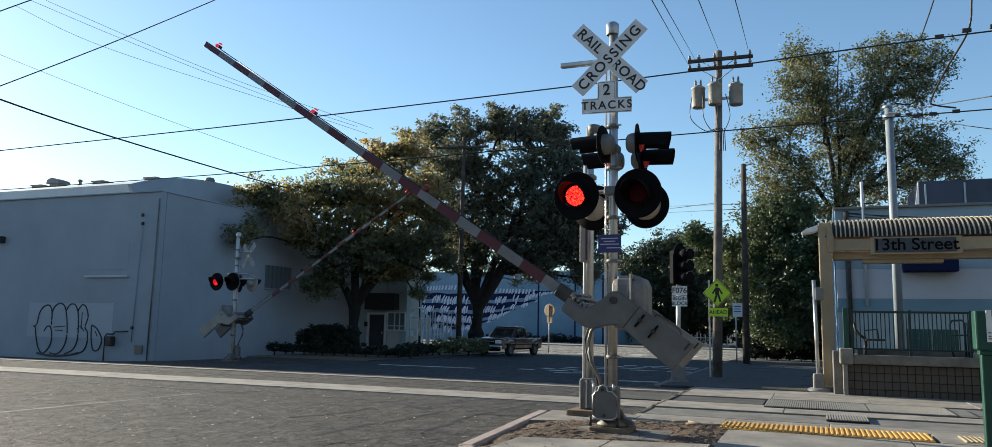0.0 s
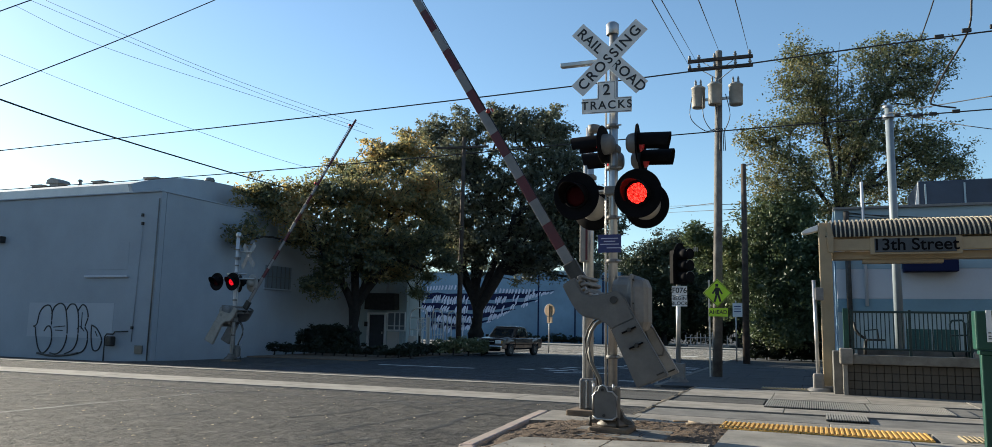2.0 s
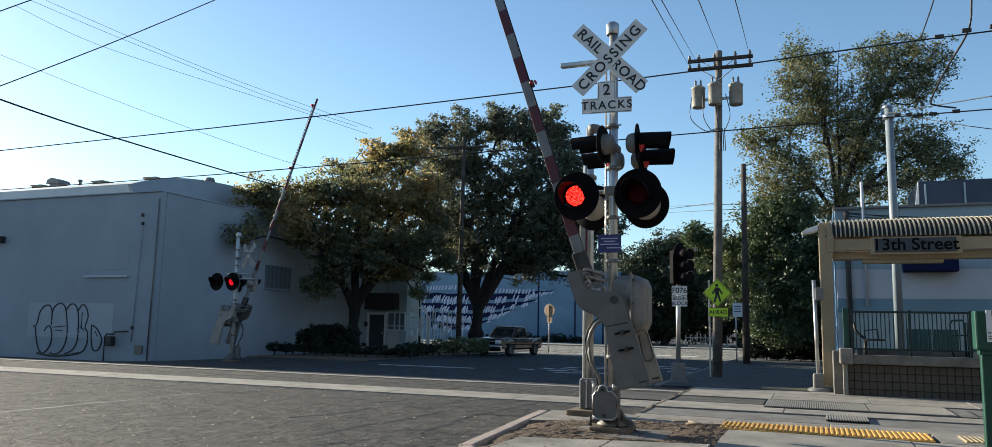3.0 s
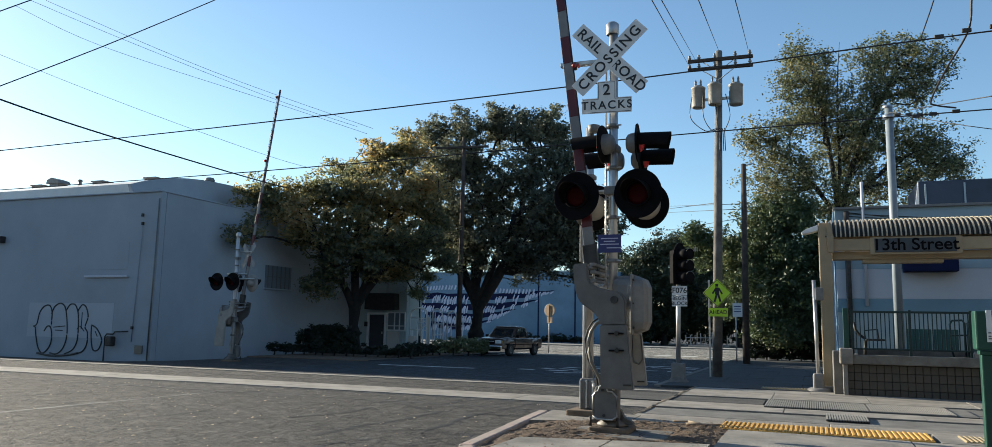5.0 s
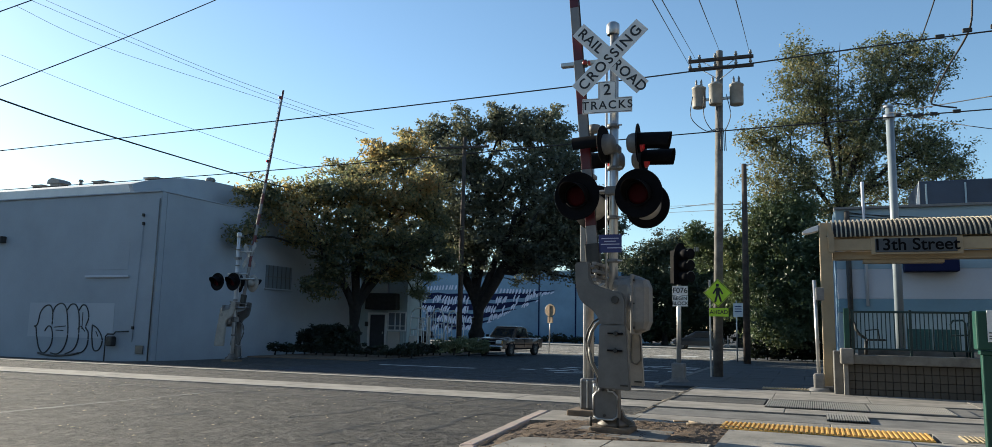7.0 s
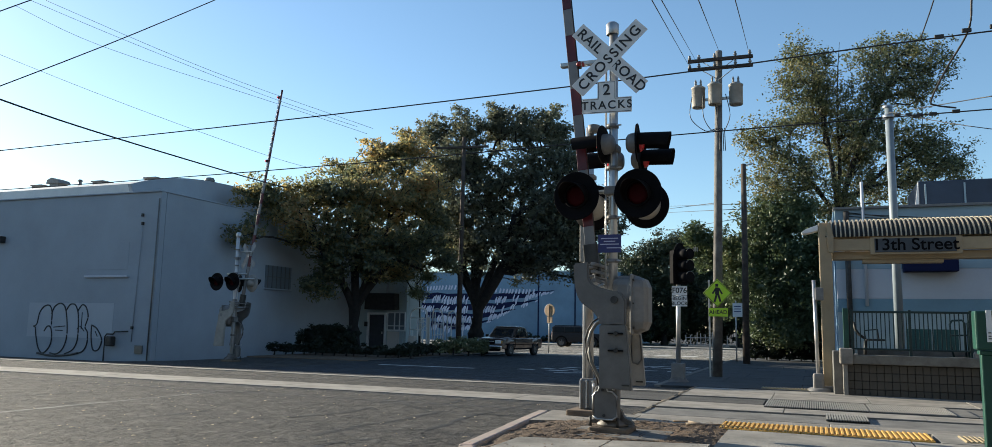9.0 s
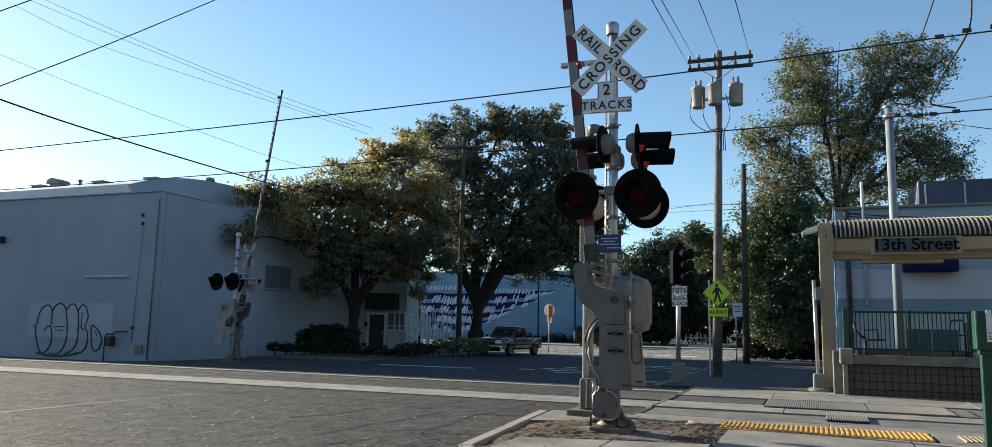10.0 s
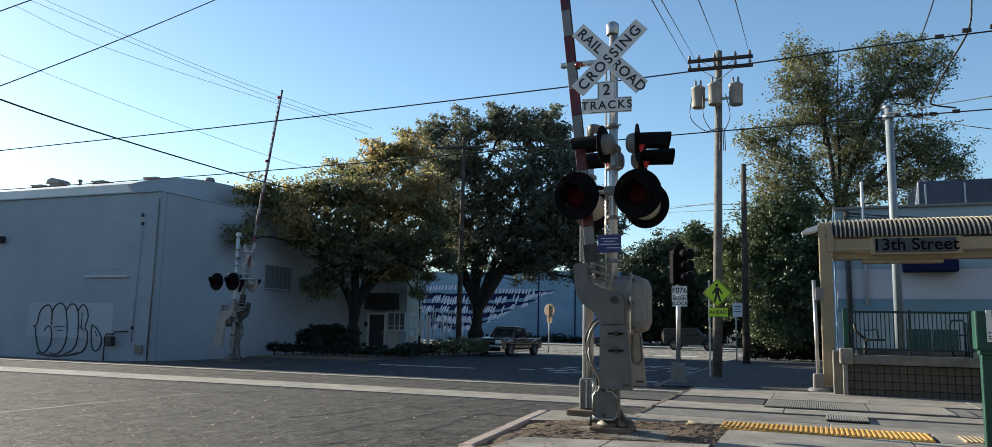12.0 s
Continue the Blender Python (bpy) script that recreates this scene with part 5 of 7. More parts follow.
    part("mechanism_lid", boxed((0.22, 0.03, 2.08), (0.26, 0.34, 0.07), 0.03), CAST, g)
    for yy in (-0.24, 0.3):
        for zz in (1.42, 1.74, 2.05):
            part("cover_bolt", rodded((0.29, yy, zz), (0.35, yy, zz), 0.016, seg=6), IRON, g)
    part("mounting_clamp", boxed((0.0, 0.0, 1.6), (0.24, 0.26, 0.2), 0.03), CAST, t)
    cable = [(-0.1, -0.12, 1.52), (-0.19, -0.16, 1.46), (-0.25, -0.18, 1.36), (-0.28, -0.2, 1.22), (-0.275, -0.2, 1.08), (-0.24, -0.2, 0.95), (-0.18, -0.2, 0.84), (-0.13, -0.19, 0.74), (-0.11, -0.18, 0.62)]
    part("conduit", tube(bmesh.new(), cable, 0.024, 10), CONDUIT, t, "flexible steel conduit")
    part("conduit", tube(bmesh.new(), [(x - 0.05, y + 0.02, zz + 0.03) for x, y, zz in cable], 0.012, 8), WIRE, t, "black cable")
    gate_arm(t, (0.12, -0.36, 1.76), 1, 3 if far else 0)
    return t


signal(pose(-2.53, 10.62, 0.06))
signal(pose(-20.13, 23.92, -0.05, 0, 0, 180), True)


def second_mast():
    t = thing("signal_mast", "second round aluminium signal mast on a concrete footing", "signal mast", pose(-3.38, 12.57, 0.06))
    part("foundation", boxed((0, 0, 0.05), (0.6, 0.6, 0.14), 0.03), FOOTING, t, "rust-stained concrete footing")
    for x in (-0.1, 0.0, 0.1):
        part("casing_rib", boxed((x, -0.14, 0.36), (0.03, 0.04, 0.44), 0.008), STEEL, t)
    part("base", boxed((0, 0, 0.36), (0.26, 0.26, 0.5), 0.04), CAST, t, "cast base casing")
    part("mast", rodded((0, 0, 0.5), (0, 0, 4.75), 0.072, 0.066, 18), ALU, t)
    # white pipe added to imitate the mast's sunlit left edge
    part("mast_conduit", rodded((-0.075, -0.03, 0.6), (-0.072, -0.03, 4.3), 0.026, seg=10), SIGN_WHITE, t, "white pipe standing for the mast's sunlit edge")
    part("mast_bracket", boxed((-0.06, -0.1, 2.85), (0.14, 0.1, 0.75), 0.015), CAST_PALE, t)
    part("reflector_strip", boxed((-0.01, -0.155, 2.86), (0.035, 0.012, 0.7), 0.003), STRIPE_RED, t, "faded red reflector strip")
    part("mast_bracket", boxed((0.0, -0.02, 3.9), (0.2, 0.22, 0.08), 0.02), CAST, t)
    bm = lathe(bmesh.new(), [(0, -0.09), (0.09, -0.07), (0.1, 0.05), (0, 0.08)], 18, Matrix.Translation((0.08, -0.06, 4.72)))
    part("bell", bm, CAST, t, "rounded electric bell housing")


second_mast()


def wayside_signal():
    t = thing("wayside_signal", "black three-lens railway block signal on an aluminium post", "railway signal", pose(-3.5, 22.5, 0.04))
    part("base", boxed((0, 0, 0.28), (0.36, 0.34, 0.5), 0.03), CAST, t, "grey base casing")
    part("base_skirt", lathe(bmesh.new(), [(0.3, 0.0), (0.28, 0.05), (0.24, 0.07), (0.2, 0.14), (0, 0.14)], 16), RAIL, t)
    part("post", rodded((0, 0, 0.4), (0.03, 0, 2.9), 0.065, 0.062, 16), ALU, t)
    outline = [(-0.26, 2.7), (0.26, 2.7), (0.26, 3.5), (0.2, 3.72), (0.1, 3.85), (0.0, 3.88), (-0.1, 3.85), (-0.2, 3.72), (-0.26, 3.5)]
    h = part("signal_head", plate(bmesh.new(), outline, 0.05, 0.015), BLACK, t, "black signal background")
    h.matrix_basis = pose(0.08, -0.02, 0, 0, 0, 50)
    part("head_box", boxed((0.0, 0.15, 3.2), (0.3, 0.25, 0.95), 0.03), BLACK, h)
    for z in (2.92, 3.24, 3.56):
        hood = part("hood", rodded((0, 0, z), (0, -0.42, z - 0.02), 0.15, 0.152, 24), BLACK, h)
        part("lens", rodded((0, -0.421, z - 0.02), (0, -0.426, z - 0.02), 0.1, 0.098, 20), BLACK, hood, "signal lens")
        # grey arc paints in the thin highlight along the hood's top
        part("hood_rim", tube(bmesh.new(), [(0.152 * math.cos(a), -0.42, z - 0.02 + 0.152 * math.sin(a)) for a in [math.pi * (0.15 + 0.7 * k / 10) for k in range(11)]], 0.008, 5), CONDUIT, hood)
    for k in range(3):
        part("mark_bar", boxed((0.14 + 0.06 * k, -0.43, 3.68), (0.03, 0.006, 0.12)), SIGN_WORN, h)
    for text, z, hh, size in (("F076", 2.53, 0.26, 0.21),):
        p = part("number_plate", boxed((0.07, -0.09, z), (0.42, 0.008, hh), 0.002), SIGN_WHITE, t, "white signal plate")
        letters("lettering", text, size, SIGN_BLACK, p, pose(0.07, -0.098, z))
    p = part("block_sign", boxed((0.07, -0.09, 2.24), (0.42, 0.008, 0.3), 0.002), SIGN_WHITE, t, "white BEGIN BLOCK sign")
    letters("lettering", "BEGIN", 0.14, SIGN_BLACK, p, pose(0.07, -0.098, 2.31))
    letters("lettering", "BLOCK", 0.14, SIGN_BLACK, p, pose(0.07, -0.098, 2.17))


wayside_signal()


def crossing_sign():
    t = thing("warning_sign", "fluorescent yellow-green diamond warning sign above an AHEAD plate", "road sign", pose(-2.98, 25.45, 0.05))
    part("post", boxed((0, 0, 1.5), (0.05, 0.05, 3.0), 0.006), STEEL, t)
    m = Matrix.Rotation(radians(45), 4, "Y")
    d = part("diamond", boxed((0.25, -0.04, 2.6), (0.62, 0.006, 0.62), 0.0, m), SIGN_GREEN, t)
    for k in range(4):
        a, b = radians(90 * k), radians(90 * k + 90)
        part("sign_border", rodded((0.25 + 0.41 * math.cos(a), -0.045, 2.6 + 0.41 * math.sin(a)), (0.25 + 0.41 * math.cos(b), -0.045, 2.6 + 0.41 * math.sin(b)), 0.008, seg=4), SIGN_BLACK, d)
    # plain black bars in place of the pictogram
    for x, z, w, h, ang in ((0.24, 2.84, 0.09, 0.09, 0), (0.25, 2.66, 0.12, 0.22, 4), (0.2, 2.44, 0.06, 0.26, 16), (0.31, 2.45, 0.06, 0.26, -16), (0.16, 2.66, 0.05, 0.2, 32), (0.35, 2.65, 0.05, 0.2, -28)):
        part("symbol_bar", boxed((x, -0.046, z), (w, 0.004, h), 0.0, Matrix.Rotation(radians(ang), 4, "Y")), SIGN_BLACK, d)
    p = part("ahead_plate", boxed((0.27, -0.04, 2.0), (0.58, 0.006, 0.26)), SIGN_GREEN, t, "yellow-green AHEAD plate")
    letters("lettering", "AHEAD", 0.165, SIGN_BLACK, p, pose(0.27, -0.047, 2.0))


def small_sign():
    t = thing("parking_sign", "small pale sign with unreadable lines on a steel post", "road sign", pose(-3.4, 39.6, 0.05))
    part("post", rodded((0, 0, 0), (0, 0, 2.9), 0.03, seg=8), STEEL, t)
    s = part("plate", boxed((0.08, -0.04, 2.45), (0.45, 0.008, 0.65), 0.004), SIGN_WHITE, t)
    for z in (2.62, 2.5, 2.38):
        part("text_bar", boxed((0.08, -0.047, z), (0.32, 0.006, 0.04)), SIGN_BLUE, s)


def round_sign():
    t = thing("round_sign", "tan round railway sign on a thin steel post", "road sign", pose(-14.42, 44.5, 0, 0, 0, -18))
    part("post", rodded((0, 0, 0), (0.08, 0, 2.9), 0.035, seg=8), STEEL, t)
    part("sign_rim", lathe(bmesh.new(), [(0.36, 0.014), (0.385, 0.012), (0.385, -0.012), (0.36, -0.014)], 32, Matrix.Translation((0.1, -0.05, 2.5)) @ FACE_FRONT), SIGN_WORN, t, "pale sign rim")
    part("disc", rodded((0.1, -0.062, 2.5), (0.1, -0.04, 2.5), 0.37, seg=32), SIGN_ORANGE, t, "weathered tan disc")
    part("plate", boxed((0.1, -0.04, 1.95), (0.4, 0.01, 0.36)), SIGN_ORANGE, t)
    part("sign_bracket", boxed((0.09, -0.075, 2.3), (0.06, 0.02, 1.0), 0.005), WOOD_DARK, t, "dark channel down the sign's back")


crossing_sign()
small_sign()
round_sign()

# ---- utility poles and wires ----


def insulator(parent, x, y, z):
    part("insulator", lathe(bmesh.new(), [(0.02, 0), (0.05, 0.03), (0.06, 0.06), (0.03, 0.1), (0.045, 0.13), (0, 0.17)], 10, Matrix.Translation((x, y, z))), CAST, parent)


def transformer_pole():
    t = thing("utility_pole", "tall weathered wooden utility pole with crossarms and three transformers", "utility pole", pose(-2.81, 25.8, 0))
    part("pole", rodded((0, 0, 0), (0.22, 0, 10.6), 0.155, 0.11, 18), WOOD_POLE, t)
    for z in (10.27, 9.98):
        part("crossarm", boxed((0.27, -0.18, z), (2.05, 0.1, 0.11), 0.01, Matrix.Rotation(radians(0.6), 4, "Y")), WOOD_DARK, t, "dark timber crossarm")
        for sx in (-1, 1):
            part("arm_brace", rodded((0.22, -0.16, z - 0.4), (0.22 + sx * 0.5, -0.2, z - 0.06), 0.015, seg=6), STEEL, t)
        for x in (-0.7, -0.4, 0.1, 0.75, 1.2):
            insulator(t, x, -0.18, z + 0.06)
    for x in (-0.43, 0.12, 0.75):
        y = -0.42 if x == 0.12 else -0.2
        tr = part("transformer", lathe(bmesh.new(), [(0, 8.68), (0.2, 8.68), (0.215, 8.72), (0.215, 9.3), (0.23, 9.31), (0.23, 9.35), (0.12, 9.42), (0, 9.43)], 24, Matrix.Translation((x, y, 0))), CAST_PALE, t, "grey cylindrical transformer can")
        for dx in (-0.08, 0.08):
            part("bushing", lathe(bmesh.new(), [(0.03, 0), (0.045, 0.05), (0.03, 0.1), (0.04, 0.15), (0.01, 0.24)], 8, Matrix.Translation((x + dx, y, 9.4))), CAST, tr)
    part("hanger", boxed((0.17, -0.15, 8.95), (1.0, 0.08, 0.08)), STEEL, t)
    for k in range(4):
        x0, x1 = -0.6 + 0.35 * k, 0.2 + 0.06 * k
        pts = [(x0, -0.45, 9.0), (x0 - 0.05 + 0.06 * k, -0.5, 8.3), (0.5 * (x0 + x1), -0.4, 7.85), (x1, -0.25, 7.9), (x1 + 0.02, -0.22, 7.2)]
        part("drop_wire", tube(bmesh.new(), smooth(pts), 0.014, 5), WIRE, t)


def plain_pole(x, y, h, r, m, label, arm=False):
    t = thing("utility_pole", label, "utility pole", pose(x, y, 0))
    part("pole", rodded((0, 0, -0.2), (0.05, 0, h), r, r * 0.7, 14), m, t)
    if arm:
        part("crossarm", boxed((0, -0.14, h - 0.6), (3.0, 0.1, 0.12), 0.01, Matrix.Rotation(radians(8), 4, "Z")), m, t)
        for dx in (-1.3, -0.6, 0.6, 1.3):
            insulator(t, dx, -0.14 + dx * 0.14, h - 0.54)
    else:
        part("lamp_arm", rodded((0.05, 0, h - 0.1), (0.5, 0, h + 0.02), 0.03, seg=8), STEEL, t)
    return t


transformer_pole()
plain_pole(-2.77, 37.05, 9.1, 0.16, WOOD_DARK, "dark wooden street pole beside the trees")
plain_pole(-17.55, 38.6, 11.8, 0.145, WOOD_DARK, "dark wooden utility pole with a crossarm in front of the tree", True)


def steel_pole():
    t = thing("catenary_pole", "tall grey steel catenary pole", "catenary pole", pose(2.42, 27, 0))
    part("pole", rodded((0.04, 0, 0), (0.02, 0, 8.6), 0.135, 0.115, 24), POLE_PAINT, t)
    part("pole_cap", lathe(bmesh.new(), [(0.15, 8.58), (0.15, 8.64), (0, 8.68)], 20), ALU, t)
    part("band", rodded((0, 0, 8.2), (0, 0, 8.34), 0.16, seg=20), STEEL, t)
    for k in range(3):
        part("span_fitting", boxed((0.25 + 0.3 * k, -0.2, 8.28 - 0.03 * k), (0.18, 0.1, 0.1), 0.02), IRON, t)


steel_pole()

WIRES = [
    (0.014, [(-60.0, 14.35, 5.75), (-20.3, 14.35, 5.93), (-4.34, 14.35, 6.15), (2.24, 14.35, 6.37), (12, 14.35, 6.6)]),
    (0.014, [(-70.0, 17.3, 5.5), (-24.2, 17.3, 5.54), (-11.5, 17.3, 5.61), (-1.85, 17.3, 5.78), (12, 17.3, 5.9)]),
    (0.03, [(-23.14, 16.00, 8.16), (-23.20, 19.00, 8.02), (-23.19, 24.00, 7.91), (-23.87, 30.00, 8.05), (-24.89, 35.00, 8.41)]),
    (0.022, [(-28.2, 14.00, 6.15), (-25.87, 22.00, 12.17), (-23.2, 29.00, 17.9)]),
    (0.02, [(-23.8, 13.5, 8.9), (-24.34, 18.00, 12.36), (-24.8, 22, 15.4)]),
    (0.012, [(-39.92, 30.00, 19.38), (-32.16, 35.00, 15.98), (-25.36, 42.00, 13.73)]),
    (0.012, [(-41.16, 30.00, 19.56), (-36.83, 33.00, 17.68), (-30.37, 38.00, 15.11), (-26.52, 42.00, 13.94)]),
    (0.012, [(-42.33, 30.00, 19.38), (-38.71, 33.00, 17.56), (-30.11, 38.00, 14.77), (-25.80, 42.00, 13.43)]),
    (0.012, [(-43.23, 30.00, 16.55), (-40.61, 33.00, 15.37), (-37.30, 36.00, 14.01), (-32.96, 40.00, 12.37), (-31.09, 43.00, 11.82), (-27.3, 43.6, 11.0), (-23.0, 44.0, 10.6)]),
    (0.006, [(-3.48, 25.60, 10.04), (-1.48, 8.00, 4.93), (-0.73, 3.50, 3.14)]),
    (0.006, [(-3.36, 25.70, 10.41), (-1.38, 8.00, 4.92), (-0.58, 3.00, 2.88)]),
    (0.006, [(-2.59, 25.80, 10.62), (-1.01, 8.00, 4.90), (-0.6, 3.0, 3.4)]),
    (0.006, [(-1.65, 25.90, 10.46), (-0.64, 8.00, 4.85), (-0.4, 3.0, 3.3)]),
    (0.012, [(-2.72, 25.80, 5.56), (-9.85, 55.00, 9.84)]),
    (0.016, [(-2.89, 37.00, 7.25), (-11.97, 70.00, 12.45)]),
    (0.016, [(-2.90, 37.00, 7.01), (-11.98, 70.00, 11.88)]),
    (0.016, [(-2.91, 37.00, 6.58), (-13.11, 70.00, 10.09)]),
    (0.018, [(2.7, 14.35, 8.2), (2.61, 14.40, 7.02), (2.53, 14.40, 6.45), (2.34, 15.50, 6.15), (2.29, 17.00, 6.02), (2.42, 17.30, 5.99), (2.76, 17.30, 5.91)]),
    (0.01, [(1.6, 10.5, 6.0), (1.73, 12.00, 6.16), (1.83, 14.40, 6.39)]),
    (0.012, [(2.43, 26.9, 8.41), (4.63, 24.00, 6.98), (8, 19.5, 5.2)]),
    (0.012, [(2.43, 26.9, 8.37), (3.37, 17.30, 6.09)]),
]


def make_wires():
    for r, pts in WIRES:
        ob = part("overhead_wire", tube(bmesh.new(), smooth(pts), r, 5), WIRE)
        tagged(ob, "thin dark overhead wire against the sky", "wire", "overhead wires")
    t = thing("contact_wire_fittings", "dark insulators and clamps on the contact wire", "insulator", pose(0, 0, 0))
    for x, y, z in ((2.05, 17.3, 5.8), (2.35, 17.3, 5.82), (2.75, 17.3, 5.84), (2.1, 14.35, 6.38), (2.5, 14.35, 6.44), (2.9, 14.35, 6.46)):
        part("clamp", boxed((x, y, z), (0.14, 0.05, 0.07), 0.01), IRON, t)


make_wires()

# ---- station ----


def make_platform():
    t = thing("ramp_platform", "raised station boarding platform with a tiled wall and concrete coping", "platform", pose(0.66, 20.3, 0))
    part("core", boxed((2.0, 1.4, 0.4), (3.9, 2.6, 0.86)), GROUT, t)
    part("coping", boxed((1.95, 0.12, 0.875), (4.1, 0.42, 0.21), 0.02), COPING, t, "worn concrete coping")
    part("coping_end", boxed((0.05, 0.1, 0.945), (0.28, 0.5, 0.37), 0.03), CONCRETE, t)
    part("deck", boxed((2.0, 1.5, 0.9), (3.9, 2.6, 0.1)), CONCRETE_DARK, t)
    part("ledge", boxed((2.1, 1.25, 1.0), (3.5, 0.16, 0.2), 0.01), CONCRETE_DARK, t, "low dark ledge behind the railing")
    part("coping_block", boxed((3.05, 0.12, 1.03), (0.8, 0.3, 0.14), 0.02), CONCRETE, t)
    part("return_wall", boxed((-0.12, 0.7, 0.5), (0.22, 1.0, 1.1), 0.02), CONCRETE_DARK, t, "pale block return wall")
    part("pilaster", boxed((0.02, 0.04, 0.4), (0.1, 0.2, 0.85), 0.01), CONCRETE, t)
    me = None
    for j in range(4):
        for i in range(20):
            if me is None:
                ob = part("tile", boxed((0, 0, 0), (0.146, 0.03, 0.176), 0.008), TILE, t)
                me = ob.data
            else:
                ob = new("tile", me)
                ob.parent = t
            ob.location = (0.13 + i * 0.158, 0.09, 0.1 + j * 0.188)
    f = thing("platform_railing", "dark green steel railing on the platform edge", "railing", pose(0.86, 20.5, 1.0))
    part("top_rail", boxed((1.22, 0, 0.98), (2.5, 0.05, 0.05), 0.01), GREEN_STEEL, f)
    part("bottom_rail", boxed((1.22, 0, 0.12), (2.5, 0.04, 0.04), 0.01), GREEN_STEEL, f)
    for i in range(27):
        part("baluster", boxed((0.09 + i * 0.0885, 0, 0.55), (0.022, 0.022, 0.86)), GREEN_STEEL, f)
    for x in (0.0, 1.22, 2.44):
        part("post", boxed((x, 0, 0.48), (0.06, 0.06, 1.1), 0.008), GREEN_STEEL, f)
    part("end_post", boxed((-0.13, -0.05, 0.53), (0.12, 0.1, 1.06), 0.01), GREEN_POST, f, "brighter green end post")
    b = thing("folding_seat", "dark metal bench with a curved back on the platform", "bench", pose(1.17, 20.95, 0.95))
    part("seat", boxed((0.2, 0, 0.38), (0.42, 0.4, 0.05), 0.02), IRON, b)
    part("leg", rodded((-0.02, 0, 0), (0.0, 0, 0.36), 0.04), IRON, b)
    for y in (-0.16, 0.0, 0.16):
        part("back_slat", tube(bmesh.new(), [(-0.26, y, 0.8), (-0.22, y, 0.62), (-0.14, y, 0.5), (0.0, y, 0.4)], 0.028), IRON, b)
    part("armrest", tube(bmesh.new(), [(0.0, 0.18, 0.42), (0.0, 0.18, 0.6), (0.28, 0.18, 0.63), (0.3, 0.18, 0.4)], 0.016), IRON, b)
    h = thing("handrail_loop", "dark green bent-tube handrail on the ramp", "railing", pose(2.96, 21.0, 0.95))
    part("loop", tube(bmesh.new(), [(0.06, 0, 0), (0.0, 0, 0.3), (0.0, 0, 0.78), (0.05, 0, 0.86), (0.25, 0, 0.87), (0.3, 0, 0.8), (0.3, 0, 0)], 0.024), GREEN_STEEL, h)
    part("mid_bar", tube(bmesh.new(), [(0.02, 0, 0.52), (0.4, 0, 0.53)], 0.02), GREEN_STEEL, h)
    part("loop", tube(bmesh.new(), [(0.36, 0, 0), (0.36, 0, 0.8), (0.4, 0, 0.87), (0.62, 0, 0.88), (0.66, 0, 0.8), (0.66, 0, 0)], 0.024), GREEN_STEEL, h)


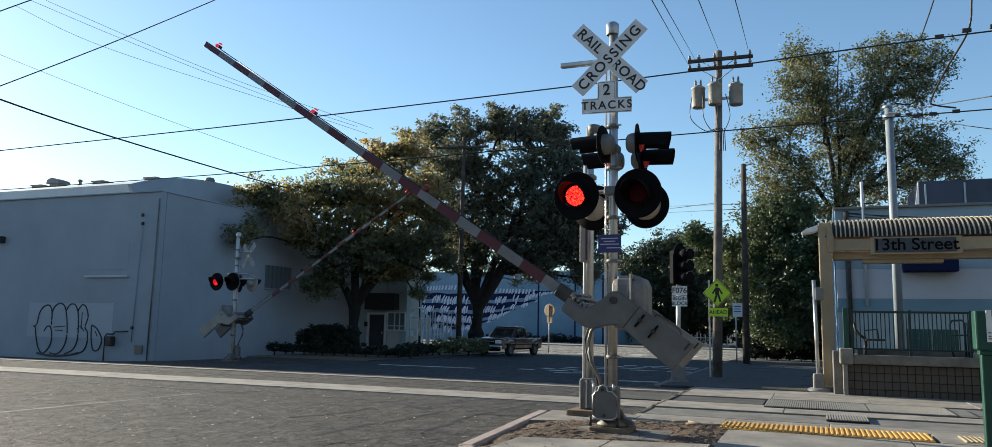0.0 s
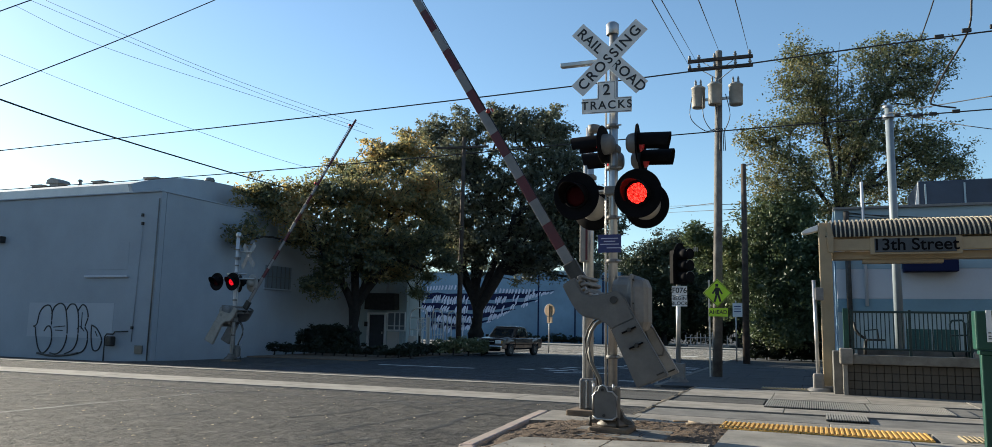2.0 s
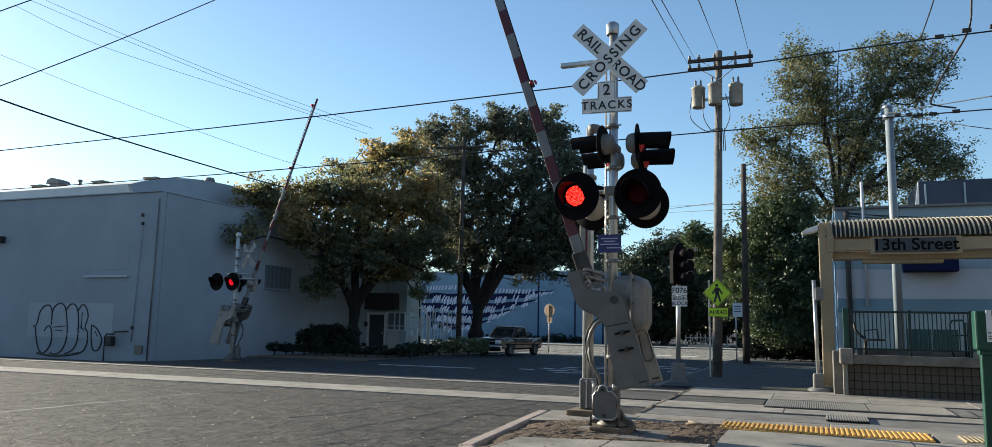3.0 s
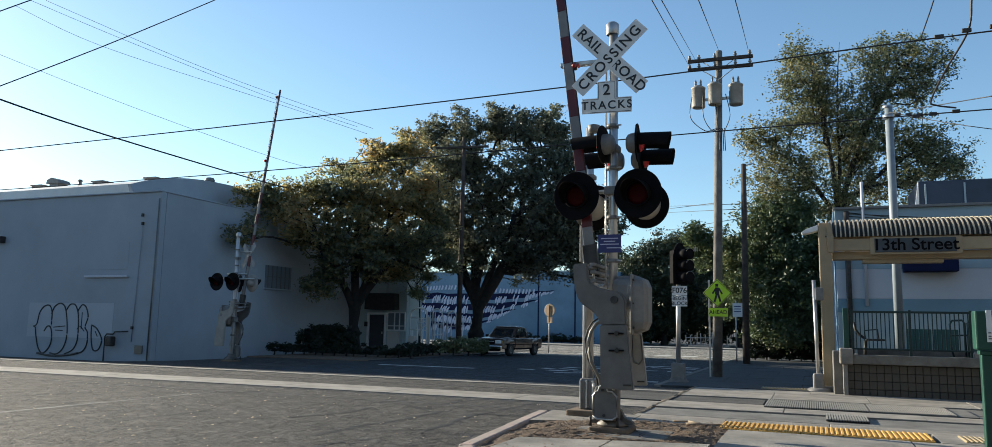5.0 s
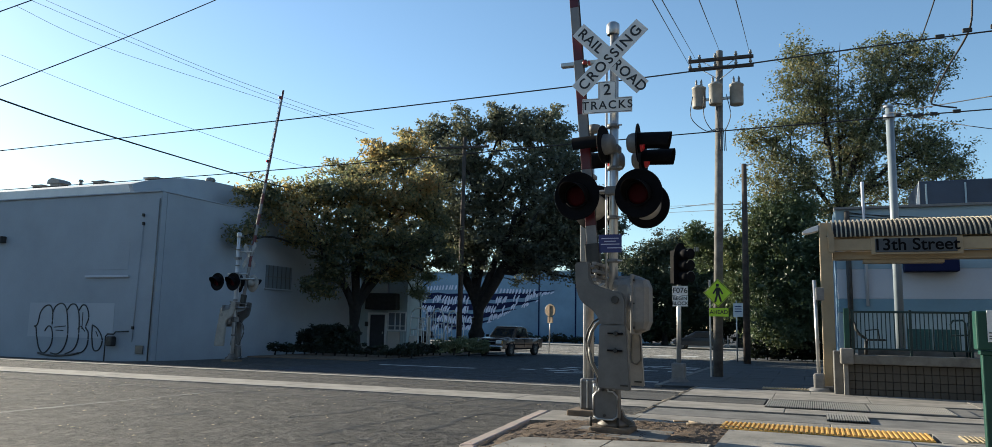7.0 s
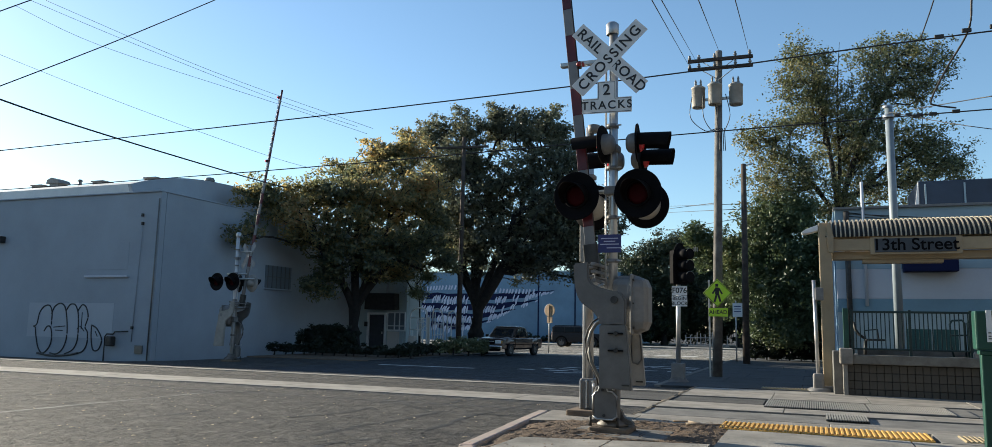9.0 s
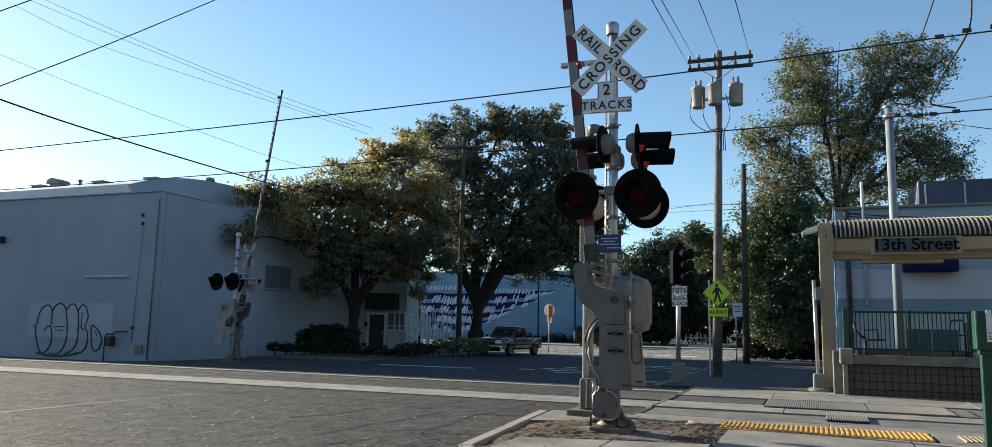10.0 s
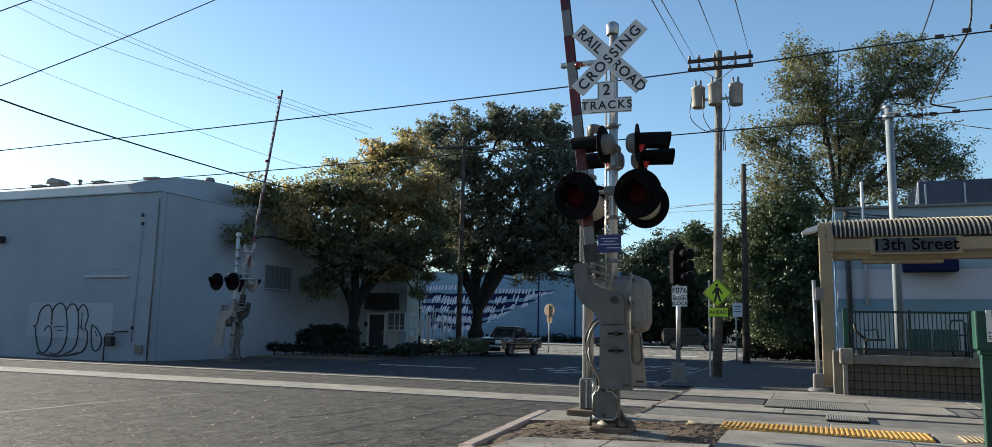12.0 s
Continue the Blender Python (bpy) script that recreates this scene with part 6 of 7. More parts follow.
def make_shelter():
    t = thing("station_shelter", "cream steel station shelter with a corrugated curved roof and name fascia", "shelter", pose(0.22, 21.63, 0))
    part("column", boxed((0.14, 0, 2.1), (0.3, 0.3, 4.3), 0.02), CREAM, t, "square cream steel column")
    part("column", boxed((7.3, 0, 2.1), (0.3, 0.3, 4.3), 0.02), CREAM, t)
    part("column_foot", boxed((0.14, 0, 0.1), (0.4, 0.4, 0.14), 0.03), CAST, t)
    part("fascia", boxed((3.9, -0.06, 3.675), (7.8, 0.16, 0.3), 0.015), CREAM, t, "cream fascia beam")
    part("soffit_beam", boxed((4.0, 0.3, 3.43), (7.4, 0.4, 0.2), 0.02), CREAM, t)
    part("soffit_step", boxed((1.9, 0.3, 3.28), (1.8, 0.3, 0.1), 0.01), CREAM, t)
    part("bracket", plate(bmesh.new(), [(0.2, 3.5), (0.34, 3.46), (0.34, 3.9), (0.26, 4.2), (0.18, 4.3)], 0.06, 0.01), CREAM, t, "curved cream end bracket").location.y = -0.19
    part("lamp", plate(bmesh.new(), [(-0.02, 4.06), (-0.02, 4.2), (-0.3, 4.1), (-0.42, 4.02), (-0.4, 3.98), (-0.2, 4.0)], 0.3, 0.01), SIGN_WHITE, t, "pale bracket lamp")
    # curved roof sheet, painted dark for the shade between close-set cream ribs
    def curve(a, lift=0.0):
        return 1.1 - (1.3 + lift) * math.cos(a), 3.82 + (0.6 + lift) * math.sin(a)
    verts, faces = [], []
    for j in range(17):
        for lift in (-0.03, -0.05):
            y, z = curve(radians(6 + 125 * j / 16), lift)
            verts += [(0.15, y, z), (7.85, y, z)]
    for j in range(16):
        k = 4 * j
        faces += [(k, k + 1, k + 5, k + 4), (k + 2, k + 6, k + 7, k + 3)]
    r = from_arrays("roof_sheet", verts, faces, ROOF_GAP, t)
    tagged(r, "curved roof sheet painted dark for shade between the ribs")
    me = None
    for i in range(74):
        if me is None:
            bm = bmesh.new()
            rings = []
            for j in range(13):
                a = radians(5 + 126 * j / 12)
                rings.append([bm.verts.new((dx, *curve(a, l))) for dx, l in ((-0.02, -0.04), (-0.015, 0.03), (0.015, 0.03), (0.02, -0.04))])
            for p, q in zip(rings, rings[1:]):
                for k in range(4):
                    bm.faces.new((p[k], p[(k + 1) % 4], q[(k + 1) % 4], q[k]))
            bm.faces.new(rings[0])
            bm.faces.new(rings[-1])
            bmesh.ops.recalc_face_normals(bm, faces=bm.faces)
            ob = part("roof_rib", bm, CREAM_ROOF, t)
            me = ob.data
        else:
            ob = new("roof_rib", me)
            ob.parent = t
        ob.location.x = 0.2 + i * 0.1045
    for y in (0.3, 1.2):
        part("purlin", boxed((3.9, y, 3.9), (7.6, 0.1, 0.12)), CREAM, t)
    p = part("name_panel", boxed((2.155, -0.175, 3.64), (1.77, 0.04, 0.34), 0.008), mat("name_panel_grey", (0.05, 0.062, 0.075), 0.6), t, "dark panel with the station name")
    part("panel_frame", boxed((2.17, -0.155, 3.635), (2.0, 0.03, 0.43), 0.01), CREAM, t)
    letters("lettering", "13th Street", 0.41, BLACK, p, pose(2.155, -0.2, 3.645), "black raised station name letters")
    c = thing("conduit_post", "galvanised conduit post with boxes beside the shelter column", "post", pose(0.1, 21.3, 0.03))
    part("pipe", rodded((0, 0, 0.1), (-0.04, 0, 2.75), 0.045, seg=12), STEEL, c)
    part("base_box", boxed((0.0, 0, 0.24), (0.26, 0.24, 0.42), 0.05), CAST, c, "grey cast base casing")
    part("base_skirt", lathe(bmesh.new(), [(0.3, 0.0), (0.28, 0.05), (0.2, 0.1), (0, 0.1)], 16), CAST, c)
    part("switch_box", boxed((0.08, -0.05, 2.4), (0.2, 0.14, 0.32), 0.02), CAST, c)


def make_kiosk():
    t = thing("fare_post", "dark green steel post with a green and white fare box", "fare box", pose(1.9, 11.2, 0.08))
    part("post", boxed((0.05, 0, 0.58), (0.13, 0.13, 1.16), 0.015), GREEN_POST, t)
    part("post_cap", boxed((0.05, 0, 1.18), (0.17, 0.17, 0.05), 0.01), GREEN_POST, t)
    part("fare_box", boxed((0.14, 0, 1.45), (0.42, 0.26, 0.47), 0.02), GREEN_POST, t, "green fare box")
    s = part("notice", boxed((0.075, -0.135, 1.5), (0.06, 0.012, 0.38), 0.004), SIGN_WHITE, t, "white notice strip")
    for z in (1.42, 1.38, 1.35):
        part("text_bar", boxed((0.075, -0.143, z), (0.03, 0.006, 0.012)), SIGN_BLACK, s)


make_platform()
make_shelter()
make_kiosk()

# ---- vehicles ----


def wheel(parent, x, y, r, w):
    o = 1 if y > 0 else -1
    tr = Matrix.Rotation(radians(-90 * o), 4, "X")
    ty = part("wheel", lathe(bmesh.new(), [(r * 0.6, w / 2), (r * 0.9, w / 2), (r, w / 3), (r, -w / 3), (r * 0.9, -w / 2), (r * 0.6, -w / 2)], 28, tr), BLACK_RUBBER, parent, "black tyre")
    ty.matrix_basis = pose(x, y, r)
    part("rim", lathe(bmesh.new(), [(0, w * 0.36), (r * 0.15, w * 0.4), (r * 0.2, w * 0.3), (r * 0.55, w * 0.28), (r * 0.62, w * 0.45), (r * 0.62, -w * 0.4)], 20, tr), CONDUIT, ty, "grey alloy rim")
    for k in range(5):
        a = 6.2832 * k / 5
        part("spoke", boxed((r * 0.36 * math.cos(a), o * w * 0.34, r * 0.36 * math.sin(a)), (r * 0.5, 0.03, r * 0.14), 0.008, Matrix.Rotation(-a, 4, "Y")), CAST, ty)
    return ty


def side_body(bm, rows, bevel=0.03):
    """Cross-sections (x, z_low, z_high, half width) joined along the length into one shell."""
    rings = []
    for x, z0, z1, w in rows:
        rings.append([bm.verts.new(p) for p in ((x, -w, z0), (x, -w, z0 + (z1 - z0) * 0.55), (x, -w * 0.97, z1 - 0.03), (x, -w * 0.9, z1), (x, w * 0.9, z1), (x, w * 0.97, z1 - 0.03), (x, w, z0 + (z1 - z0) * 0.55), (x, w, z0))])
    for a, b in zip(rings, rings[1:]):
        for k in range(8):
            bm.faces.new((a[k], a[(k + 1) % 8], b[(k + 1) % 8], b[k])).smooth = False
    bm.faces.new(rings[0])
    bm.faces.new(rings[-1])
    return bm


def rounded(ob, width=0.06):
    """Round the pressed edges of a body shell."""
    b = ob.modifiers.new("round", "BEVEL")
    b.width, b.segments, b.limit_method, b.angle_limit = width, 3, "ANGLE", radians(25)
    return ob


def pickup():
    """Front towards +x in its own space."""
    t = thing("pickup_truck", "tan extended-cab pickup truck parked at the kerb", "pickup truck", pose(-15.03, 39.62, 0, 0, 0, -97))
    body = part("body", side_body(bmesh.new(), [(-2.55, 0.5, 0.98, 0.84), (-2.4, 0.42, 1.02, 0.87), (-0.6, 0.42, 1.02, 0.89), (1.0, 0.42, 1.04, 0.89), (1.3, 0.42, 1.02, 0.89), (2.2, 0.42, 0.96, 0.86), (2.45, 0.45, 0.88, 0.8)]), TRUCK_TAN, t, "tan painted truck body")
    rounded(body, 0.14)
    cab = part("cab", side_body(bmesh.new(), [(-0.78, 1.0, 1.1, 0.82), (-0.66, 1.0, 1.58, 0.76), (-0.45, 1.0, 1.66, 0.73), (0.0, 1.0, 1.7, 0.72), (0.3, 1.0, 1.68, 0.72), (0.5, 1.0, 1.6, 0.73), (1.15, 1.0, 1.06, 0.82)]), TRUCK_TAN, t, "rounded tan cab")
    rounded(cab, 0.13)
    bm = side_body(bmesh.new(), [(0.55, 1.06, 1.53, 0.62), (1.1, 1.04, 1.09, 0.72)])
    bmesh.ops.translate(bm, vec=(0.03, 0, 0.02), verts=bm.verts)
    part("windscreen", bm, GLASS_DARK, t, "dark windscreen")
    for s in (-1, 1):
        for x0, x1 in ((-0.62, -0.12), (-0.06, 0.78)):
            bm = plate(bmesh.new(), [(x0, 1.08), (x1, 1.08), (min(x1, 0.32), 1.58), (x0 + 0.06, 1.58)], 0.03)
            bmesh.ops.transform(bm, matrix=Matrix.Translation((0, s * 0.775, 0)) @ Matrix.Translation((0, 0, 1.08)) @ Matrix.Rotation(radians(s * 6), 4, "X") @ Matrix.Translation((0, 0, -1.08)), verts=bm.verts)
            part("side_window", bm, GLASS_DARK, t, "dark side window")
        part("headlight", boxed((2.4, s * 0.6, 0.8), (0.14, 0.36, 0.2), 0.04), SIGN_WHITE, t, "clear headlight")
        part("wing_mirror", boxed((0.85, s * 0.98, 1.12), (0.12, 0.18, 0.16), 0.03), BLACK, t)
        part("tail_light", boxed((-2.53, s * 0.78, 0.82), (0.08, 0.14, 0.3), 0.02), STRIPE_RED, t)
        part("wheel_arch", tube(bmesh.new(), [(1.5 + 0.43 * math.cos(a), s * 0.89, 0.36 + 0.43 * math.sin(a)) for a in [math.pi * k / 10 for k in range(11)]], 0.035, 6), BLACK, t)
        part("wheel_arch", tube(bmesh.new(), [(-1.55 + 0.43 * math.cos(a), s * 0.88, 0.36 + 0.43 * math.sin(a)) for a in [math.pi * k / 10 for k in range(11)]], 0.035, 6), BLACK, t)
        wheel(t, 1.5, s * 0.8, 0.36, 0.24)
        wheel(t, -1.55, s * 0.8, 0.36, 0.24)
    for s in (-1, 1):
        # swelling front and rear wings
        for x, w in ((1.5, 0.66), (-1.55, 0.55)):
            bm = bmesh.new()
            bmesh.ops.create_uvsphere(bm, u_segments=20, v_segments=10, radius=1.0, matrix=Matrix.Translation((x, s * 0.8, 0.76)) @ Matrix.Diagonal((w, 0.12, 0.26, 1)))
            for f in bm.faces:
                f.smooth = True
            part("wing", bm, TRUCK_TAN, t, "swelling tan wing over the wheel")
    part("grille", boxed((2.46, 0, 0.78), (0.06, 0.8, 0.2), 0.02), BLACK, t, "dark grille")
    part("bonnet", boxed((1.85, 0, 1.0), (1.15, 1.4, 0.08), 0.04, Matrix.Rotation(radians(4), 4, "Y")), TRUCK_TAN, t)
    part("bumper", boxed((2.52, 0, 0.5), (0.16, 1.7, 0.2), 0.04), CHROME, t, "chrome front bumper")
    part("number_plate", boxed((2.61, 0, 0.5), (0.02, 0.3, 0.12)), SIGN_WHITE, t)
    part("bed_floor", boxed((-1.65, 0, 0.98), (1.7, 1.5, 0.1)), BLACK, t, "dark open truck bed")
    t.scale = (0.93, 0.93, 0.9)
    for s in (-1, 1):
        for x in (-0.1, 0.95):
            part("door_seam", boxed((x, s * 0.893, 0.78), (0.018, 0.012, 0.52)), BLACK, t)
        part("door_handle", boxed((0.08, s * 0.9, 0.93), (0.16, 0.03, 0.04), 0.01), BLACK, t)
        part("rub_strip", boxed((0.0, s * 0.895, 0.66), (4.2, 0.02, 0.05), 0.006), BLACK, t)
        part("sill", boxed((0.0, s * 0.86, 0.41), (2.2, 0.08, 0.09), 0.02), BLACK, t)
        part("indicator", boxed((2.4, s * 0.8, 0.79), (0.1, 0.06, 0.16), 0.02), YELLOW, t)
    part("grille_bar", boxed((2.5, 0, 0.82), (0.03, 0.74, 0.045), 0.01), CHROME, t, "chrome grille bar")
    part("air_dam", boxed((2.46, 0, 0.36), (0.12, 1.5, 0.14), 0.03), BLACK, t)
    part("roof_edge", boxed((0.42, 0, 1.66), (0.08, 1.3, 0.03), 0.01), TRUCK_TAN, t)
    part("tailgate", boxed((-2.52, 0, 0.8), (0.06, 1.5, 0.42), 0.02), TRUCK_TAN, t)


def suv():
    t = thing("suv", "dark boxy off-road SUV with a rear spare wheel", "car", pose(-20, 62, 0))
    shell = part("body", side_body(bmesh.new(), [(-2.1, 0.5, 1.1, 0.84), (-2.0, 0.42, 1.14, 0.88), (0.6, 0.42, 1.14, 0.9), (1.9, 0.45, 1.08, 0.86), (2.1, 0.5, 0.98, 0.8)]), SUV_DARK, t, "dark glossy body")
    rounded(shell)
    top = part("cabin", side_body(bmesh.new(), [(-2.05, 1.1, 1.58, 0.8), (-1.9, 1.1, 1.66, 0.78), (0.3, 1.1, 1.66, 0.76), (0.8, 1.1, 1.15, 0.82)]), SUV_DARK, t)
    rounded(top, 0.09)
    for s in (-1, 1):
        for x0, x1 in ((-1.85, -1.05), (-0.98, -0.25), (-0.18, 0.5)):
            bm = plate(bmesh.new(), [(x0, 1.2), (x1, 1.2), (min(x1, 0.25), 1.56), (x0, 1.56)], 0.03)
            bmesh.ops.translate(bm, vec=(0, s * 0.81, 0), verts=bm.verts)
            part("side_window", bm, GLASS_DARK, t)
        part("tail_light", boxed((-2.1, s * 0.76, 0.95), (0.06, 0.12, 0.3), 0.02), STRIPE_RED, t)
        part("headlight", boxed((2.05, s * 0.6, 0.85), (0.1, 0.24, 0.2), 0.04), CHROME, t)
        part("wheel_arch", tube(bmesh.new(), [(1.3 + 0.47 * math.cos(a), s * 0.9, 0.38 + 0.47 * math.sin(a)) for a in [math.pi * k / 10 for k in range(11)]], 0.05, 6), BLACK, t)
        part("wheel_arch", tube(bmesh.new(), [(-1.25 + 0.47 * math.cos(a), s * 0.9, 0.38 + 0.47 * math.sin(a)) for a in [math.pi * k / 10 for k in range(11)]], 0.05, 6), BLACK, t)
    part("roof_rack", boxed((-0.8, 0, 1.7), (2.2, 1.3, 0.05), 0.02), BLACK, t)
    part("bumper", boxed((-2.15, 0, 0.5), (0.16, 1.7, 0.2), 0.04), BLACK, t)
    part("bumper", boxed((2.15, 0, 0.5), (0.16, 1.7, 0.2), 0.04), BLACK, t)
    sp = part("spare_wheel", lathe(bmesh.new(), [(0, 0.1), (0.2, 0.12), (0.34, 0.1), (0.37, 0.0), (0.34, -0.1), (0, -0.1)], 24, Matrix.Translation((-2.2, 0.1, 0.98)) @ Matrix.Rotation(radians(90), 4, "Y")), BLACK_RUBBER, t, "rear spare wheel")
    return t, [wheel(t, x, s * 0.8, 0.38, 0.25) for x in (1.3, -1.25) for s in (-1, 1)]


def hatchback():
    t = thing("hatchback", "dark grey compact car driving along the cross street", "car", pose(14, 65.3, 0, 0, 0, 180))
    rounded(part("body", side_body(bmesh.new(), [(-2.0, 0.45, 0.9, 0.76), (-1.85, 0.34, 0.98, 0.82), (0.5, 0.32, 0.96, 0.84), (1.6, 0.34, 0.84, 0.82), (2.0, 0.42, 0.7, 0.72)]), CAR_SILVER, t, "dark grey painted body"))
    rounded(part("cabin", side_body(bmesh.new(), [(-1.9, 0.92, 1.0, 0.74), (-1.5, 0.92, 1.38, 0.66), (-0.6, 0.92, 1.46, 0.64), (0.2, 0.92, 1.42, 0.64), (1.05, 0.9, 0.95, 0.74)]), CAR_SILVER, t), 0.08)
    for s in (-1, 1):
        for x0, x1 in ((-1.55, -0.6), (-0.54, 0.5)):
            bm = plate(bmesh.new(), [(x0, 1.0), (x1, 1.0), (min(x1, 0.12), 1.34), (max(x0 + 0.05, -1.35), 1.34)], 0.03)
            bmesh.ops.translate(bm, vec=(0, s * 0.72, 0), verts=bm.verts)
            part("side_window", bm, GLASS_DARK, t)
        part("headlight", boxed((1.9, s * 0.56, 0.68), (0.16, 0.3, 0.14), 0.04), SIGN_WHITE, t)
        part("tail_light", boxed((-1.95, s * 0.62, 0.8), (0.08, 0.2, 0.2), 0.02), STRIPE_RED, t)
    part("windscreen", side_body(bmesh.new(), [(0.28, 0.98, 1.38, 0.58), (1.06, 0.94, 0.97, 0.68)]), GLASS_DARK, t)
    part("bumper", boxed((1.98, 0, 0.45), (0.14, 1.5, 0.2), 0.04), CHROME, t, "bright front bumper")
    # chrome strip imitates the sun glint on the bonnet
    part("bonnet_edge", boxed((1.5, 0, 0.86), (0.5, 1.3, 0.04), 0.015), CHROME, t, "chrome strip standing for a sun glint on the bonnet")
    return t, [wheel(t, x, s * 0.72, 0.31, 0.2) for x in (1.25, -1.25) for s in (-1, 1)]


pickup()
SUV, SUV_WHEELS = suv()
CAR, CAR_WHEELS = hatchback()

# ---- trees and planting ----
LEAF_GOLD = leaf_mat("autumn_green_leaf", [(0.07, 0.09, 0.062), (0.17, 0.18, 0.088), (0.45, 0.33, 0.125), (0.62, 0.32, 0.13)], 0.65, (0, 0.42, 0.75, 1))
LEAF_DARK = leaf_mat("dark_green_leaf", [(0.062, 0.075, 0.062), (0.1, 0.115, 0.082), (0.16, 0.165, 0.1), (0.28, 0.23, 0.13)])
LEAF_ELM = leaf_mat("olive_leaf", [(0.058, 0.078, 0.042), (0.09, 0.11, 0.052), (0.16, 0.16, 0.066), (0.27, 0.2, 0.08)])
LEAF_PALE = leaf_mat("pale_shrub_leaf", [(0.12, 0.15, 0.08), (0.2, 0.23, 0.12), (0.32, 0.31, 0.17)], 0.4)
# far leaf tones darkened below real foliage to paint in shade
LEAF_FAR = leaf_mat("far_shaded_leaf", [(0.022, 0.034, 0.022), (0.034, 0.048, 0.028), (0.055, 0.07, 0.034), (0.09, 0.09, 0.042)], 0.15)
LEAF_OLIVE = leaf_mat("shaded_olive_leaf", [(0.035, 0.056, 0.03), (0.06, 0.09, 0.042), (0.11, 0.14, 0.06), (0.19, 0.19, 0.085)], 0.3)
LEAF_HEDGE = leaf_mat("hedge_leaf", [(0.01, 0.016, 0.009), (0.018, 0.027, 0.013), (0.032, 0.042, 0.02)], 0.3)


def leaf_mesh(name, V, material, parent):
    """One mesh of four-cornered folded leaves from an array of corners."""
    n = len(V)
    me = bpy.data.meshes.new(name)
    me.vertices.add(n * 4)
    me.vertices.foreach_set("co", V.reshape(-1))
    me.loops.add(n * 4)
    me.loops.foreach_set("vertex_index", np.arange(n * 4))
    me.polygons.add(n)
    me.polygons.foreach_set("loop_start", np.arange(n) * 4)
    me.polygons.foreach_set("loop_total", np.full(n, 4))
    me.update()
    me.materials.append(material)
    ob = new(name, me)
    ob.parent = parent
    return ob


def leaves(name, blobs, per_tuft, size, material, parent, seed, clump=0.38, fill=1.0):
    """Many small folded leaves in clumps, through rough blobs (x, y, z, radius)."""
    rng = np.random.RandomState(seed)
    P = []
    for x, y, z, r in blobs:
        # tufts near the blob's skin, each a flat-bottomed spray of leaves
        nc = max(5, int(5.2 * fill * (r / clump) ** 2))
        u = rng.normal(size=(nc, 3))
        u /= np.linalg.norm(u, axis=1)[:, None]
        rad = r * rng.uniform(0.1, 1.0, nc) ** 0.4 * rng.uniform(0.75, 1.2, nc)
        c = np.array((x, y, z)) + u * rad[:, None] * np.array((1, 1, 0.9))
        k = per_tuft
        v = rng.normal(size=(nc, k, 3))
        v /= np.linalg.norm(v, axis=2)[:, :, None]
        v *= (rng.uniform(0, 1, (nc, k, 1)) ** 0.42) * clump * rng.uniform(0.65, 1.4, (nc, 1, 1))
        v[:, :, 2] = np.where(v[:, :, 2] < 0, v[:, :, 2] * 0.35, v[:, :, 2] * 0.75)
        P.append((c[:, None, :] + v).reshape(-1, 3))
    P = np.concatenate(P)
    P = P[P[:, 2] > 0.15]
    n = len(P)
    a = rng.normal(size=(n, 3))
    a[:, 2] = a[:, 2] * 0.6 - 0.25
    a /= np.linalg.norm(a, axis=1)[:, None]
    b = np.cross(a, rng.normal(size=(n, 3)))
    b /= np.linalg.norm(b, axis=1)[:, None]
    s = size * rng.uniform(0.6, 1.3, (n, 1))
    nrm = np.cross(a, b)
    V = np.empty((n, 4, 3))
    V[:, 0] = P - a * s
    V[:, 1] = P + b * s * 0.5 + nrm * s * 0.18
    V[:, 2] = P + a * s
    V[:, 3] = P - b * s * 0.5 + nrm * s * 0.18
    return leaf_mesh(name, V, material, parent)


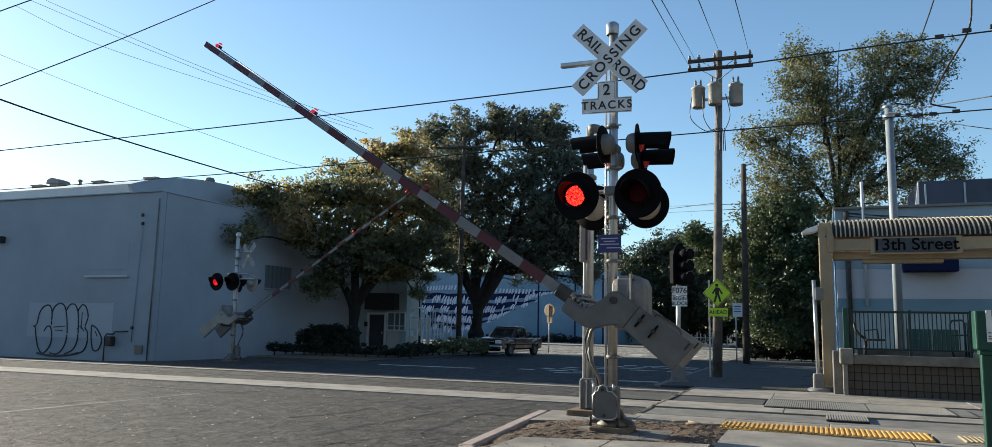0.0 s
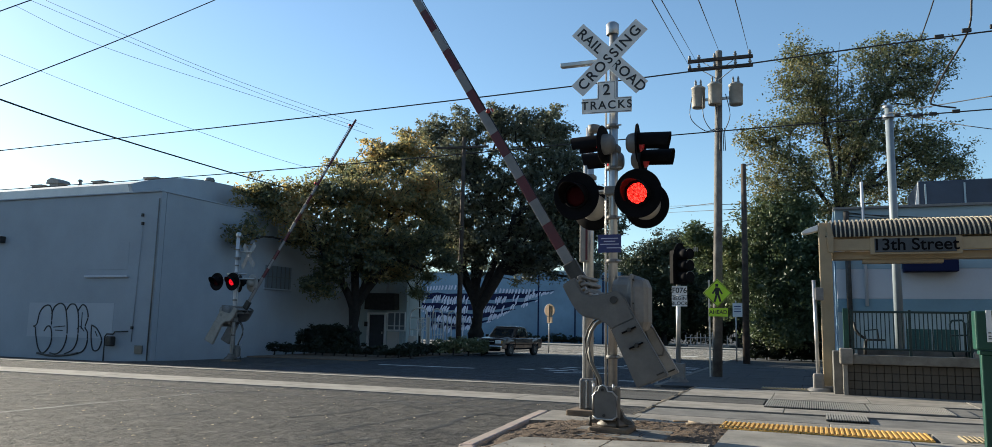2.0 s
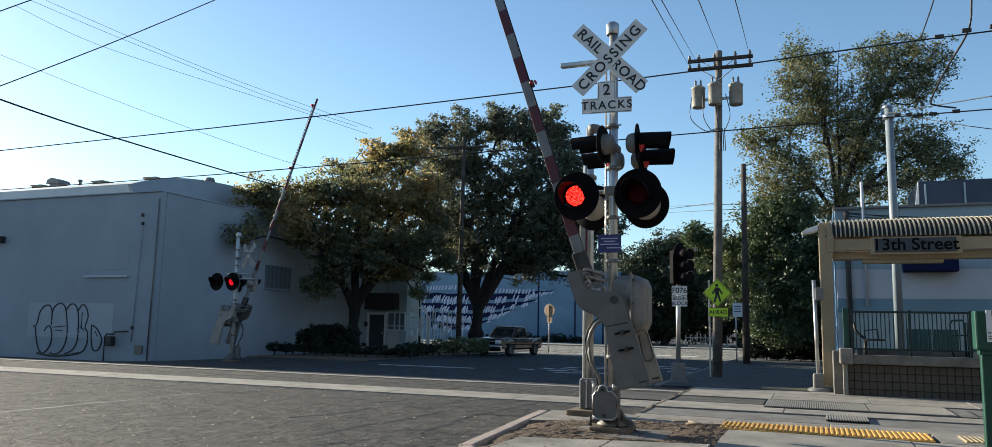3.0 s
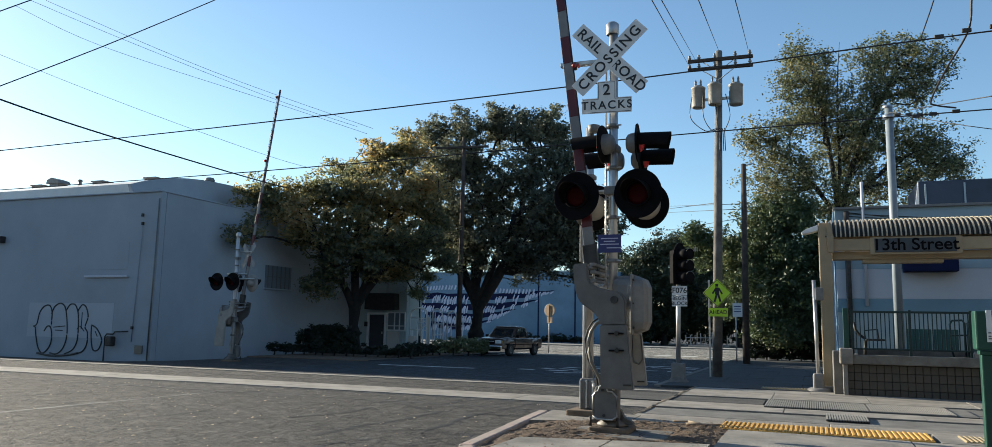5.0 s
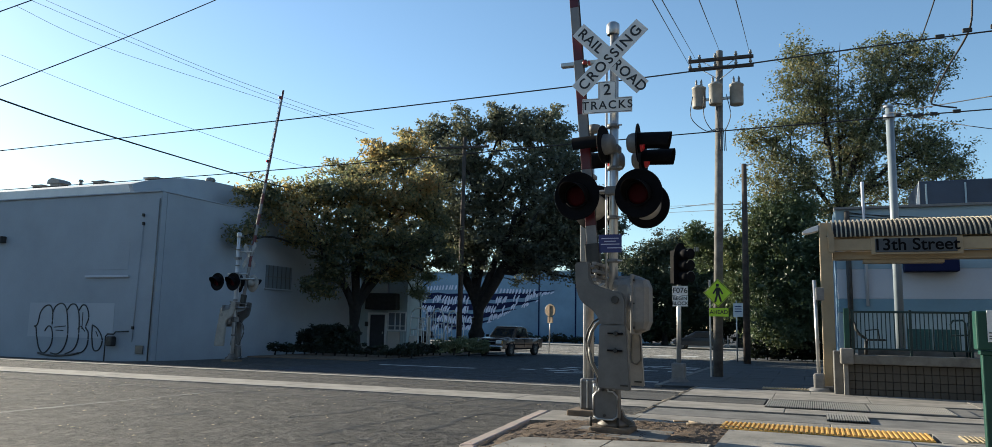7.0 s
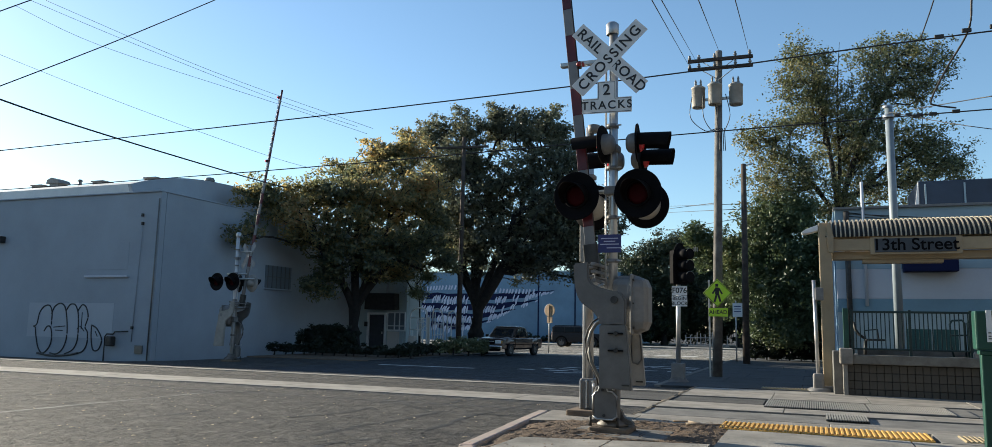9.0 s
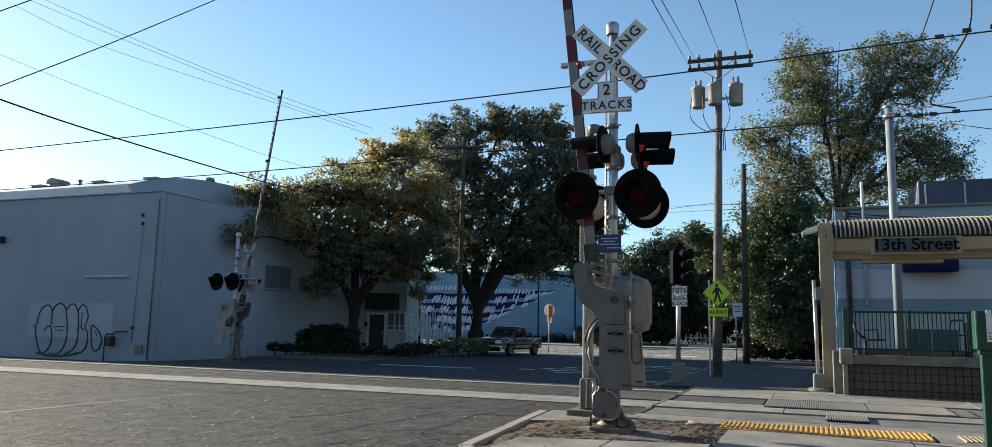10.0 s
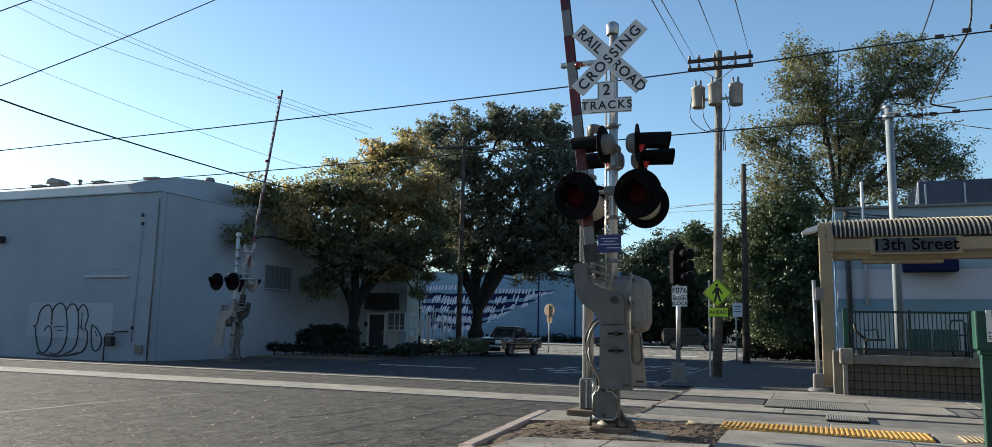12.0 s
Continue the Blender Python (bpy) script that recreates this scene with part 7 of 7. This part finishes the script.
def tree(label, base, fork, r, masses, material, seed, sprays=300, per=60, size=0.07, spread=0.3, lean=(0, 0), stems=(), flat=0.55, shell=0.5):
    """Trunk, boles and a branching skeleton that grows to sprays of leaves inside rough masses (x, y, z, radius), in world metres."""
    rng = np.random.RandomState(seed)
    bx, by = base
    t = thing("tree", label, "tree", pose(bx, by, 0), "street trees")
    mass = np.array(masses, float)
    mass[:, :2] -= (bx, by)
    # places of the leaf sprays
    share = mass[:, 3] ** 2.1
    count = np.maximum(3, (sprays * share / share.sum()).astype(int))
    tips = []
    for (x, y, z, rr), n in zip(mass, count):
        u = rng.normal(size=(n, 3))
        u /= np.linalg.norm(u, axis=1)[:, None]
        rad = rr * rng.uniform(0, 1, n) ** shell * rng.uniform(0.65, 1.4, n)
        tips.append(np.array((x, y, z)) + u * rad[:, None] * np.array((1, 1, 0.92)))
    tips = np.concatenate(tips)
    tips = tips[tips[:, 2] > 0.3]
    # skeleton: trunk and boles first, then each spray joins the nearest wood
    at, up, far, limb_of = [], [], [], []

    def grow(line, source, limb):
        for p in line:
            far.append(0.0 if source < 0 else far[source] + (Vector(p) - Vector(at[source])).length)
            at.append(tuple(p))
            up.append(source)
            limb_of.append(limb)
            source = len(at) - 1
        return source
    top = Vector((lean[0], lean[1], fork))
    trunk_end = grow([Vector((0, 0, -0.1)), Vector((0.02, 0, 0.25)), Vector((lean[0] * 0.5, lean[1] * 0.5, fork * 0.55)), top], -1, 0)
    first = len(at)
    for k, tip in enumerate(stems):
        tip = Vector((tip[0] - bx, tip[1] - by, tip[2]))
        d = tip - top
        line = [top + Vector((d.x * 0.03, d.y * 0.03, -0.2 * fork))]
        line += [top + Vector((d.x * f ** 1.15 + 0.08 * math.sin(5 * f + k), d.y * f ** 1.15, d.z * f ** 0.92)) for f in (0.14, 0.28, 0.42, 0.56, 0.7, 0.85, 1.0)]
        grow(line, trunk_end - 1, k + 1)
    if not stems:
        first = trunk_end
    stem_wide = 0.55 * r
    order = np.argsort(np.linalg.norm(tips - np.array(top), axis=1))
    ends = []
    for c in tips[order]:
        q = np.array(at[first:])
        dist = np.linalg.norm(q - c, axis=1)
        cost = dist + 0.22 * np.array(far[first:]) + np.where(q[:, 2] > c[2] + 0.35, 1.2, 0.0) + np.where(dist < 0.12, 0.6, 0.0)
        j = first + int(np.argmin(cost))
        p0, p1 = Vector(at[j]), Vector(c)
        n = max(1, int((p1 - p0).length / 0.55))
        line = []
        for i in range(1, n + 1):
            f = i / n
            p = p0.lerp(p1, f)
            sag = math.sin(math.pi * f) * 0.1 * (p1 - p0).length
            line.append(p + Vector((rng.uniform(-0.07, 0.07), rng.uniform(-0.07, 0.07), sag)) * (1 if i < n else 0))
        ends.append(grow(line, j, limb_of[j]))
    load = np.zeros(len(at))
    load[ends] = 1.0
    for i in range(len(at) - 1, 0, -1):
        load[up[i]] += load[i]
    thick = np.minimum(np.maximum(r * (load / load[0]) ** 0.47, 0.011), stem_wide)
    for i in range(4):
        thick[i] = r * (1.45, 1.12, 0.95, 0.6 if stems else 0.92)[i]
    # wood: one part for the trunk and one for each bole with its branches
    kids = {}
    for i, j in enumerate(up):
        kids.setdefault(j, []).append(i)
    bms = {0: bmesh.new()}
    tube(bms[0], [at[i] for i in range(4)], [thick[i] for i in range(4)], 14)
    for j, group in kids.items():
        for i in group:
            if i < 4 or (j >= 4 and group[0] == i):
                continue
            chain = [j, i]
            while chain[-1] in kids:
                chain.append(kids[chain[-1]][0])
            w = [min(thick[k], thick[i] * 1.05) for k in chain]
            tube(bms.setdefault(limb_of[i], bmesh.new()), [at[k] for k in chain], w, 10 if thick[i] > 0.08 else 5 if thick[i] > 0.02 else 4)
    for k in sorted(bms):
        part("limb" if k else "trunk", bms[k], BARK, t, "" if k else "rough dark trunk")
    # leaves: each spray is a loose flattened fan about its twig
    nc = len(tips)
    v = rng.normal(size=(nc, per, 3)) * spread * rng.uniform(0.7, 1.35, (nc, 1, 1))
    v[:, :, 2] *= flat
    P = (tips[:, None, :] + v).reshape(-1, 3)
    P = P[(P[:, 2] > 0.12) & (rng.uniform(size=len(P)) < 0.93)]
    n = len(P)
    a = rng.normal(size=(n, 3)) * np.array((1, 1, 0.7)) - np.array((0, 0, 0.35))
    a /= np.linalg.norm(a, axis=1)[:, None]
    b = np.cross(a, rng.normal(size=(n, 3)))
    b /= np.linalg.norm(b, axis=1)[:, None]
    s = size * rng.uniform(0.6, 1.35, (n, 1))
    nrm = np.cross(a, b)
    V = np.empty((n, 4, 3))
    V[:, 0] = P - a * s
    V[:, 1] = P + b * s * 0.5 + nrm * s * 0.16
    V[:, 2] = P + a * s
    V[:, 3] = P - b * s * 0.5 + nrm * s * 0.16
    leaf_mesh("crown", V, material, t)
    return t


tree("broad street tree with green and gold leaves beside the warehouse", (-22.45, 36.0), 1.9, 0.4,
     [(-25.2, 31.4, 7.6, 1.1), (-24.6, 32.2, 7.7, 1.1), (-24.5, 29.6, 5.6, 0.7), (-23.7, 32.0, 6.5, 1.1), (-23.8, 34.0, 8.0, 1.3), (-23.2, 36.0, 9.3, 1.3), (-22.3, 38.0, 10.5, 1.5),
      (-21.1, 38.5, 11.2, 1.4), (-22.1, 35.0, 7.8, 1.9), (-20.9, 37.0, 8.0, 2.1), (-18.6, 36.0, 8.5, 1.3), (-24.0, 33.5, 6.0, 1.0), (-22.4, 34.5, 5.7, 1.6), (-20.3, 35.5, 5.4, 1.8), (-18.5, 36.0, 5.5, 1.4),
      (-23.1, 33.5, 3.3, 0.75), (-22.8, 34.0, 4.2, 0.9), (-20.4, 37.0, 4.4, 0.9), (-21.7, 36.5, 4.6, 1.1), (-17.8, 37.0, 4.8, 0.9), (-18.3, 37.0, 6.9, 1.1)], LEAF_GOLD, 11, 1300, 52, 0.1, 0.2,
     stems=((-23.4, 35.2, 4.6), (-22.2, 35.6, 5.6), (-21.1, 36.2, 5.0), (-20.2, 36.4, 5.2)))
tree("tall broad dark green street tree behind the parked truck", (-18.0, 42.0), 1.95, 0.52,
     [(-21.4, 43.0, 13.3, 1.3), (-19.0, 42.0, 13.2, 1.3), (-19.9, 41.0, 10.8, 1.7), (-18.9, 43.0, 11.3, 1.6), (-17.2, 43.5, 13.6, 1.4), (-17.2, 43.0, 14.2, 0.8), (-15.1, 43.0, 13.0, 1.5), (-13.7, 42.0, 13.2, 1.0),
      (-13.2, 42.0, 11.4, 1.4), (-15.0, 41.5, 10.2, 1.65), (-17.5, 42.5, 9.1, 1.9), (-18.9, 41.0, 8.0, 1.8), (-12.9, 41.0, 8.6, 1.6), (-12.5, 42.0, 6.9, 1.6), (-15.0, 43.0, 7.2, 1.9), (-16.6, 41.0, 6.5, 1.7),
      (-19.4, 42.5, 6.2, 1.5), (-13.4, 41.5, 5.5, 1.6), (-16.1, 43.0, 5.3, 1.2), (-18.0, 41.5, 5.2, 0.9), (-21.3, 43.0, 9.8, 1.4), (-20.9, 42.5, 6.8, 1.3), (-14.9, 42.0, 5.1, 1.1), (-12.1, 41.5, 8.0, 1.5),
      (-12.9, 42.0, 12.3, 0.8), (-12.4, 41.5, 10.2, 1.3), (-11.3, 42.0, 7.2, 1.1), (-13.4, 41.0, 7.4, 1.3), (-11.9, 42.0, 5.9, 1.3), (-11.5, 42.0, 4.6, 1.1), (-9.6, 42.0, 7.0, 0.55)], LEAF_DARK, 12, 2250, 46, 0.1, 0.2,
     stems=((-19.5, 42.1, 5.2), (-18.9, 41.7, 5.6), (-18.2, 42.3, 6.2), (-17.5, 41.8, 6.0), (-16.9, 42.1, 5.6), (-16.2, 42.0, 5.2)), shell=0.42)
tree("tall airy olive-leaved tree behind the station", (1.25, 46.0), 7.6, 0.3,
     [(-0.4, 46.0, 17.0, 1.0), (0.7, 47.0, 16.6, 1.1), (-0.4, 45.0, 15.2, 1.3), (0.9, 46.0, 14.9, 1.2), (0.1, 46.0, 13.6, 1.5), (3.8, 48.0, 17.0, 1.4), (5.3, 48.0, 17.2, 1.3), (6.5, 47.0, 16.2, 1.2),
      (5.4, 47.0, 14.9, 1.5), (3.6, 46.0, 14.6, 1.4), (1.8, 46.0, 13.2, 1.7), (-1.3, 44.5, 12.4, 1.1), (-2.8, 44.5, 12.0, 1.0), (-1.7, 44.5, 11.0, 1.1), (-0.4, 44.5, 9.9, 1.6), (-2.0, 44.5, 9.0, 1.6),
      (1.8, 47.0, 11.3, 1.7), (3.2, 46.0, 12.0, 1.6), (4.8, 47.0, 12.0, 1.5), (6.3, 47.0, 11.3, 1.5), (7.2, 47.0, 10.3, 1.1), (5.4, 46.5, 9.7, 1.7), (3.4, 47.0, 9.7, 1.6), (1.4, 45.5, 8.6, 1.5)], LEAF_ELM, 13, 2350, 31, 0.078, 0.2,
     stems=((0.4, 46.0, 16.6), (1.9, 46.2, 17.6), (4.2, 47.0, 15.0), (-1.2, 45.0, 11.4), (4.6, 46.8, 11.0), (1.7, 46.2, 12.0)), lean=(0.2, 0), flat=0.7, shell=0.4)
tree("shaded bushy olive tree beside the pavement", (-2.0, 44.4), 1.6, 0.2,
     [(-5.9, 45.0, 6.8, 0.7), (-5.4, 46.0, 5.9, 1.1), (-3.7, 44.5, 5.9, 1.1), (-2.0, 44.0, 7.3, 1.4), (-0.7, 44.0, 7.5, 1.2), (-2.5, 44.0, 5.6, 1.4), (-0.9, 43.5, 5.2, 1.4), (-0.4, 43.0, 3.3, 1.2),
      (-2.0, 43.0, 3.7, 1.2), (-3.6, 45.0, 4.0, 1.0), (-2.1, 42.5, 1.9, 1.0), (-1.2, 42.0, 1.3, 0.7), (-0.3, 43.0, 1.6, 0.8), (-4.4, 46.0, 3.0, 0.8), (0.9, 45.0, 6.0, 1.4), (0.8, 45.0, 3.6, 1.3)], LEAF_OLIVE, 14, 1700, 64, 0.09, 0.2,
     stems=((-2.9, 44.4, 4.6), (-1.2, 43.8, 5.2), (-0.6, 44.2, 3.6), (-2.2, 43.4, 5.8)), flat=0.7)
tree("dark distant tree far down the cross street", (-13.8, 80.0), 2.4, 0.3,
     [(-16.2, 80.0, 8.0, 2.0), (-14.3, 80.0, 9.3, 1.7), (-12.3, 81.0, 9.8, 1.7), (-16.7, 79.0, 5.3, 2.4), (-13.7, 80.0, 6.0, 2.6), (-10.7, 80.0, 6.7, 2.0), (-15.5, 80.0, 2.7, 2.2), (-12.6, 81.0, 2.8, 2.2), (-20.2, 84.0, 8.4, 2.0), (-10.5, 82.0, 4.2, 1.9)], LEAF_FAR, 15, 1200, 64, 0.14, 0.36,
     stems=((-15.6, 79.5, 5.0), (-13.6, 80.2, 6.4), (-12.0, 80.6, 5.4)))
for x, y, h, seed in ((-6.5, 79, 7.5, 21), (-2.0, 80, 8.0, 22), (3.5, 76, 8.5, 23), (9.5, 80, 9.0, 24), (-19.5, 82, 7.5, 25), (16, 78, 9, 26)):
    rr = random.Random(seed)
    tree("dark distant tree far down the cross street", (x, y), 2.2, 0.24,
         [(x + rr.uniform(-2.6, 2.6), y + rr.uniform(-2, 2), h * f + rr.uniform(-0.5, 0.5), 2.4 - f * 0.7) for f in (0.4, 0.45, 0.5, 0.58, 0.65, 0.75, 0.9)],
         LEAF_FAR, seed, 340, 50, 0.12, 0.4)
tree("small pale-leaved young tree by the yard", (-20.7, 40.2), 1.6, 0.07,
     [(-22.6, 39.8, 4.2, 0.5), (-22.0, 39.6, 5.0, 0.6), (-21.3, 39.6, 4.4, 0.6), (-20.7, 39.8, 3.4, 0.5), (-20.9, 39.7, 5.3, 0.6), (-20.1, 39.9, 4.3, 0.5)], LEAF_PALE, 16, 200, 50, 0.06, 0.2)


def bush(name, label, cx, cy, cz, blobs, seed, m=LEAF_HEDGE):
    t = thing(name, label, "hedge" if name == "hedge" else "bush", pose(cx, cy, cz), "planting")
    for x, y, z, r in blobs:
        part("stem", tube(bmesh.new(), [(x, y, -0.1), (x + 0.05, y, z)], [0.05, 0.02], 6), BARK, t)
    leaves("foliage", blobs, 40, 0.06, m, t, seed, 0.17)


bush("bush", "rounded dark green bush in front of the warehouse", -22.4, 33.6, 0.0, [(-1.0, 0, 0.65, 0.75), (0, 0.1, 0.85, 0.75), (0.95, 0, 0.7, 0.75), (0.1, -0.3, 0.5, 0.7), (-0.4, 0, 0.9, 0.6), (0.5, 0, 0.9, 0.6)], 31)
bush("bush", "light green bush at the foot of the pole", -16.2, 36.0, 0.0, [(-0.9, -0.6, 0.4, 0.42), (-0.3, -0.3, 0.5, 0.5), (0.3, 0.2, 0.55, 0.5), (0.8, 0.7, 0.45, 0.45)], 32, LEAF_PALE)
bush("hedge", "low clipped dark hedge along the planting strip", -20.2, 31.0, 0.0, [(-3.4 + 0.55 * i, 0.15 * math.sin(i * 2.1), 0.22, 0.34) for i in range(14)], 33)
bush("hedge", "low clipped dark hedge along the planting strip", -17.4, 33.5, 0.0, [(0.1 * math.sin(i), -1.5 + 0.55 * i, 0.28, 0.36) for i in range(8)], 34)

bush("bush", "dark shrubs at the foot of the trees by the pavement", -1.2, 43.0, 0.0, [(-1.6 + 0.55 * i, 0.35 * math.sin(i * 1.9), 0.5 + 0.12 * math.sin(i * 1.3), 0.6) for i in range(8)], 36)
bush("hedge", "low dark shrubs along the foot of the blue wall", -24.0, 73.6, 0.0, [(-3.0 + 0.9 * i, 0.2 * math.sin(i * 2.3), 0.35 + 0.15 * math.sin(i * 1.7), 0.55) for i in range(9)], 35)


def far_woods():
    """Dark shrubs and low trees that close the view along the cross street."""
    rr = random.Random(8)
    blobs = [(x, 84 + rr.uniform(-2, 2), rr.uniform(0.8, 3.4), rr.uniform(1.6, 2.6)) for x in [-64 + 1.5 * i for i in range(74)]]
    blobs += [(x, 88 + rr.uniform(-2, 2), rr.uniform(6.6, 9.2), rr.uniform(1.6, 2.6)) for x in [-64 + 2.2 * i for i in range(28)]]
    blobs += [(x, 86 + rr.uniform(-2, 2), rr.uniform(4, 6.0), rr.uniform(1.8, 2.8)) for x in [-64 + 2.4 * i for i in range(46)]]
    blobs = [q for q in blobs if not -46 < q[0] < -15]
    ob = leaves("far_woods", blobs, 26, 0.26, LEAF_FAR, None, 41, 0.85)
    tagged(ob, "dark shrubs and low trees closing the far street", "woods", kind="stuff")


far_woods()


def post_fence():
    f = thing("post_fence", "pale weathered posts and rail beyond the cross street", "fence", pose(-10.2, 70.2, 0))
    rr = random.Random(4)
    for i in range(9):
        x = i * 0.42 + rr.uniform(-0.08, 0.08)
        part("post", boxed((x, 0, 0.6), (0.07, 0.07, rr.uniform(1.0, 1.7)), 0.01, Matrix.Rotation(rr.uniform(-0.06, 0.06), 4, "Y")), SIGN_WORN, f)
    part("rail", boxed((1.2, -0.06, 0.9), (2.6, 0.05, 0.07), 0.01), SIGN_WORN, f)
    part("kerb", boxed((1.9, -0.3, 0.16), (3.4, 0.3, 0.2), 0.03), CONCRETE, f, "pale low kerb")


post_fence()

# ---- what moves ----


def gate_pose(depth, degrees):
    x, y, z = depth
    return pose(x, y, z, 0, degrees - UP, 0)


def drive(car, wheels, rows, y, heading, radius):
    """Key a car along x, and roll its wheels by the way it has gone."""
    walk(car, [(t, pose(x, y, 0, 0, 0, heading)) for t, x in rows])
    for w in wheels:
        o = w.matrix_basis.translation.copy()
        keys = []
        for (t0, x0), (t1, x1) in zip(rows, rows[1:]):
            n = max(1, math.ceil(abs(x1 - x0) / (radius * 1.1)))
            keys += [(t0 + (t1 - t0) * k / n, x0 + (x1 - x0) * k / n) for k in range(n)]
        keys.append(rows[-1])
        walk(w, [(t, pose(o.x, o.y, o.z, 0, math.degrees(abs(x - rows[0][1]) / radius), 0)) for t, x in keys])


def motions():
    near = ((0.0, 33.4), (0.4, 38.7), (0.8, 43.9), (1.2, 49.1), (1.5, 53.1), (2.0, 58.8), (2.5, 64.7), (2.8, 69.0), (3.2, 74.0), (3.7, 79.2), (4.2, 83.0), (4.6, 84.6),
            (4.8, 84.4), (5.0, 82.9), (5.25, 84.6), (5.5, 85.6), (5.75, 85.2), (6.0, 84.6), (6.3, 83.7), (6.6, 83.9), (7.0, 85.4), (7.6, 83.8), (8.2, 84.9), (8.8, 84.3), (9.5, 83.7), (10.0, 84.1), (10.5, 83.6), (11.0, 83.9), (12.0, 83.7))
    far = ((0.0, 32.6), (0.5, 39.2), (1.0, 45.6), (1.5, 51.9), (2.0, 57.0), (2.5, 63.0), (3.2, 72.3), (3.7, 76.6), (4.2, 80.2), (4.6, 82.2), (4.8, 82.2), (5.0, 81.6), (5.5, 80.4), (6.0, 81.5),
           (6.5, 80.8), (7.0, 80.8), (9.0, 81.0), (12.0, 81.0))
    for (arm, depth), rows in zip(GATES, (near, far)):
        walk(arm, [(t, gate_pose(depth, a)) for t, a in rows])
    # flashing: each LED plate comes up to the lens or draws back into its housing
    lit = {"L": ((0.0, 0.57), (1.15, 1.85), (2.52, 3.15), (3.75, 4.3)),
           "R": ((0.46, 1.24), (1.8, 2.55), (3.12, 3.75)),
           "far L": ((0.0, 0.5), (1.15, 1.7), (2.38, 2.9), (3.6, 4.1)),
           "far R": ((0.5, 1.22), (1.7, 2.42), (2.9, 3.6), (4.1, 4.3))}
    for leds, side in LIT_FACES:
        spans = lit[side]
        rows, last = [], None
        shown, away = pose(0, -0.045, 0), pose(0, 0.02, 0)
        ts = [i / 30 for i in range(0, 361)]
        state = [any(a <= t < b for a, b in spans) for t in ts]
        rows = [(0.0, shown if state[0] else away)]
        for i in range(1, len(ts)):
            if state[i] != state[i - 1]:
                rows.append((ts[i - 1], shown if state[i - 1] else away))
                rows.append((ts[i], shown if state[i] else away))
        rows.append((12.0, shown if state[-1] else away))
        walk(leds, rows)
    rear = ((0.0, -46.0), (5.6, -46.0), (6.4, -42.0), (7.2, -33.0), (8.2, -22.6), (8.8, -20.03), (9.2, -19.5), (9.6, -18.8), (10.0, -17.85), (10.5, -16.4), (11.0, -14.9), (11.5, -13.2), (12.0, -10.8))
    drive(SUV, SUV_WHEELS, [(t, x + 2.25) for t, x in rear], 62.0, 0, 0.38)
    nose = ((0.0, 20.0), (5.2, 20.0), (6.0, 9.0), (6.6, -3.5), (7.0, -10.6), (7.2, -11.3), (7.6, -13.6), (8.0, -16.2), (8.5, -17.3), (12.0, -17.3))
    drive(CAR, CAR_WHEELS, [(t, x + 2.05) for t, x in nose], 65.3, 180, 0.31)


motions()
